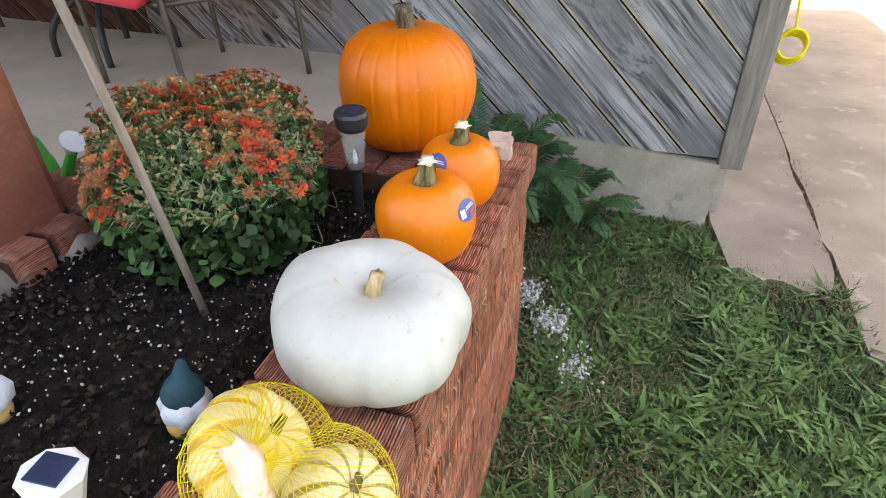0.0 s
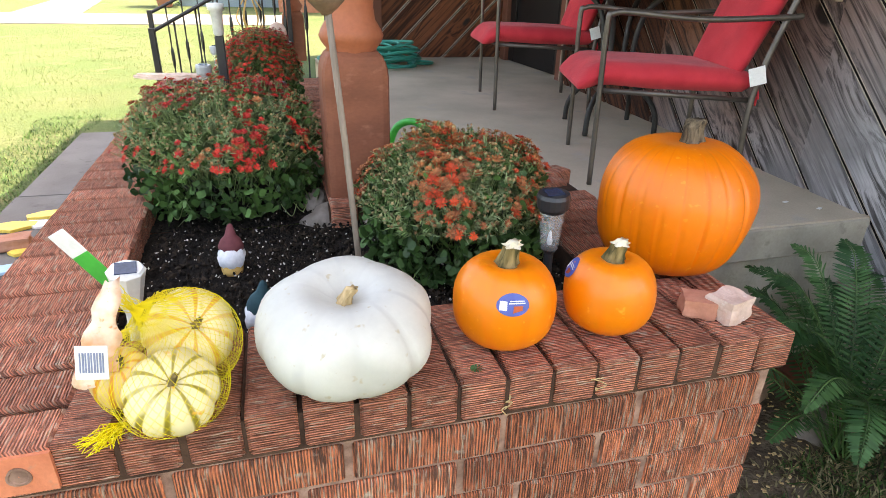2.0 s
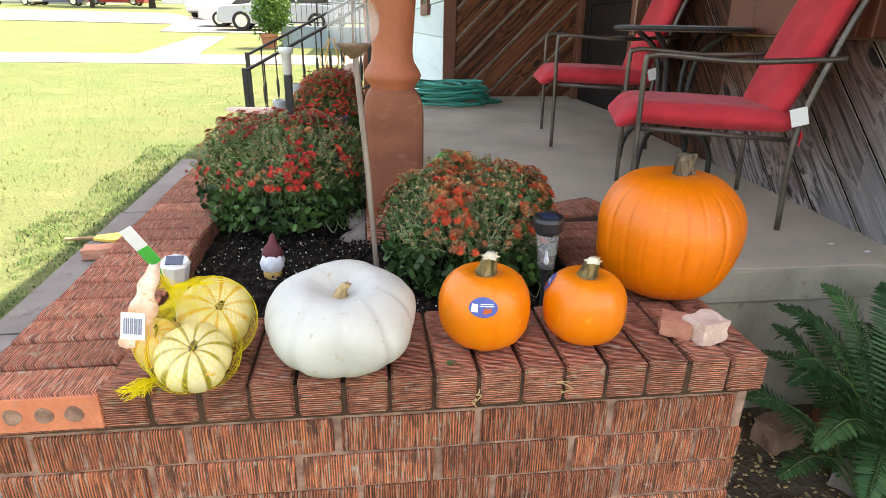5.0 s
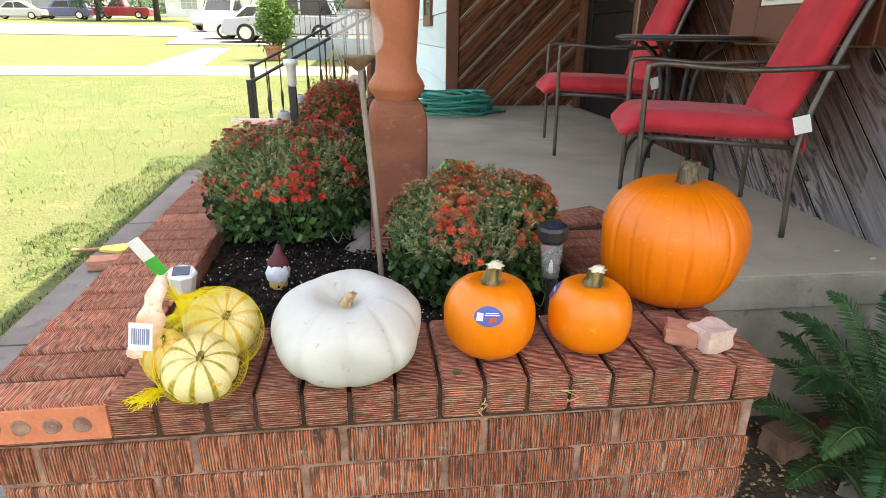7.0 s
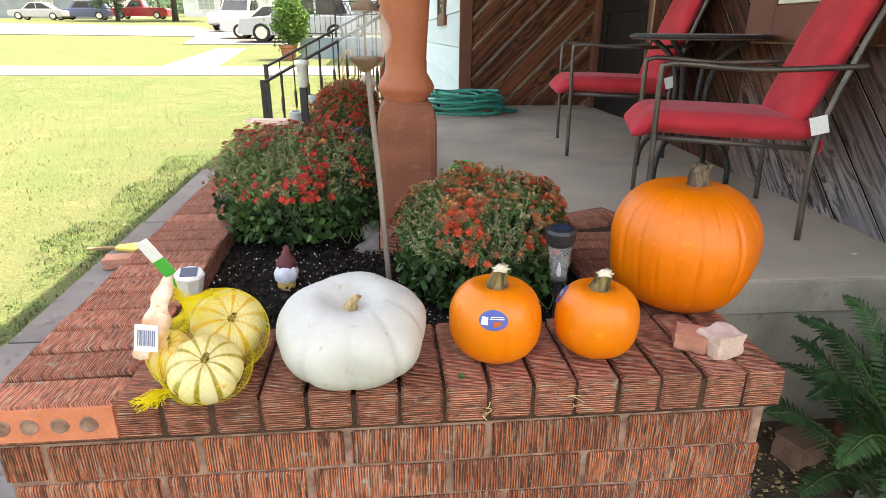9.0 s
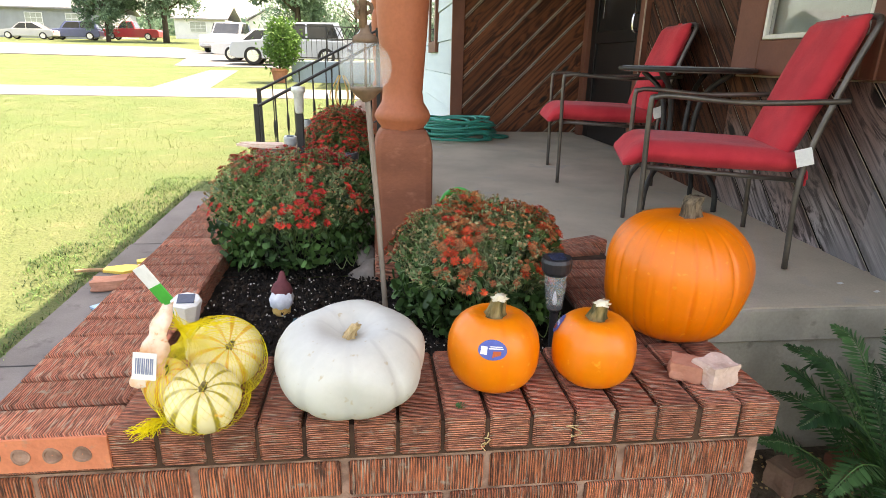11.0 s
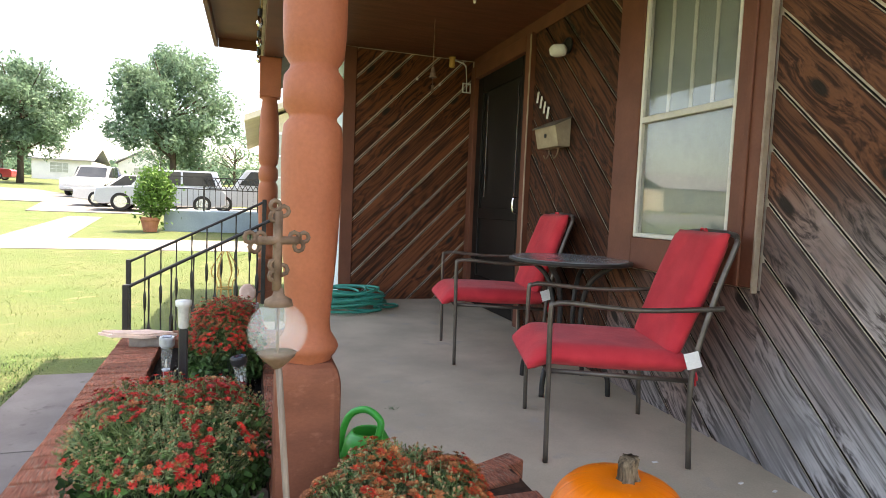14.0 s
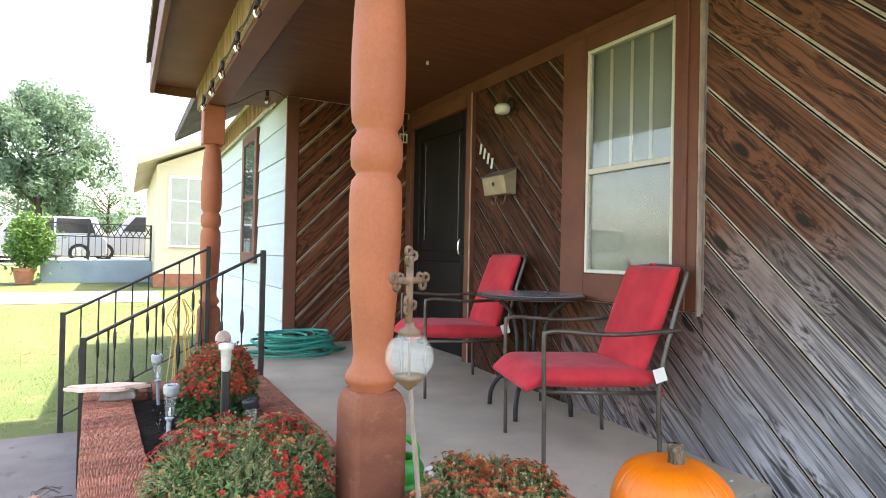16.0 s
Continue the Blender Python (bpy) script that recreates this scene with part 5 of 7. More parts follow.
# ---------------------------------------------------------------- chrysanthemums
def mum(x, y, base, rx, ry, h, seed, share, old, label, red=False):
    r = random.Random(seed)
    plant = thing("chrysanthemum", label, "flower", pose(x, y, base), "chrysanthemums in the planter")

    def dome(a, t, k=1.0):
        """A point of the dome: a round the plant, t from the foot (0) to the top (1)."""
        el = t * math.pi / 2
        q = 1 + 0.10 * noise.noise((math.cos(a) * 1.6 + seed, math.sin(a) * 1.6, t * 2.2)) + 0.05 * noise.noise((math.cos(a) * 5 + seed, math.sin(a) * 5, t * 6))
        rr = math.cos(el) ** 0.52 * (0.86 + 0.14 * min(1, t * 3))
        return Vector((rx * rr * math.cos(a) * q * k, ry * rr * math.sin(a) * q * k, h * (0.10 + 0.90 * math.sin(el) * q * k)))
    leaves, stalks, flowers, faded, buds = Geo(), Geo(), Geo(), Geo(), Geo()
    for _ in range(4200):
        a, t = r.uniform(0, 6.283), r.random() ** 1.35
        p = dome(a, t, r.uniform(0.66, 0.99))
        d = (p - Vector((0, 0, h * 0.15))).normalized()
        side = d.cross(sphere_dir(r)).normalized()
        tip = (d * 0.6 + sphere_dir(r) * 0.75).normalized()
        s = r.uniform(0.014, 0.028) * (1.25 - 0.6 * t)
        w = side * s * 0.42
        leaves.put([p - w * 0.3, p + tip * s * 0.5 - w, p + tip * s * 0.75 - w * 0.75, p + tip * s, p + tip * s * 0.75 + w * 0.75, p + tip * s * 0.5 + w], [(0, 1, 5), (1, 2, 4, 5), (2, 3, 4)])
    for _ in range(1750):
        a, t = r.uniform(0, 6.283), 0.30 + 0.70 * r.random()
        tip = dome(a, t, r.uniform(0.95, 1.07))
        root = dome(a + r.gauss(0, 0.1), max(0.02, t - 0.12), 0.70)
        mid = (tip + root) / 2 + Vector((0, 0, 0.012))
        stalks.tube([root, mid, tip], [0.0013, 0.0012, 0.0009], 3)
        up = (tip - mid).normalized()
        side = up.cross(sphere_dir(r)).normalized()
        for q in (0.15, 0.4, 0.6, 0.8):
            b = mid.lerp(tip, q)
            w = up.cross(side) * 0.0024
            e = b + (side * r.choice((-1, 1)) + up * 0.6) * r.uniform(0.011, 0.022)
            stalks.put([b - w, b + w, e], [(0, 1, 2)])
        n = noise.noise((tip.x * 9 + seed, tip.y * 9, tip.z * 5))
        if n + share > r.random() * 0.9 and t > 0.22:
            kind = faded if r.random() < old else flowers
            size = r.uniform(0.0085, 0.0165)
            for ring, (k, lift) in enumerate(((12, 0.25), (8, 0.8))):
                for j in range(k):
                    b = 2 * math.pi * j / k + r.uniform(0, 0.4) + ring
                    o = side * math.cos(b) + up.cross(side) * math.sin(b)
                    c = up.cross(o)
                    e = (o + up * lift * r.uniform(0.5, 1.2)).normalized() * size * (1 - 0.25 * ring)
                    kind.put([tip, tip + e * 0.6 - c * size * 0.13, tip + e, tip + e * 0.6 + c * size * 0.13], [(0, 1, 2, 3)])
        elif r.random() < 0.75:
            s = r.uniform(0.003, 0.0055)
            buds.put([tip + up * s, tip - up * s, tip + side * s, tip - side * s, tip + up.cross(side) * s, tip - up.cross(side) * s], [(0, 2, 4), (0, 4, 3), (0, 3, 5), (0, 5, 2), (1, 4, 2), (1, 3, 4), (1, 5, 3), (1, 2, 5)])
    leaves.out("foliage", LEAF, plant, "dense dark green leaves", kind="stuff")
    stalks.out("stalk_growth", STALK, plant, "pale green flower stalks", kind="stuff")
    flowers.out("blossoms", BLOSSOM_RED if red else BLOSSOM, plant, "rust-red blossoms", kind="stuff")
    faded.out("faded_blossoms", BLOSSOM_OLD, plant, "faded orange-brown blossoms", kind="stuff")
    buds.out("bud_growth", BUD, plant, "spent pale buds", kind="stuff")
    trunk = Geo()
    for _ in range(9):
        a = r.uniform(0, 6.28)
        trunk.tube([(0.02 * math.cos(a), 0.02 * math.sin(a), -0.02), (0.05 * math.cos(a), 0.05 * math.sin(a), h * 0.25), (rx * 0.5 * math.cos(a), ry * 0.5 * math.sin(a), h * 0.5)], [0.004, 0.003, 0.002], 5)
    trunk.out("stem_base", STALK, plant, kind="stuff")
    for i in range(5):
        a = -1.6 + r.uniform(-1.4, 1.4)
        q = Vector((rx * 0.75 * math.cos(a), ry * 0.8 * math.sin(a), h * 0.16))
        Geo().tube(bend([q, q + Vector((0.012, -0.02, -0.015)), q + Vector((0.03, -0.035, -0.03)), q + Vector((0.045, -0.02, 0.0))], 4), 0.0013, 4).out("runner", STALK, plant)
    return plant


mum(0.715, 0.560, 0.485, 0.236, 0.232, 0.292, 21, 0.32, 0.68, "rounded chrysanthemum with rust-orange fading blossoms")
mum(0.18, 1.075, 0.485, 0.285, 0.275, 0.340, 33, 0.28, 0.22, "rounded chrysanthemum with red blossoms and pale stalks", True)
mum(0.265, 2.27, 0.485, 0.20, 0.21, 0.39, 47, 0.62, 0.35, "upright chrysanthemum full of dark red blossoms", True)


# ---------------------------------------------------------------- fern-like plants beside the porch
rf = random.Random(14)


def frond(plant, root, tip, sag, n, leaf):
    a, b = Vector(root), Vector(tip)
    line = bend([a, a.lerp(b, 0.4) + Vector((0, 0, sag)), a.lerp(b, 0.75) + Vector((0, 0, sag * 0.85)), b], 6)
    fr = Geo().tube(line, [0.0028 * (1 - 0.8 * i / len(line)) + 0.0006 for i in range(len(line))], 4).out("stalk", LEAF, plant)
    g = Geo()
    for i in range(n):
        t = 0.16 + 0.84 * i / (n - 1)
        f = t * (len(line) - 1)
        k = min(int(f), len(line) - 2)
        p = line[k].lerp(line[k + 1], f - k)
        fw = (line[k + 1] - line[k]).normalized()
        sd = fw.cross(Vector((0, 0, 1))).normalized()
        up = sd.cross(fw)
        s = leaf * (math.sin(math.pi * min(0.97, 0.18 + t * 0.80)) ** 0.7) * rf.uniform(0.88, 1.1)
        for q in (-1, 1):
            d = (sd * q + fw * 0.40 - up * rf.uniform(0.0, 0.35)).normalized()
            c = fw * (leaf * 0.062)
            g.put([p, p + d * s * 0.3 - c, p + d * s * 0.7 - c * 0.9, p + d * s, p + d * s * 0.7 + c * 0.9, p + d * s * 0.3 + c], [(0, 1, 5), (1, 2, 4, 5), (2, 3, 4)])
    g.out("foliage", FROND, plant, "paired dark green leaflets", kind="stuff")


def fern(x, y, label, count, spread, tall, leaf, leaflets, tips=()):
    """Fronds that rise from one foot and arch out on all sides."""
    plant = thing("fern", label, "fern", pose(x, y, ground_z(x, y)))
    for i in range(count):
        a, q = 2.4 * i + rf.uniform(-0.3, 0.3), rf.uniform(0.55, 1.0)
        out = Vector((math.cos(a) * spread * q, math.sin(a) * spread * q, 0))
        out.x, out.y = min(out.x, 2.31 - x), min(out.y, 0.76 - y)
        rise = tall * (1.15 - 0.75 * q) * rf.uniform(0.75, 1.1)
        frond(plant, (rf.gauss(0, 0.02), rf.gauss(0, 0.02), 0.01), (out.x, out.y, rise), rf.uniform(0.05, 0.15) * tall / 0.5, leaflets, leaf * rf.uniform(0.85, 1.1))
    for tip in tips:
        frond(plant, (0, 0, 0.02), tip, 0.14, leaflets, leaf)
    return plant


fern(1.95, 0.33, "tall feathery green shrub growing against the porch edge", 32, 0.50, 0.80, 0.070, 46, ((-0.28, 0.18, 0.60), (-0.12, 0.27, 0.64), (0.12, 0.30, 0.62), (-0.36, 0.05, 0.52), (0.24, 0.12, 0.62), (-0.20, 0.34, 0.54)))
fern(2.13, 0.02, "low feathery green frond plant below the board wall", 22, 0.36, 0.42, 0.062, 40)


# ---------------------------------------------------------------- chairs and table
def chair():
    c = thing("patio_chair", "bronze metal patio chair with red cushion and paper tag", "chair", group="patio chairs")
    fr = 0.0095
    for s in (-1, 1):
        x = 0.288 * s
        Geo().tube(bend([(x, 0.27, 0.0), (x, 0.275, 0.3), (x, 0.28, 0.60), (x, 0.262, 0.632), (x * 1.02, 0.20, 0.638), (x * 1.04, -0.05, 0.622), (x * 1.0, -0.33, 0.635), (x * 0.98, -0.395, 0.64)], 5), [0.0105] * 36, 8).out("arm_frame", FRAME, c, "flat bronze arm and front leg", smooth=True)
        Geo().tube(bend([(x * 1.02, -0.295, 0.0), (x * 1.0, -0.285, 0.36), (x * 0.96, -0.355, 0.66), (x * 0.90, -0.432, 0.875), (x * 0.86, -0.445, 0.905)], 5), 0.0115, 8).out("back_leg", FRAME, c, smooth=True)
        Geo().tube([(x * 0.95, 0.275, 0.365), (x * 0.95, -0.285, 0.345)], 0.010, 8).out("seat_rail", FRAME, c, smooth=True)
    Geo().tube([(-0.27, 0.276, 0.365), (0.27, 0.276, 0.365)], 0.010, 8).out("front_rail", FRAME, c, smooth=True)
    Geo().tube(bend([(-0.247, -0.445, 0.905), (-0.20, -0.455, 0.926), (0, -0.462, 0.934), (0.20, -0.455, 0.926), (0.247, -0.445, 0.905)], 5), 0.0115, 8).out("top_rail", FRAME, c, smooth=True)

    def pad(name, width, length, thick, m, seed, droop=0.0):
        nx, ny = 14, 18
        v, f = [], []
        for side in (1, -1):
            for j in range(ny + 1):
                for i in range(nx + 1):
                    u, w = i / nx * 2 - 1, j / ny * 2 - 1
                    e = (1 - abs(u) ** 9) ** 0.35 * (1 - abs(w) ** 10) ** 0.35
                    k = thick * (0.22 + 0.78 * e) * (1 - 0.10 * abs(w)) + 0.006 * noise.noise((u * 2 + seed, w * 2, side)) * e
                    v.append((u * width / 2 * (1 - 0.02 * abs(w)), w * length / 2, side * k / 2 - droop * max(0.0, w - 0.72) ** 1.5))
        q = (nx + 1) * (ny + 1)
        for j in range(ny):
            for i in range(nx):
                a = j * (nx + 1) + i
                f += [(a, a + 1, a + nx + 2, a + nx + 1), (a + q + nx + 1, a + q + nx + 2, a + q + 1, a + q)]
        edge = [i for i in range(nx + 1)] + [j * (nx + 1) + nx for j in range(1, ny + 1)] + [ny * (nx + 1) + i for i in range(nx - 1, -1, -1)] + [j * (nx + 1) for j in range(ny - 1, 0, -1)]
        for a, b in zip(edge, edge[1:] + edge[:1]):
            f.append((b, a, a + q, b + q))
        return make(name, v, f, CUSHION, c, smooth=True, m=m)
    pad("seat_cushion", 0.54, 0.66, 0.096, pose(0, 0.022, 0.413, 1.5), 1, 0.32)
    back = Vector((0, -0.272, 0.43)), Vector((0, -0.440, 0.895))
    mid = (back[0] + back[1]) / 2 + Vector((0, 0.030, 0.012))
    pad("back_cushion", 0.47, 0.545, 0.078, pose(mid.x, mid.y, mid.z, math.degrees(math.atan2(back[1].z - back[0].z, back[1].y - back[0].y))), 5)
    for s in (-1, 1):
        g = Geo()
        for dx, dz in ((0.0, -0.07), (0.03, -0.055), (-0.012, -0.045)):
            g.tube(bend([(0, 0, 0), (dx * 0.5, -0.012, dz * 0.4), (dx, -0.016, dz)], 3), 0.0045, 5)
        g.lathe([(0.003, -0.010), (0.012, 0), (0.003, 0.010)], 8)
        g.out("tie", CUSHION, c, smooth=True, m=pose(0.268 * s, -0.295, 0.395))
    g = Geo()
    for dx in (-0.03, 0.035):
        g.tube(bend([(0, 0, 0), (dx * 0.6, 0.01, 0.012), (dx, 0.006, -0.006)], 3), 0.005, 5)
    g.out("tie", CUSHION, c, smooth=True, m=pose(0.05, -0.455, 0.932))
    return c


first = chair()
face = math.degrees(math.atan2(0.31, -0.951)) - 90
cz = floor_z(1.45)
first.matrix_basis = pose(1.845, 1.480, cz - 0.001, 0, 0, face)
other = copy_thing(first, pose(1.87, 2.79, floor_z(2.79) - 0.001, 0, 0, face + 8))
tagged(other, "bronze metal patio chair with red cushion beside the table")
for c in (first, other):
    Geo().box(-0.028, 0.028, -0.001, 0.001, -0.032, 0.032).out("tag", PAPER, c, "blank white cloth tag", m=pose(-0.312, -0.275, 0.437, 0, 18, 84))

t = thing("bistro_table", "round dark table on curved black metal legs", "table", pose(2.045, 2.11, floor_z(2.11)))
Geo().lathe([(0.30, 0.690), (0.318, 0.693), (0.328, 0.702), (0.328, 0.714), (0.318, 0.720), (0.05, 0.721), (0.001, 0.721)], 48).out("tabletop", TABLE_GLASS, t, "dark smooth glass top")
Geo().tube([(0.325 * math.cos(a), 0.325 * math.sin(a), 0.706) for a in np.linspace(0, 2 * math.pi, 49)[:-1]], 0.011, 6, None, True).out("rim", BLACK_METAL, t, smooth=True)
for i in range(4):
    a = radians(35 + 90 * i)
    c, s = math.cos(a), math.sin(a)
    Geo().tube(bend([(0.26 * c, 0.26 * s, 0.0), (0.25 * c, 0.25 * s, 0.10), (0.20 * c, 0.20 * s, 0.18), (0.10 * c, 0.10 * s, 0.26), (0.085 * c, 0.085 * s, 0.45), (0.13 * c, 0.13 * s, 0.60), (0.24 * c, 0.24 * s, 0.69)], 5), 0.014, 8).out("leg", BLACK_METAL, t, smooth=True)
Geo().tube([(0.105 * math.cos(a), 0.105 * math.sin(a), 0.27) for a in np.linspace(0, 2 * math.pi, 25)[:-1]], 0.010, 6, None, True).out("ring", BLACK_METAL, t, smooth=True)
Geo().lathe([(0.001, 0.262), (0.095, 0.262), (0.10, 0.275), (0.001, 0.280)], 24).out("lower_shelf", BLACK_METAL, t)


# ---------------------------------------------------------------- things in the planter
def solar_light(x, y, h, mat_, label, lean=(0, 0), spike=0.0, wide=0.030):
    s = thing("solar_light", label, "garden light", pose(x, y, 0.485, lean[0], lean[1], 0), "solar garden lights")
    Geo().lathe([(0.004, -0.04), (0.009, 0.0), (0.010, h * 0.45), (0.018, h * 0.50)], 12).out("spike", mat_, s)
    Geo().lathe([(wide * 0.55, h * 0.49), (wide * 0.6, h * 0.52), (wide * 0.85, h * 0.86), (wide * 0.80, h * 0.86), (wide * 0.5, h * 0.53)], 18).out("lens", BUBBLE, s, "clear faceted lens", smooth=True)
    Geo().lathe([(0.004, h * 0.53), (0.006, h * 0.56), (0.003, h * 0.64), (0.001, h * 0.66)], 10).out("lamp", WHITE_PLASTIC, s)
    Geo().lathe([(wide * 0.80, h * 0.84), (wide * 1.02, h * 0.88), (wide * 1.08, h * 0.97), (wide * 0.98, h), (wide * 0.3, h * 1.002), (0.001, h * 1.002)], 20).out("cap", mat_, s, smooth=False)
    Geo().box(-wide * 0.55, wide * 0.55, -wide * 0.55, wide * 0.55, h * 1.003, h * 1.008).out("panel", PANEL, s)
    return s


solar_light(0.858, 0.325, 0.245, SOLAR_BLACK, "black solar garden light beside the orange flowers", (2, -2), 0, 0.032)
solar_light(0.368, 1.835, 0.24, SOLAR_BLACK, "black solar light leaning by the inner wall", (0, -8), 0, 0.032)
solar_light(0.030, 2.03, 0.29, SOLAR_GREY, "white-capped grey solar light by the red flowers", (3, 2), 0, 0.030)
solar_light(0.035, 2.86, 0.285, SOLAR_GREY, "grey solar light stake behind the flat stone", (0, -3), 0, 0.028)
solar_light(0.395, 2.62, 0.33, SOLAR_GREY, "grey solar light stake near the porch steps", (0, 0), 0, 0.026)
# the pale solar lamp with a green tag, leaning by the net bag
s = thing("solar_light", "white solar stake light with green plant tag leaning on the wall", "garden light", pose(0.056, 0.285, 0.496, 10, 4, 10))
Geo().lathe([(0.008, -0.03), (0.010, 0.09), (0.018, 0.11), (0.027, 0.165), (0.030, 0.178), (0.026, 0.182), (0.001, 0.182)], 8).out("housing", WHITE_PLASTIC, s, "white faceted plastic housing")
Geo().box(-0.016, 0.016, -0.016, 0.016, 0.1822, 0.184).out("panel", PANEL, s)
s = thing("plant_tag", "green and white plastic plant tag stuck in the soil", "plant tag", pose(0.054, 0.310, 0.592, 10, -30, -15))
Geo().box(-0.016, 0.016, -0.0012, 0.0012, 0.0, 0.108, 0.001).out("tag_blade", GREEN_PLASTIC, s)
Geo().box(-0.016, 0.016, -0.0012, 0.0012, 0.108, 0.158, 0.001).out("tag_head", WHITE_PLASTIC, s, "white blank head")
# tall stake with glass top
s = thing("stake_lamp", "tall black garden stake with a white glass top", "garden light", pose(0.168, 1.40, 0.485, 0, 0, 0))
Geo().box(-0.014, 0.014, -0.012, 0.012, -0.02, 0.452, 0.003).out("stake", SOLAR_BLACK, s)
Geo().lathe([(0.012, 0.452), (0.016, 0.458), (0.019, 0.525), (0.026, 0.530), (0.026, 0.548), (0.001, 0.550)], 16).out("glass_top", surface("frosted_glass", (0.74, 0.75, 0.72), (0.62, 0.64, 0.62), 30, 90, 0.15, 0.3), s, smooth=True)


def gnome(x, y, hat, label, tall, lean):
    m = pose(x, y, 0.485, lean[0], lean[1], 0)
    g = Geo().lathe([(0.020, 0.0), (0.024, 0.012), (0.024, 0.03), (0.020, 0.046)], 16)
    o = thing("garden_gnome", label, "garden ornament", m)
    g.out("body", OCHRE, o, "ochre painted body", smooth=True)
    Geo().lathe([(0.010, 0.010), (0.026, 0.030), (0.030, 0.050), (0.024, 0.066), (0.010, 0.072)], 18, None, lambda a, r, z: 1 + 0.14 * math.sin(7 * a) + 0.2 * max(0, -math.sin(a))).out("beard", GNOME_WHITE, o, "white curled beard", smooth=True)
    Geo().lathe([(0.027, 0.062), (0.028, 0.070), (0.022, 0.085), (0.013, tall * 0.8), (0.006, tall), (0.001, tall + 0.004)], 18).out("hat", hat, o, "pointed hat", smooth=True)
    return o


gnome(0.198, 0.585, MAROON, "small gnome with white beard and maroon pointed hat", 0.118, (-6, 3))
gnome(0.262, 0.318, TEAL, "small gnome with dark teal hat by the wall", 0.120, (8, 8))
o = thing("garden_figure", "small figurine of pale pink and white ceramic in the soil", "garden ornament", pose(0.26, 1.90, 0.49, 0, 6, 0))
Geo().lathe([(0.020, 0), (0.026, 0.02), (0.020, 0.06), (0.012, 0.085), (0.018, 0.10), (0.014, 0.125), (0.001, 0.135)], 14).out("figure_body", PINK_STONE, o, smooth=True)
# rod, glass globe and iron cross
o = thing("garden_stake", "tall weathered rod with glass globe and rusty iron cross", "garden ornament")
Geo().tube([(0.478, 0.442, 0.45), (0.456, 0.462, 0.80), (0.436, 0.480, 1.065)], 0.0065, 8).out("rod", ROD, o, smooth=True)
Geo().lathe([(0.008, -0.075), (0.012, -0.070), (0.020, -0.064), (0.026, -0.058), (0.034, -0.050), (0.037, -0.043)], 20).out("globe_cup", RUST, o, smooth=True, m=pose(0.434, 0.481, 1.121))
ball = Geo().lathe([(max(0.0005, 0.058 * math.sin(math.pi * i / 24)), -0.058 * math.cos(math.pi * i / 24)) for i in range(25)], 36).lathe([(max(0.0005, 0.0555 * math.sin(math.pi * i / 24)), 0.0555 * math.cos(math.pi * i / 24)) for i in range(25)], 36)
ball.out("globe", BUBBLE, o, "clear crackled glass globe", smooth=True, m=pose(0.434, 0.481, 1.121)).visible_shadow = False
Geo().tube([(0.434, 0.481, 1.066), (0.434, 0.481, 1.178)], 0.003, 6).out("inner_rod", RUST, o)
Geo().lathe([(0.028, 0.050), (0.026, 0.062), (0.012, 0.070), (0.008, 0.085)], 18).out("globe_top", RUST, o, smooth=True, m=pose(0.434, 0.481, 1.121))
g = Geo()
g.tube([(0, 0, 0.08), (0, 0, 0.235)], 0.009, 6).tube([(-0.042, 0, 0.178), (0.042, 0, 0.178)], 0.009, 6)
for cx, czz in ((0, 0.235), (-0.045, 0.178), (0.045, 0.178), (0, 0.12)):
    for k in range(3):
        a = k * 2.1 + (0.5 if cx else 0)
        g.tube([(cx + 0.012 * math.cos(a) + 0.010 * math.cos(b), 0, czz + 0.012 * math.sin(a) + 0.010 * math.sin(b)) for b in np.linspace(0, 6.28, 9)[:-1]], 0.0046, 5, None, True)
g.out("cross", RUST, o, "rusty ornate iron cross", smooth=True, m=pose(0.430, 0.479, 1.121, 0, 0, 22))
# pink disc on a wire, flat stone over the cap, yellow trowel and blue scrap by the walk
o = thing("garden_pick", "pale pink round ornament on a thin wire", "garden ornament", pose(0.36, 2.80, 0.50))
Geo().tube([(0, 0, -0.03), (0, 0, 0.30)], 0.003, 6).out("wire", BLACK_METAL, o)
Geo().lathe([(0.001, -0.012), (0.040, -0.009), (0.052, 0.0), (0.040, 0.009), (0.001, 0.012)], 24).out("disc", PINK_STONE, o, "pale pink disc", smooth=True, m=pose(0, 0, 0.345, 80, 0, 25))
g = Geo()
out_ = [(0.19 * math.cos(a) * (1 + 0.18 * math.sin(3 * a)), 0.060 * math.sin(a) * (1 + 0.2 * math.cos(5 * a))) for a in np.linspace(0, 6.283, 25)[:-1]]
# raised to fit the camera's view; the grey stone is an added prop
tagged(g.prism(out_, 2, 0, 0.014).prism([(x * 0.9, y * 0.85) for x, y in out_], 2, 0.014, 0.024).out("flat_stone", PINK_STONE, m=pose(-0.215, 2.82, CAP + 0.055, 0, 0, -10)), "flat layered pinkish stone raised above the brick cap", "stone")
rubble("low grey stone added to prop the flat pinkish stone", STONE, (0.16, 0.10, 0.060), pose(-0.16, 2.82, CAP, 0, 0, -8), 9)
o = thing("wooden_spoon_sign", "yellow paddle with a wooden handle lying on the walk", "garden tool", pose(-1.03, 2.49, ground_z(-1.03, 2.49) + 0.020, 0, 0, 4))
Geo().box(-0.26, -0.10, -0.012, 0.012, 0, 0.016, 0.003).out("handle", SLAT, o)
Geo().prism([(-0.10, -0.03), (0.02, -0.075), (0.11, -0.02), (0.11, 0.035), (0.0, 0.06), (-0.10, 0.03)], 2, 0.001, 0.016).out("paddle", YELLOW, o)
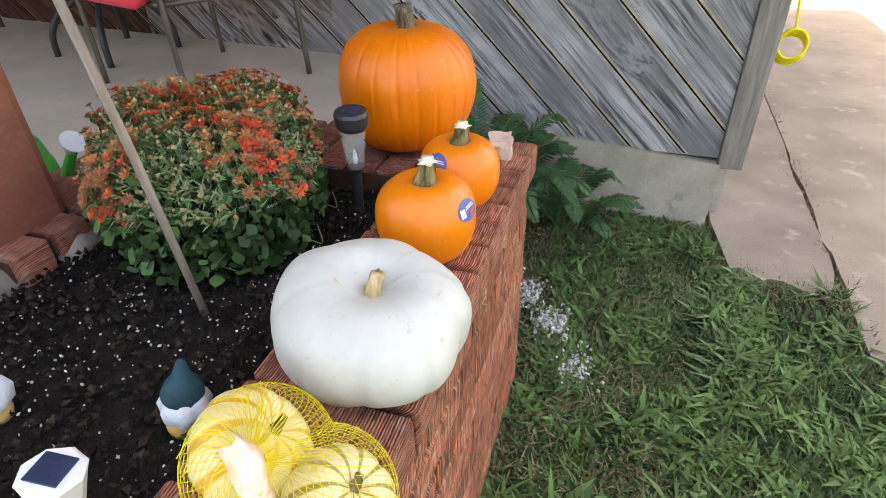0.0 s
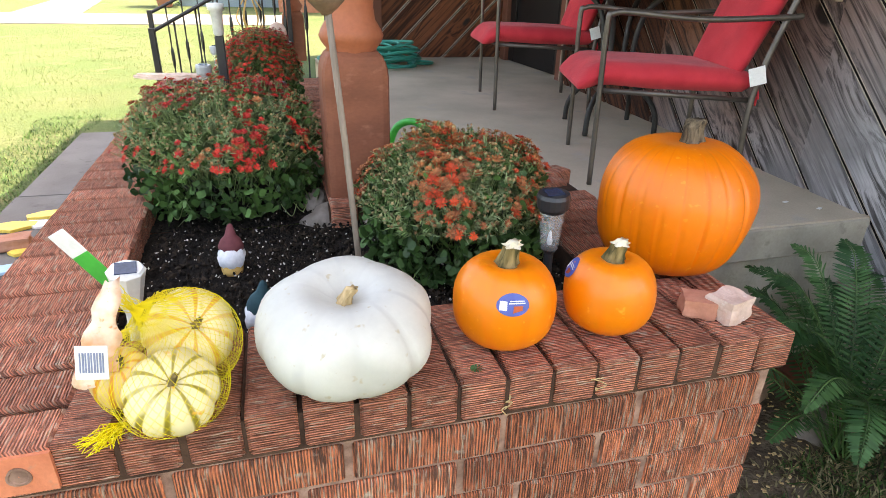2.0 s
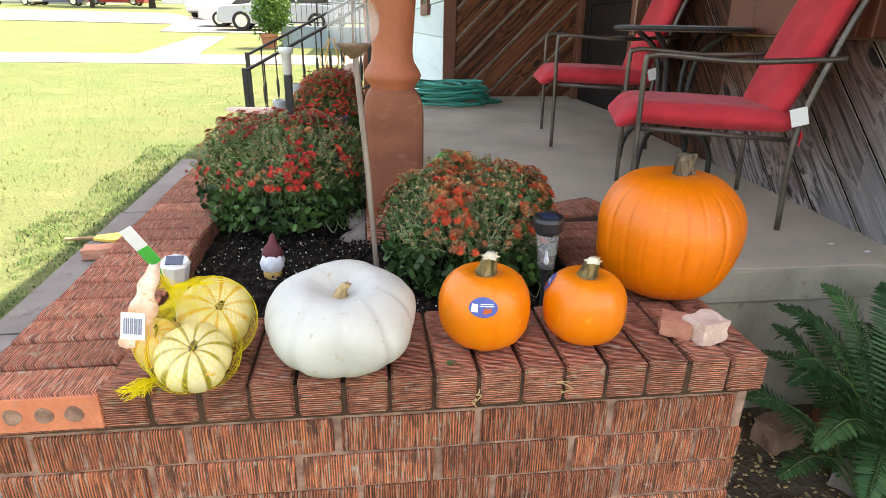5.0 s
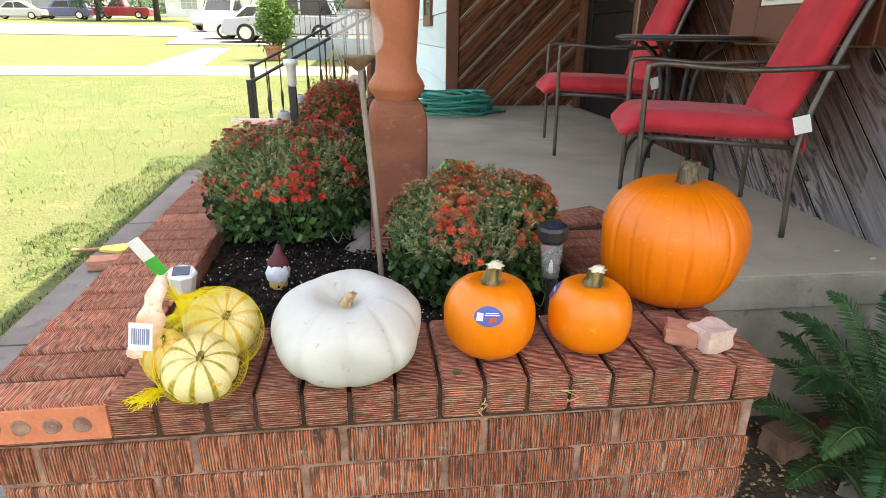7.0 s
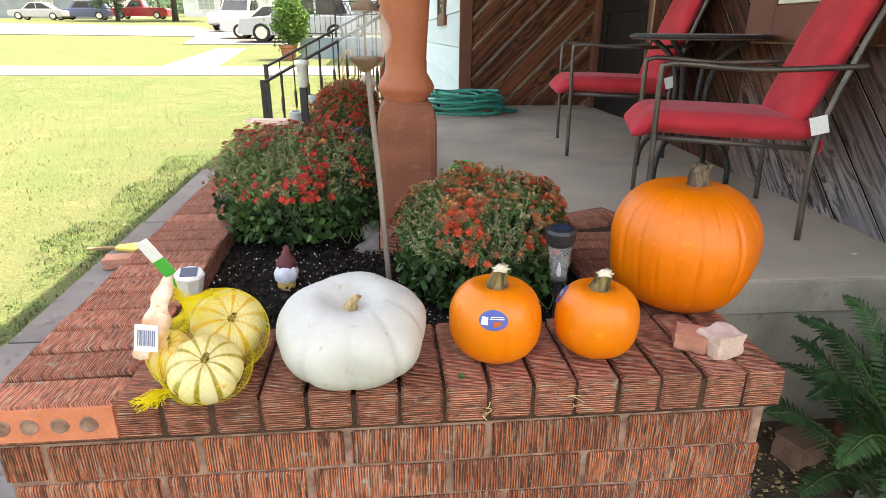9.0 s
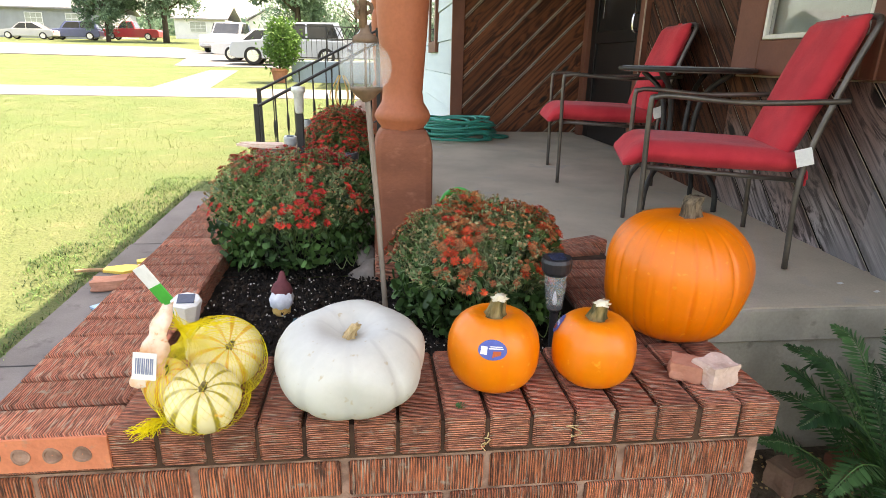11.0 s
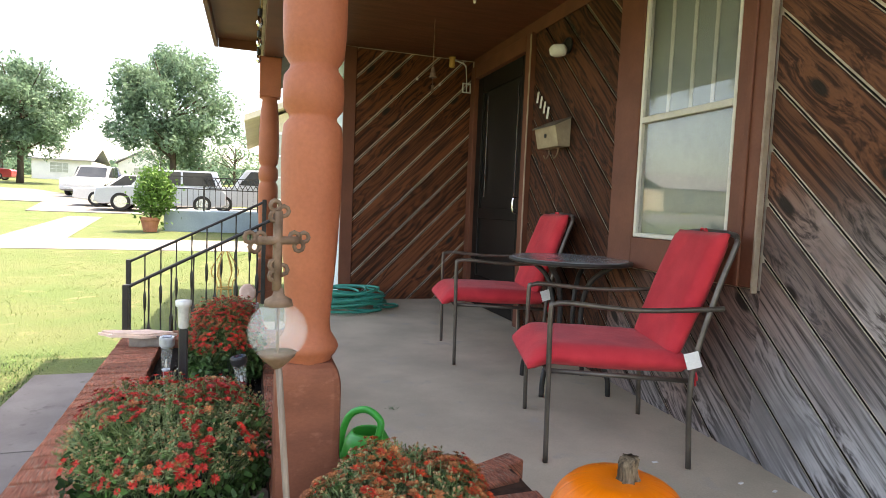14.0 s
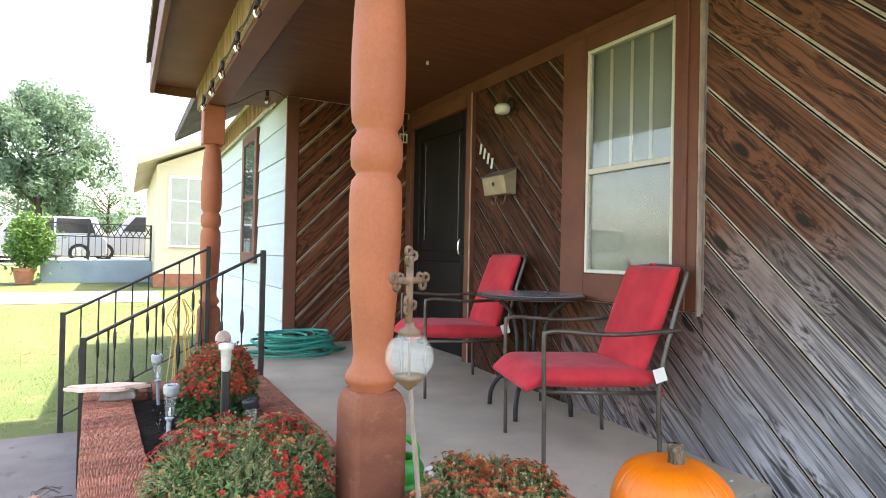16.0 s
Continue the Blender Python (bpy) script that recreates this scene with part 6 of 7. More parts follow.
o = thing("blue_scrap", "crumpled pale blue plastic scrap on the walk", "litter", pose(-0.91, 2.00, ground_z(-0.91, 2.0) + 0.020, 0, 0, 30))
Geo().prism([(-0.06, -0.03), (0.04, -0.05), (0.09, 0.02), (0.0, 0.05), (-0.08, 0.03)], 2, 0, 0.012).out("scrap", surface("blue_scrap_plastic", (0.30, 0.45, 0.58), (0.24, 0.38, 0.5), 20, 90, 0.5, 0.4), o)
rubble("reddish broken brick lying beside the walk", surface("walk_brick", (0.42, 0.22, 0.16), (0.33, 0.16, 0.11), 14, 90, 0.9, 0.5), (0.22, 0.10, 0.055), pose(-0.97, 2.24, ground_z(-0.97, 2.24) + 0.018, 0, 0, 10), 6, "brick_piece")
for x, y, turn, mat_, size, lab in ((-0.92, 2.63, 20, YELLOW, 0.8, "yellow petal-shaped board lying on the walk"), (-0.905, 2.505, -25, PAPER, 0.75, "white and lilac petal-shaped board on the walk"), (-0.86, 2.22, 50, YELLOW, 0.9, "bright yellow petal-shaped board by the planter foot")):
    Geo().prism([(-0.10 * size, -0.03 * size), (0.02 * size, -0.07 * size), (0.11 * size, -0.02 * size), (0.11 * size, 0.035 * size), (0.0, 0.06 * size), (-0.10 * size, 0.03 * size)], 2, 0, 0.014).out("petal", mat_, thing("petal_board", lab, "garden ornament", pose(x, y, ground_z(x, y) + 0.019, 0, 0, turn)))
SHARD = surface("walk_shard", (0.46, 0.29, 0.22), (0.30, 0.17, 0.12), 24, 90, 0.9, 0.6)
rd = random.Random(61)
pile = thing("debris_pile", "pale reddish shards and dry twigs heaped by the planter foot", "debris", pose(-0.56, 3.0, ground_z(-0.56, 3.0) + 0.018))
for i in range(9):
    a, r = rd.uniform(0, 6.28), rd.uniform(0.0, 0.07)
    g = Geo()
    w, l = rd.uniform(0.03, 0.055), rd.uniform(0.04, 0.08)
    n = rd.randint(5, 7)
    g.prism([(w * math.cos(q * 6.283 / n) * rd.uniform(0.7, 1.1), l * math.sin(q * 6.283 / n) * rd.uniform(0.7, 1.1)) for q in range(n)], 2, 0, 0.009)
    g.out("shard", SHARD, pile, m=pose(r * math.cos(a), r * math.sin(a), 0.012 + 0.006 * i * (1 - r / 0.1), rd.uniform(-22, 22), rd.uniform(-22, 22), rd.uniform(0, 360)))
for i in range(16):
    a, z = rd.uniform(0, 6.28), rd.uniform(0.02, 0.07)
    d = Vector((math.cos(a), math.sin(a), 0))
    Geo().tube(bend([d * 0.02 + Vector((0, 0, z)), d * 0.09 + Vector((0, 0, z + rd.uniform(0, 0.05))), d * rd.uniform(0.13, 0.19) + Vector((0.02, 0.02, rd.uniform(0.004, 0.08)))], 4), 0.0018, 4).out("twig", BARK, pile)


# ---------------------------------------------------------------- rails by the steps
def rail(a, b, foot_a, foot_b, label, count):
    r = thing("hand_rail", label, "railing", group="step rails")
    A, B = Vector(a), Vector(b)
    Geo().tube([A, B], 0.0105, 8).out("top_bar", BLACK_METAL, r)
    la, lb = Vector((a[0], a[1], foot_a + 0.14)), Vector((b[0], b[1], foot_b + 0.12))
    Geo().tube([la, lb], 0.008, 6).out("bottom_bar", BLACK_METAL, r)
    for p, f in ((A, foot_a), (B, foot_b)):
        Geo().box(p.x - 0.017, p.x + 0.017, p.y - 0.017, p.y + 0.017, f, p.z + 0.02, 0.003).out("post", BLACK_METAL, r)
    for i in range(count):
        t = (i + 1) / (count + 1)
        hi, lo = A.lerp(B, t), la.lerp(lb, t)
        g = Geo()
        turns = 29
        for k in range(turns):
            z, w, q = lo.z + (hi.z - lo.z) * k / (turns - 1), 0.006 + (0.006 if abs(k - turns // 2) < 3 else 0), radians(13 * k)
            g.v += [(hi.x + w * math.cos(q + j * math.pi / 2), hi.y + w * math.sin(q + j * math.pi / 2), z) for j in range(4)]
        g.f = [(k * 4 + j, k * 4 + (j + 1) % 4, k * 4 + 4 + (j + 1) % 4, k * 4 + 4 + j) for k in range(turns - 1) for j in range(4)]
        g.out("baluster", BLACK_METAL, r)
    return r


rail((-0.35, 3.24, 0.812), (0.665, 3.24, 1.345), -0.07, floor_z(3.2), "black iron hand rail with twisted balusters by the planter", 7)
rail((-0.535, 4.33, 0.86), (0.47, 4.48, 1.37), -0.03, floor_z(4.4), "black iron hand rail with twisted balusters on the steps' far side", 8)
o = thing("wire_obelisk", "gold wire obelisk plant support behind the flowers", "plant support", pose(0.20, 3.62, 0.155))
for i in range(6):
    a = i * 1.047
    Geo().tube(bend([(0.11 * math.cos(a), 0.11 * math.sin(a), 0.0), (0.07 * math.cos(a), 0.07 * math.sin(a), 0.4), (0.05 * math.cos(a), 0.05 * math.sin(a), 0.62), (0.09 * math.cos(a), 0.09 * math.sin(a), 0.72), (0.02 * math.cos(a), 0.02 * math.sin(a), 0.86)], 4), 0.004, 5).out("wire", OCHRE, o)
Geo().tube([(0.055 * math.cos(a), 0.055 * math.sin(a), 0.60) for a in np.linspace(0, 6.28, 21)[:-1]], 0.004, 5, None, True).out("hoop", OCHRE, o)

# hose
o = thing("garden_hose", "coiled teal garden hose lying on the porch floor", "hose", pose(1.12, 4.22, floor_z(4.22)))
rh = random.Random(2)
pts = []
for i in range(15):
    cx, cy, ra, rbb = rh.gauss(0, 0.06), rh.gauss(0, 0.03), rh.uniform(0.20, 0.36), rh.uniform(0.13, 0.24)
    for k in range(10):
        a = 2 * math.pi * k / 10 + i * 0.3
        pts.append((cx + ra * math.cos(a), cy + rbb * math.sin(a), 0.012 + 0.0115 * i + rh.uniform(0, 0.010) + 0.012 * math.sin(a * 2 + i)))
Geo().tube(bend(pts, 3), 0.0105, 7).out("hose_coil", HOSE, o, smooth=True)
Geo().tube(bend([(0.25, -0.1, 0.03), (0.42, -0.02, 0.013), (0.50, 0.08, 0.013), (0.40, 0.17, 0.013), (0.1, 0.2, 0.03)], 6), 0.0105, 7).out("hose_end", HOSE, o, smooth=True)
# watering can
o = thing("watering_can", "bright green plastic watering can on the porch floor", "watering can", pose(0.765, 1.20, floor_z(1.2), 0, 0, -150))
Geo().lathe([(0.075, 0.0), (0.088, 0.008), (0.094, 0.06), (0.094, 0.10), (0.090, 0.104), (0.094, 0.108), (0.090, 0.15), (0.082, 0.156), (0.085, 0.162), (0.076, 0.20), (0.058, 0.228), (0.050, 0.232), (0.046, 0.226), (0.060, 0.20), (0.070, 0.15), (0.001, 0.10)], 32).out("can_body", GREEN_PLASTIC, o, smooth=True)
Geo().tube(bend([(0.0, 0.055, 0.222), (-0.01, 0.05, 0.275), (0.0, -0.01, 0.30), (0.03, -0.06, 0.275), (0.045, -0.085, 0.19), (0.04, -0.088, 0.10)], 5), 0.0125, 10).out("handle", GREEN_PLASTIC, o, smooth=True)
Geo().tube(bend([(0.05, 0.07, 0.06), (0.09, 0.12, 0.10), (0.12, 0.17, 0.18), (0.135, 0.20, 0.23)], 5), [0.018 - 0.0005 * i for i in range(16)], 10).out("spout", GREEN_PLASTIC, o, smooth=True)
Geo().lathe([(0.011, -0.02), (0.026, 0.012), (0.028, 0.016), (0.001, 0.020)], 16).out("rose", WHITE_PLASTIC, o, "pale sprinkler rose", m=pose(0.138, 0.205, 0.243, -35, 30, 0))
g = Geo()
for i in range(26):
    a, r0 = rh.uniform(0, 6.28), rh.uniform(0.0, 0.03)
    q = Vector((r0 * math.cos(a) * 1.4, r0 * math.sin(a), rh.uniform(0.002, 0.014)))
    g.put([q, q + Vector((0.010, 0.003, 0.004)), q + Vector((0.006, 0.010, 0.001))], [(0, 1, 2)])
tagged(g.out("leaf_sprig", FROND, m=pose(1.02, 1.93, floor_z(1.93))), "small green sprig dropped on the porch floor", "leaf")
for x, y in ((2.17, 0.98), (2.25, 0.9), (1.95, 1.2)):
    tagged(Geo().box(-0.012, 0.012, -0.006, 0.006, 0, 0.003, 0.001).out("paper_scrap", PAPER, m=pose(x, y, floor_z(y), 0, 0, x * 90)), "tiny white scrap on the porch floor", "litter")

# ---------------------------------------------------------------- fixtures on the house
o = thing("mailbox", "tan metal mailbox with a slanted lid on the board wall", "mailbox", pose(WALL_X - 0.024, 2.86, 1.82))
Geo().prism([(0, 0), (-0.085, 0), (-0.115, 0.135), (0, 0.19)], 1, -0.145, 0.145).out("box", MAIL, o)
Geo().prism([(0.0, 0.195), (-0.125, 0.138), (-0.128, 0.128), (-0.125, 0.128), (0.0, 0.186)], 1, -0.155, 0.155).out("lid", surface("mailbox_lid", (0.20, 0.16, 0.125), (0.15, 0.12, 0.095), 9, 70, 0.5, 0.2, metal=0.3), o, "dark brown lid")
Geo().lathe([(0.014, 0), (0.014, 0.006), (0.001, 0.008)], 10).out("latch", BLACK_METAL, o, m=pose(-0.105, 0.0, 0.075, 0, -90, 0))
for s in (-0.07, 0.05):
    Geo().tube(bend([(-0.04, s, 0.0), (-0.05, s, -0.05), (-0.07, s, -0.075), (-0.085, s, -0.05)], 4), 0.005, 6).out("paper_hook", RUST, o)
for i in range(4):
    tagged(Geo().box(-0.004, 0.0, -0.014, 0.014, -0.042, 0.042, 0.002).out("number_bar", PAPER, m=pose(WALL_X - 0.026, 3.20 - i * 0.055, 2.22 - i * 0.045, 12)), "pale bar fixed on the board wall", "sign")
o = thing("wall_lamp", "white glass porch lamp on a dark bracket", "lamp", pose(WALL_X - 0.026, 2.80, 2.47))
Geo().lathe([(0.055, 0), (0.055, 0.012), (0.02, 0.03), (0.012, 0.05)], 20).out("bracket", BLACK_METAL, o, m=pose(0, 0, 0.02, 0, -90, 0))
Geo().lathe([(0.03, -0.045), (0.052, -0.035), (0.060, 0.0), (0.045, 0.022), (0.001, 0.026)], 24).out("shade", WHITE_PLASTIC, o, "white ribbed glass shade", smooth=True, m=pose(-0.075, 0, -0.01))
o = thing("camera_mount", "white security camera on an arm with a small frame", "camera", pose(2.12, 4.50, 2.62))
Geo().tube([(0.0, 0.0, 0.14), (0.10, 0.0, 0.12), (0.14, 0.03, 0.10), (0.145, 0.06, 0.10)], 0.007, 6).out("bracket_arm", WHITE_PLASTIC, o)
Geo().lathe([(0.024, 0.0), (0.028, 0.02), (0.026, 0.07), (0.034, 0.09), (0.001, 0.095)], 14).out("camera_body", OCHRE, o, "cream camera housing", m=pose(-0.01, 0, 0.07))
Geo().tube([(0.14, 0.03, 0.10), (0.142, 0.0, -0.06)], 0.005, 6).out("wire", WHITE_PLASTIC, o)
Geo().box(0.10, 0.185, -0.006, 0.006, -0.15, -0.14).box(0.10, 0.185, -0.006, 0.006, -0.07, -0.06).box(0.10, 0.11, -0.006, 0.006, -0.14, -0.07).box(0.175, 0.185, -0.006, 0.006, -0.14, -0.07).box(0.14, 0.146, -0.006, 0.006, -0.14, -0.07).out("small_frame", WHITE_PLASTIC, o)
o = thing("wind_chime", "small bell hanging on a cord from the porch ceiling", "wind chime", pose(1.66, 3.6, 2.35))
Geo().tube([(0, 0, 0.08), (0.0, 0, 0.45)], 0.003, 5).out("cord", RUST, o)
Geo().lathe([(0.004, 0.10), (0.012, 0.09), (0.024, 0.03), (0.032, 0.02), (0.030, 0.018), (0.001, 0.03)], 16).out("bell", RUST, o, smooth=True)
Geo().tube([(0, 0, 0.03), (0, 0, -0.04)], 0.002, 5).box(-0.010, 0.010, -0.002, 0.002, -0.09, -0.04).out("clapper", RUST, o)
lights = thing("string_lights", "string of clear bulbs hung along the porch beam", "string lights")
by = [1.0, 1.62, 2.232, 2.806, 3.411, 3.925, 4.45]
cord = []
for i, y in enumerate(by):
    cord += [(0.40, y, 2.645), (0.40, y + 0.3, 2.615)] if i < len(by) - 1 else [(0.40, y, 2.645)]
Geo().tube(bend(cord + [(0.6, 4.5, 2.60), (0.9, 4.4, 2.76), (1.12, 4.45, 2.72)], 4), 0.004, 5).out("cord", SOLAR_BLACK, lights)
for x, y, z in [(0.40, y, 2.64) for y in by] + [(0.905, 4.40, 2.76)]:
    s = Geo().lathe([(0.012, 0.0), (0.015, -0.01), (0.015, -0.045), (0.012, -0.05)], 12).out("socket", SOLAR_BLACK, lights, m=pose(x, y, z))
    Geo().lathe([(0.010, -0.05), (0.014, -0.06), (0.022, -0.085), (0.022, -0.10), (0.012, -0.118), (0.001, -0.122)], 14).out("bulb", BULB, s, "clear glass bulb", smooth=True)
for x, y, z in ((1.75, 3.0, 2.74), (1.8, FAR_Y - 0.05, 2.55), (2.02, FAR_Y - 0.05, 2.52)):
    tagged(Geo().lathe([(0.003, 0), (0.010, 0.006), (0.010, 0.024), (0.003, 0.03)], 8).out("hook", WHITE_PLASTIC, m=pose(x, y, z)), "small white hook on the porch woodwork", "hook")
o = thing("flood_lamp", "small dark lamp fixed under the roof edge", "lamp", pose(WALL_X - 0.03, 1.02, 2.80))
Geo().lathe([(0.02, 0.06), (0.03, 0.04), (0.045, -0.03), (0.040, -0.04), (0.001, -0.03)], 14).out("lamp_head", BLACK_METAL, o, m=pose(-0.06, 0, 0, 0, 30, 0))
Geo().box(-0.04, 0.005, -0.04, 0.04, 0.03, 0.10, 0.004).out("base", BLACK_METAL, o)
# yellow cord hung on the corner board
o = thing("coiled_cord", "bright yellow coiled cord hanging at the house corner", "cord", pose(WALL_X + 0.04, -0.735, 0.53))
for i in range(6):
    Geo().tube([(0.008 * i - 0.02, 0.050 * math.cos(a) * (1 + 0.1 * i % 3 * 0.3) - 0.02, 0.055 * math.sin(a) - 0.006 * i) for a in np.linspace(0, 6.28, 17)[:-1]], 0.006, 6, None, True).out("loop", NET, o, smooth=True)
Geo().tube([(0, -0.02, 0.05), (0, 0.0, 0.18)], 0.005, 6).out("tie_end", NET, o)


# ---------------------------------------------------------------- neighbours, trees, cars
def tree(x, y, h, crown, seed, label, leaf=0.30, count=5200, low=0.25):
    r = random.Random(seed)
    z = land(y)
    t = thing("tree", label, "tree", pose(x, y, z - 0.1), "yard trees")
    g = Geo()
    g.tube([(0, 0, 0), (0.05, 0, h * 0.15), (0, 0.05, h * 0.35), (0.1, 0, h * 0.7)], [h * 0.028, h * 0.022, h * 0.018, h * 0.007], 9)
    tips = []
    for i in range(16):
        a, k = r.uniform(0, 6.28), r.uniform(0.25, 0.6)
        e = Vector((crown * r.uniform(0.45, 0.85) * math.cos(a), crown * r.uniform(0.45, 0.85) * math.sin(a), h * min(0.92, k + r.uniform(0.08, 0.35))))
        g.tube(bend([(0.02, 0.02, h * k), e * 0.5 + Vector((0, 0, h * k * 0.5)), e], 4), [h * 0.009 * (1 - 0.09 * q) for q in range(9)], 5)
        tips.append(e)
    g.out("trunk", BARK, t, smooth=True)
    v, f = [], []
    clumps = []
    for i in range(130):
        d = sphere_dir(r)
        q = r.uniform(0.45, 0.98)
        c = Vector((d.x * crown * q, d.y * crown * q, h * (low + (1 - low) * 0.5) + d.z * h * (1 - low) * 0.5 * q))
        if d.z > 0:
            c.x *= 1 - 0.25 * d.z
            c.y *= 1 - 0.25 * d.z
        clumps.append((c, crown * r.uniform(0.13, 0.26)))
    for _ in range(count):
        c, s = r.choice(clumps)
        p = c + sphere_dir(r) * s * r.random() ** 0.4
        a, b = sphere_dir(r) * leaf * r.uniform(0.5, 1), sphere_dir(r) * leaf * r.uniform(0.25, 0.5)
        n = len(v)
        v += [p - a * 0.5, p + b * 0.5, p + a * 0.5, p - b * 0.5]
        f.append((n, n + 1, n + 2, n + 3))
    make("crown", v, f, TREE_LEAF, t, "uneven green leafy crown", kind="stuff")
    return t


tree(-4.85, 42, 10.0, 4.3, 1, "broad green shade tree beyond the parked cars", 0.40, 24000, 0.20)
tree(-19.4, 60, 11.2, 5.4, 2, "tall green shade tree by the street", 0.50, 22000, 0.22)
tree(-23.8, 58, 7.6, 3.0, 3, "smaller dense dark green tree by the street", 0.40, 12000, 0.12)
tree(-11.5, 85, 7.5, 4.0, 4, "distant low tree beyond the street", 0.5, 1800, 0.15)
tree(-6.0, 75, 6.0, 4.0, 5, "distant bushy tree behind the cars", 0.5, 1800, 0.1)
tree(-1.5, 60, 6.5, 3.5, 6, "distant bushy tree behind the yard", 0.45, 1800, 0.1)
tree(-33, 95, 9, 6, 7, "distant tree behind the street houses", 0.6, 1500, 0.1)
g = Geo()
rt = random.Random(77)
for i in range(5200):
    x = rt.uniform(-110, 40)
    p = Vector((x, rt.uniform(108, 122), 4.0 + rt.uniform(0, 3.2) + 1.6 * noise.noise((x * 0.08, 1, 1)) * rt.random()))
    a, b = sphere_dir(rt) * 0.9, sphere_dir(rt) * 0.5
    g.put([p - a, p + b, p + a, p - b], [(0, 1, 2, 3)])
tagged(g.out("far_woods", TREE_LEAF), "distant line of green trees", "trees", kind="stuff")


def car(name, x, y, turn, length, width, height, mat_, label, kind="sedan"):
    c = thing(name, label, "car" if kind != "pickup" else "truck", pose(x, y, land(y) + 0.02, 0, 0, turn), "parked cars")
    L, H = length / 2, height
    body = [(-L, 0.35), (-L, 0.62), (-L * 0.96, H * 0.52), (-L * 0.45, H * 0.58), (L * 0.45, H * 0.60), (L * 0.93, H * 0.58), (L, H * 0.50), (L, 0.34), (L * 0.9, 0.26), (-L * 0.9, 0.26)]
    cab = {"sedan": [(-L * 0.50, H * 0.57), (-L * 0.20, H * 0.97), (L * 0.30, H), (L * 0.72, H * 0.60)], "suv": [(-L * 0.48, H * 0.57), (-L * 0.25, H * 0.97), (L * 0.85, H), (L * 0.95, H * 0.60)], "pickup": [(-L * 0.42, H * 0.57), (-L * 0.22, H * 0.97), (L * 0.12, H), (L * 0.20, H * 0.60)]}[kind]
    bm = bmesh.new()
    for outline, half, taper in ((body, width / 2, 1.0), (cab, width / 2 * 0.92, 0.86)):
        rows = []
        for s in (-1, 1):
            rows.append([bm.verts.new((px, s * half * (taper if pz > H * 0.8 else 1), pz)) for px, pz in outline])
        bm.faces.new(rows[0])
        bm.faces.new(rows[1][::-1])
        for i in range(len(outline)):
            j = (i + 1) % len(outline)
            bm.faces.new((rows[0][j], rows[0][i], rows[1][i], rows[1][j]))
    bmesh.ops.recalc_face_normals(bm, faces=bm.faces[:])
    bmesh.ops.bevel(bm, geom=bm.edges[:], offset=0.05, segments=2, profile=0.6, affect="EDGES")
    bm.verts.index_update()
    Geo().put([v.co for v in bm.verts], [[v.index for v in f.verts] for f in bm.faces]).out("body", mat_, c, smooth=False)
    bm.free()
    for s in (-1, 1):
        y0 = s * (width / 2 * 0.93)
        k = cab
        cxm = sum(q[0] for q in k) / 4
        win = [(cxm + (px - cxm) * 0.84, H * 0.62 + (pz - H * 0.57) * 0.78) for px, pz in k]
        mid = (win[1][0] + win[2][0]) / 2
        for a, b in ((0, mid - 0.04), (mid + 0.04, 0)):
            part_ = clip(win, 1, 0, b) if a == 0 else clip(win, -1, 0, -a)
            Geo().prism(part_, 1, y0 - 0.012, y0 + 0.012).out("side_window", CAR_GLASS, c)
    for (xa, za), (xb, zb), nm in ((cab[0], cab[1], "windscreen"), (cab[3], cab[2], "rear_window")):
        d = 0.02 if nm == "rear_window" else -0.02
        w0, w1 = width / 2 * 0.80, width / 2 * 0.72
        A, B = Vector((xa, 0, za)).lerp(Vector((xb, 0, zb)), 0.12), Vector((xa, 0, za)).lerp(Vector((xb, 0, zb)), 0.90)
        v = [(A.x + d, -w0, A.z + 0.01), (A.x + d, w0, A.z + 0.01), (B.x + d, w1, B.z + 0.01), (B.x + d, -w1, B.z + 0.01)]
        v += [(p[0] - d * 2, p[1], p[2] - 0.03) for p in v]
        make(nm, v, [(0, 1, 2, 3), (7, 6, 5, 4), (0, 4, 5, 1), (1, 5, 6, 2), (2, 6, 7, 3), (3, 7, 4, 0)], CAR_GLASS, c)
    for px in (-L * 0.62, L * 0.62):
        for s in (-1, 1):
            R = 0.36 if kind != "sedan" else 0.32
            w = Geo().lathe([(R * 0.66, -0.11), (R * 0.97, -0.10), (R, -0.06), (R, 0.06), (R * 0.97, 0.10), (R * 0.66, 0.11)], 24).out("tyre", TYRE, c, m=pose(px, s * (width / 2 - 0.08), R, 90))
            Geo().lathe([(R * 0.66, -0.115), (R * 0.60, -0.08), (R * 0.2, -0.09), (0.01, -0.10), (0.01, 0.10), (R * 0.2, 0.09), (R * 0.60, 0.08), (R * 0.66, 0.115)], 20).out("rim", CHROME, w)
    for s in (-1, 1):
        Geo().box(-L - 0.01, -L + 0.10, s * width * 0.36 - 0.14, s * width * 0.36 + 0.14, 0.60, 0.74, 0.02).out("headlight", WHITE_PLASTIC, c)
        Geo().box(L - 0.08, L + 0.01, s * width * 0.40 - 0.10, s * width * 0.40 + 0.10, 0.62, 0.80, 0.02).out("tail_light", PAINT_RED, c)
    Geo().box(-L - 0.03, -L + 0.08, -width * 0.46, width * 0.46, 0.34, 0.48, 0.02).out("bumper", SOLAR_GREY, c)
    return c


car("suv", -3.2, 26.0, 4, 4.8, 1.9, 1.75, PAINT_SILVER, "silver suv parked on the neighbour's pad", "suv")
car("sedan", -4.7, 28.6, 4, 4.6, 1.8, 1.45, PAINT_WHITE, "pale sedan parked beside the silver suv")
car("van", 0.6, 27.2, 3, 4.9, 1.95, 1.95, PAINT_SILVER, "grey family van parked behind the iron railing", "suv")
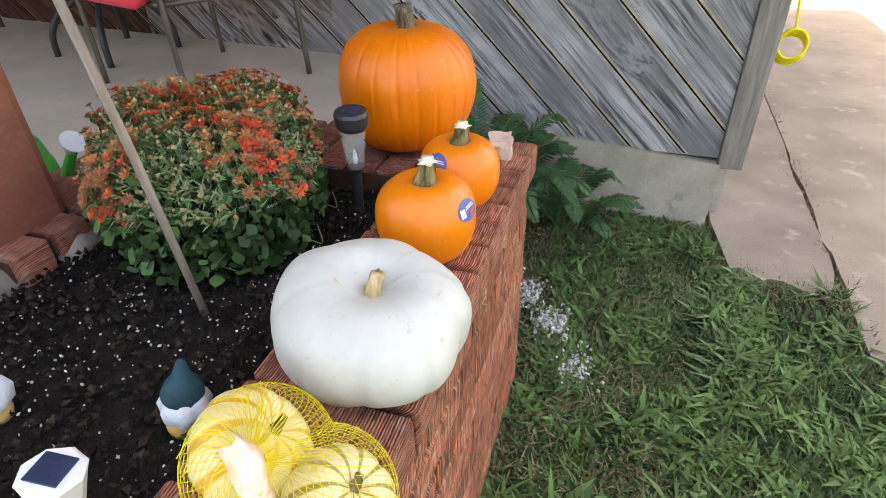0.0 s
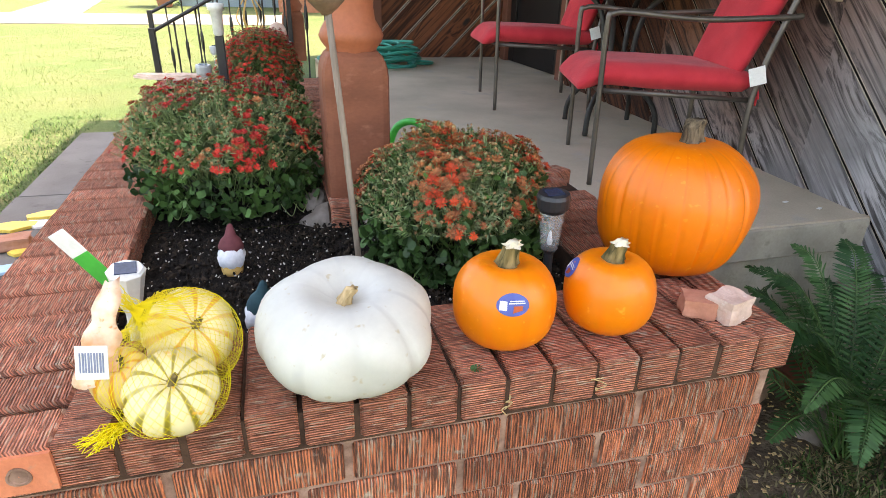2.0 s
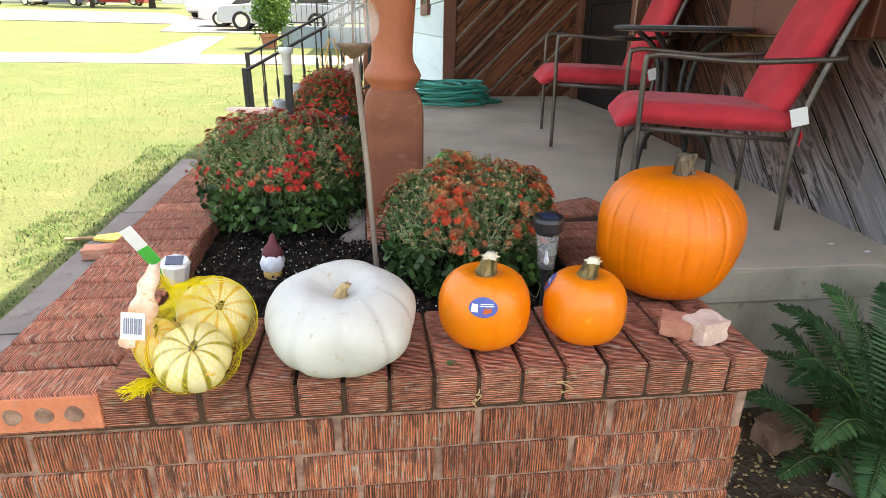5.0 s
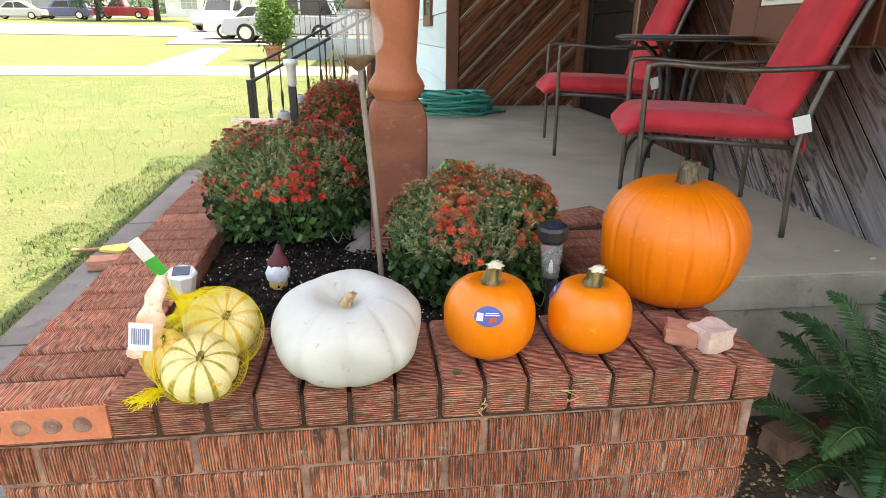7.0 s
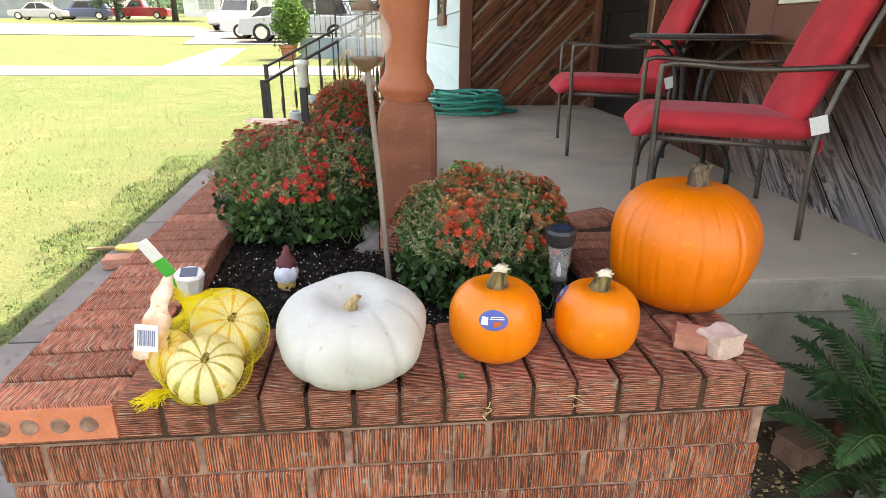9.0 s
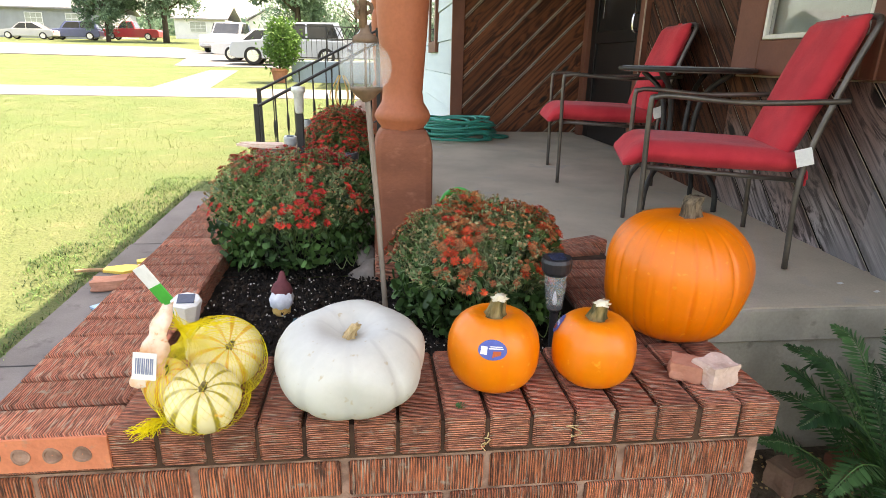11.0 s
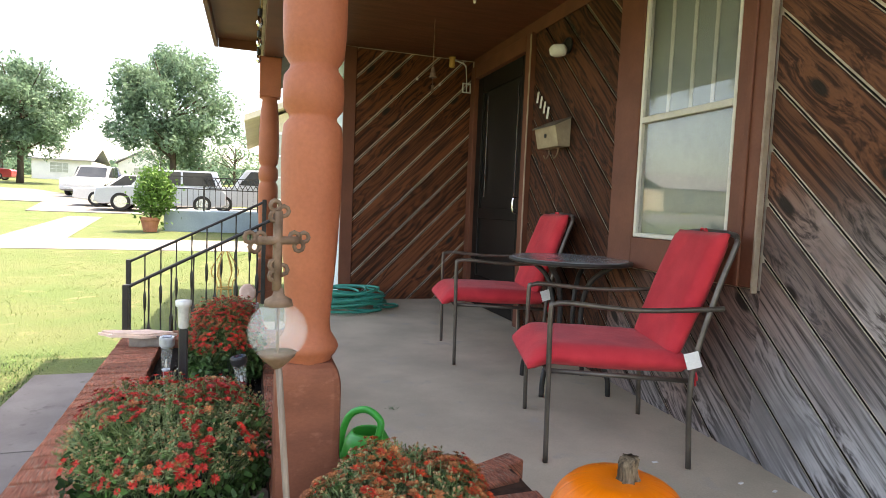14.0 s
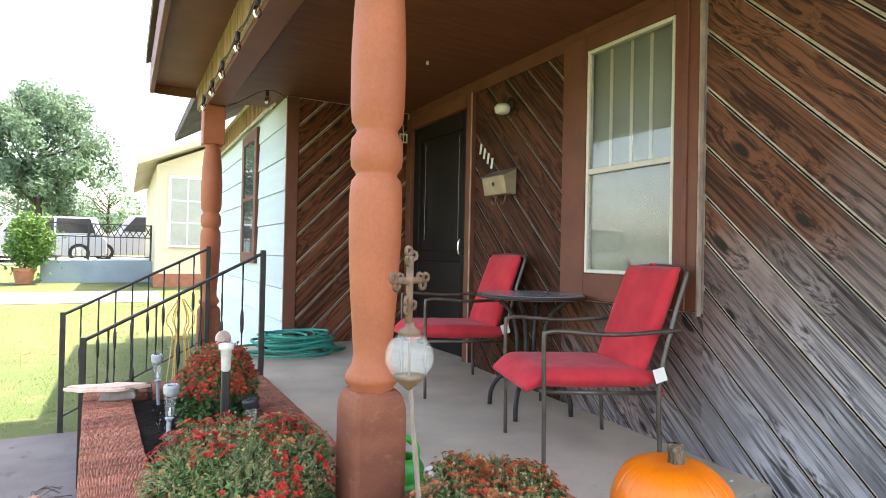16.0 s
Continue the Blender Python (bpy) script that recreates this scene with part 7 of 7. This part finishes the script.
car("pickup", -8.3, 38, 82, 5.4, 1.95, 1.8, PAINT_WHITE, "white pickup parked along the street", "pickup")
car("pickup", -25.2, 67.5, 2, 5.8, 1.95, 1.85, PAINT_RED, "red pickup parked across the street", "pickup")
car("sedan", -31.5, 60, 6, 4.6, 1.8, 1.5, PAINT_WHITE, "white sedan parked across the street")
car("suv", -28.4, 62, 10, 4.6, 1.85, 1.7, PAINT_BLUE, "dark blue car parked across the street", "suv")
car("pickup", -14.0, 70, 5, 5.5, 1.95, 1.8, PAINT_BLUE, "dark pickup far along the street", "pickup")


def house(x0, x1, y0, y1, base, eave, ridge, wall_mat, roof_mat, label, windows, band=None, along=0):
    h = thing("house", label, "house")
    Geo().box(x0, x1, y0, y1, base - 0.3, eave).out("wall", wall_mat, h)
    o = 0.45
    if along == 0:
        m_ = (y0 + y1) / 2
        Geo().prism([(y0 - o, eave - 0.08), (m_, ridge), (y1 + o, eave - 0.08), (y1 + o, eave + 0.08), (m_, ridge + 0.16), (y0 - o, eave + 0.08)], 0, x0 - o, x1 + o).prism([(y0, eave), (y1, eave), (m_, ridge)], 0, x0 + 0.02, x0 + 0.12).out("roof", roof_mat, h)
    else:
        m_ = (x0 + x1) / 2
        Geo().prism([(x0 - o, eave - 0.08), (m_, ridge), (x1 + o, eave - 0.08), (x1 + o, eave + 0.08), (m_, ridge + 0.16), (x0 - o, eave + 0.08)], 1, y0 - o, y1 + o).out("roof", roof_mat, h)
        Geo().prism([(x0, eave), (x1, eave), (m_, ridge)], 1, y0 + 0.02, y0 + 0.12).out("gable", wall_mat, h)
    if band:
        Geo().box(x0 - 0.02, x1 + 0.02, y0 - 0.02, y1, base - 0.3, base + 0.35).out("base_band", band, h)
    for wx, wz, ww, wh in windows:
        w = Geo().box(wx - ww / 2 - 0.07, wx + ww / 2 + 0.07, y0 - 0.06, y0 - 0.002, wz - wh / 2 - 0.07, wz + wh / 2 + 0.07, 0.01).out("window", WHITE_PLASTIC, h)
        Geo().box(wx - ww / 2, wx + ww / 2, y0 - 0.068, y0 - 0.058, wz - wh / 2, wz + wh / 2).out("pane", BLIND, w)
        for k in (1, 2):
            Geo().box(wx - ww / 2 + ww * k / 3 - 0.02, wx - ww / 2 + ww * k / 3 + 0.02, y0 - 0.08, y0 - 0.066, wz - wh / 2, wz + wh / 2).out("muntin", WHITE_PLASTIC, w)
            Geo().box(wx - ww / 2, wx + ww / 2, y0 - 0.078, y0 - 0.064, wz - wh / 2 + wh * k / 3 - 0.02, wz - wh / 2 + wh * k / 3 + 0.02).out("muntin", WHITE_PLASTIC, w)
    return h


house(0.55, 8.5, 16.0, 24.0, land(16), 3.55, 5.4, CREAM_WALL, PALE_ROOF, "cream neighbouring house with a gridded window", [(1.50, 2.35, 1.2, 1.75)], TERRACOTTA, 1)
house(-40, -28.5, 68, 78, land(66), 5.4, 7.6, GREY_WALL, ROOF_GREY, "grey-roofed house across the street", [(-31, 4.2, 1.6, 1.4), (-35, 4.2, 1.6, 1.4)], None, 0)
house(-18, -11, 92, 100, land(90), 6.0, 8.0, WHITE_WALL, ROOF_GREY, "white garage far along the street", [(-15, 4.8, 2, 1.2)], None, 1)
house(-26, -19.5, 84, 92, land(84), 5.6, 7.4, WHITE_WALL, ROOF_GREY, "long white house far behind the trees", [(-23, 4.6, 2, 1.2)], None, 0)
house(-62, -48, 64, 76, land(64), 5.4, 7.8, CREAM_WALL, ROOF_GREY, "tan house far across the street", [(-52, 4.2, 1.6, 1.4)], None, 0)
o = thing("porch_block", "low blue-grey painted porch wall of the neighbour", "porch")
Geo().box(-2.05, 0.55, 17.4, 19.5, land(17.4) - 0.2, 1.02, 0.02).out("porch_wall", BLUE_BLOCK, o)
r = thing("iron_fence", "black iron lattice railing on the neighbour's porch", "railing", pose(0, 17.5, 1.02))
for x in (-1.95, -1.0, 0.50):
    Geo().box(x - 0.025, x + 0.025, -0.025, 0.025, 0, 1.0).out("post", BLACK_METAL, r)
for z in (0.08, 0.62, 0.96):
    Geo().box(-1.95, 0.5, -0.015, 0.015, z, z + 0.03).out("bar", BLACK_METAL, r)
for i in range(16):
    Geo().box(-1.9 + i * 0.15, -1.885 + i * 0.15, -0.008, 0.008, 0.1, 0.62).out("baluster", BLACK_METAL, r)
for i in range(10):
    for s in (-1, 1):
        Geo().tube([(-0.92 + i * 0.15 - s * 0.08, 0, 0.65), (-0.92 + i * 0.15 + s * 0.08, 0, 0.95)], 0.012, 4).out("lattice_bar", BLACK_METAL, r)
o = thing("potted_shrub", "leafy light green shrub in a terracotta pot", "plant", pose(-2.35, 17.1, land(17.1)))
Geo().lathe([(0.17, 0), (0.23, 0.30), (0.26, 0.32), (0.26, 0.40), (0.22, 0.40), (0.20, 0.33), (0.001, 0.33)], 20).out("pot", TERRACOTTA, o)
rp = random.Random(31)
Geo().tube([(0, 0, 0.3), (0.05, 0, 0.8), (0.1, 0, 1.3)], [0.03, 0.025, 0.012], 6).out("trunk", BARK, o)
g = Geo()
for _ in range(2600):
    d = sphere_dir(rp)
    p = Vector((0.10 + d.x * 0.52, d.y * 0.5, 1.08 + d.z * 0.72)) * 1.0
    p = Vector((0.1, 0, 1.08)).lerp(p, rp.random() ** 0.35 * (1 + 0.25 * noise.noise(d * 2.5)))
    if rp.random() < 0.25:
        p += Vector((rp.gauss(0, 0.14), rp.gauss(0, 0.1), rp.gauss(0, 0.2)))
    a, b = sphere_dir(rp) * 0.06, sphere_dir(rp) * 0.035
    g.put([p - a, p + b, p + a, p - b], [(0, 1, 2, 3)])
g.out("crown", SHRUB_LEAF, o, "loose light green leaves", kind="stuff")
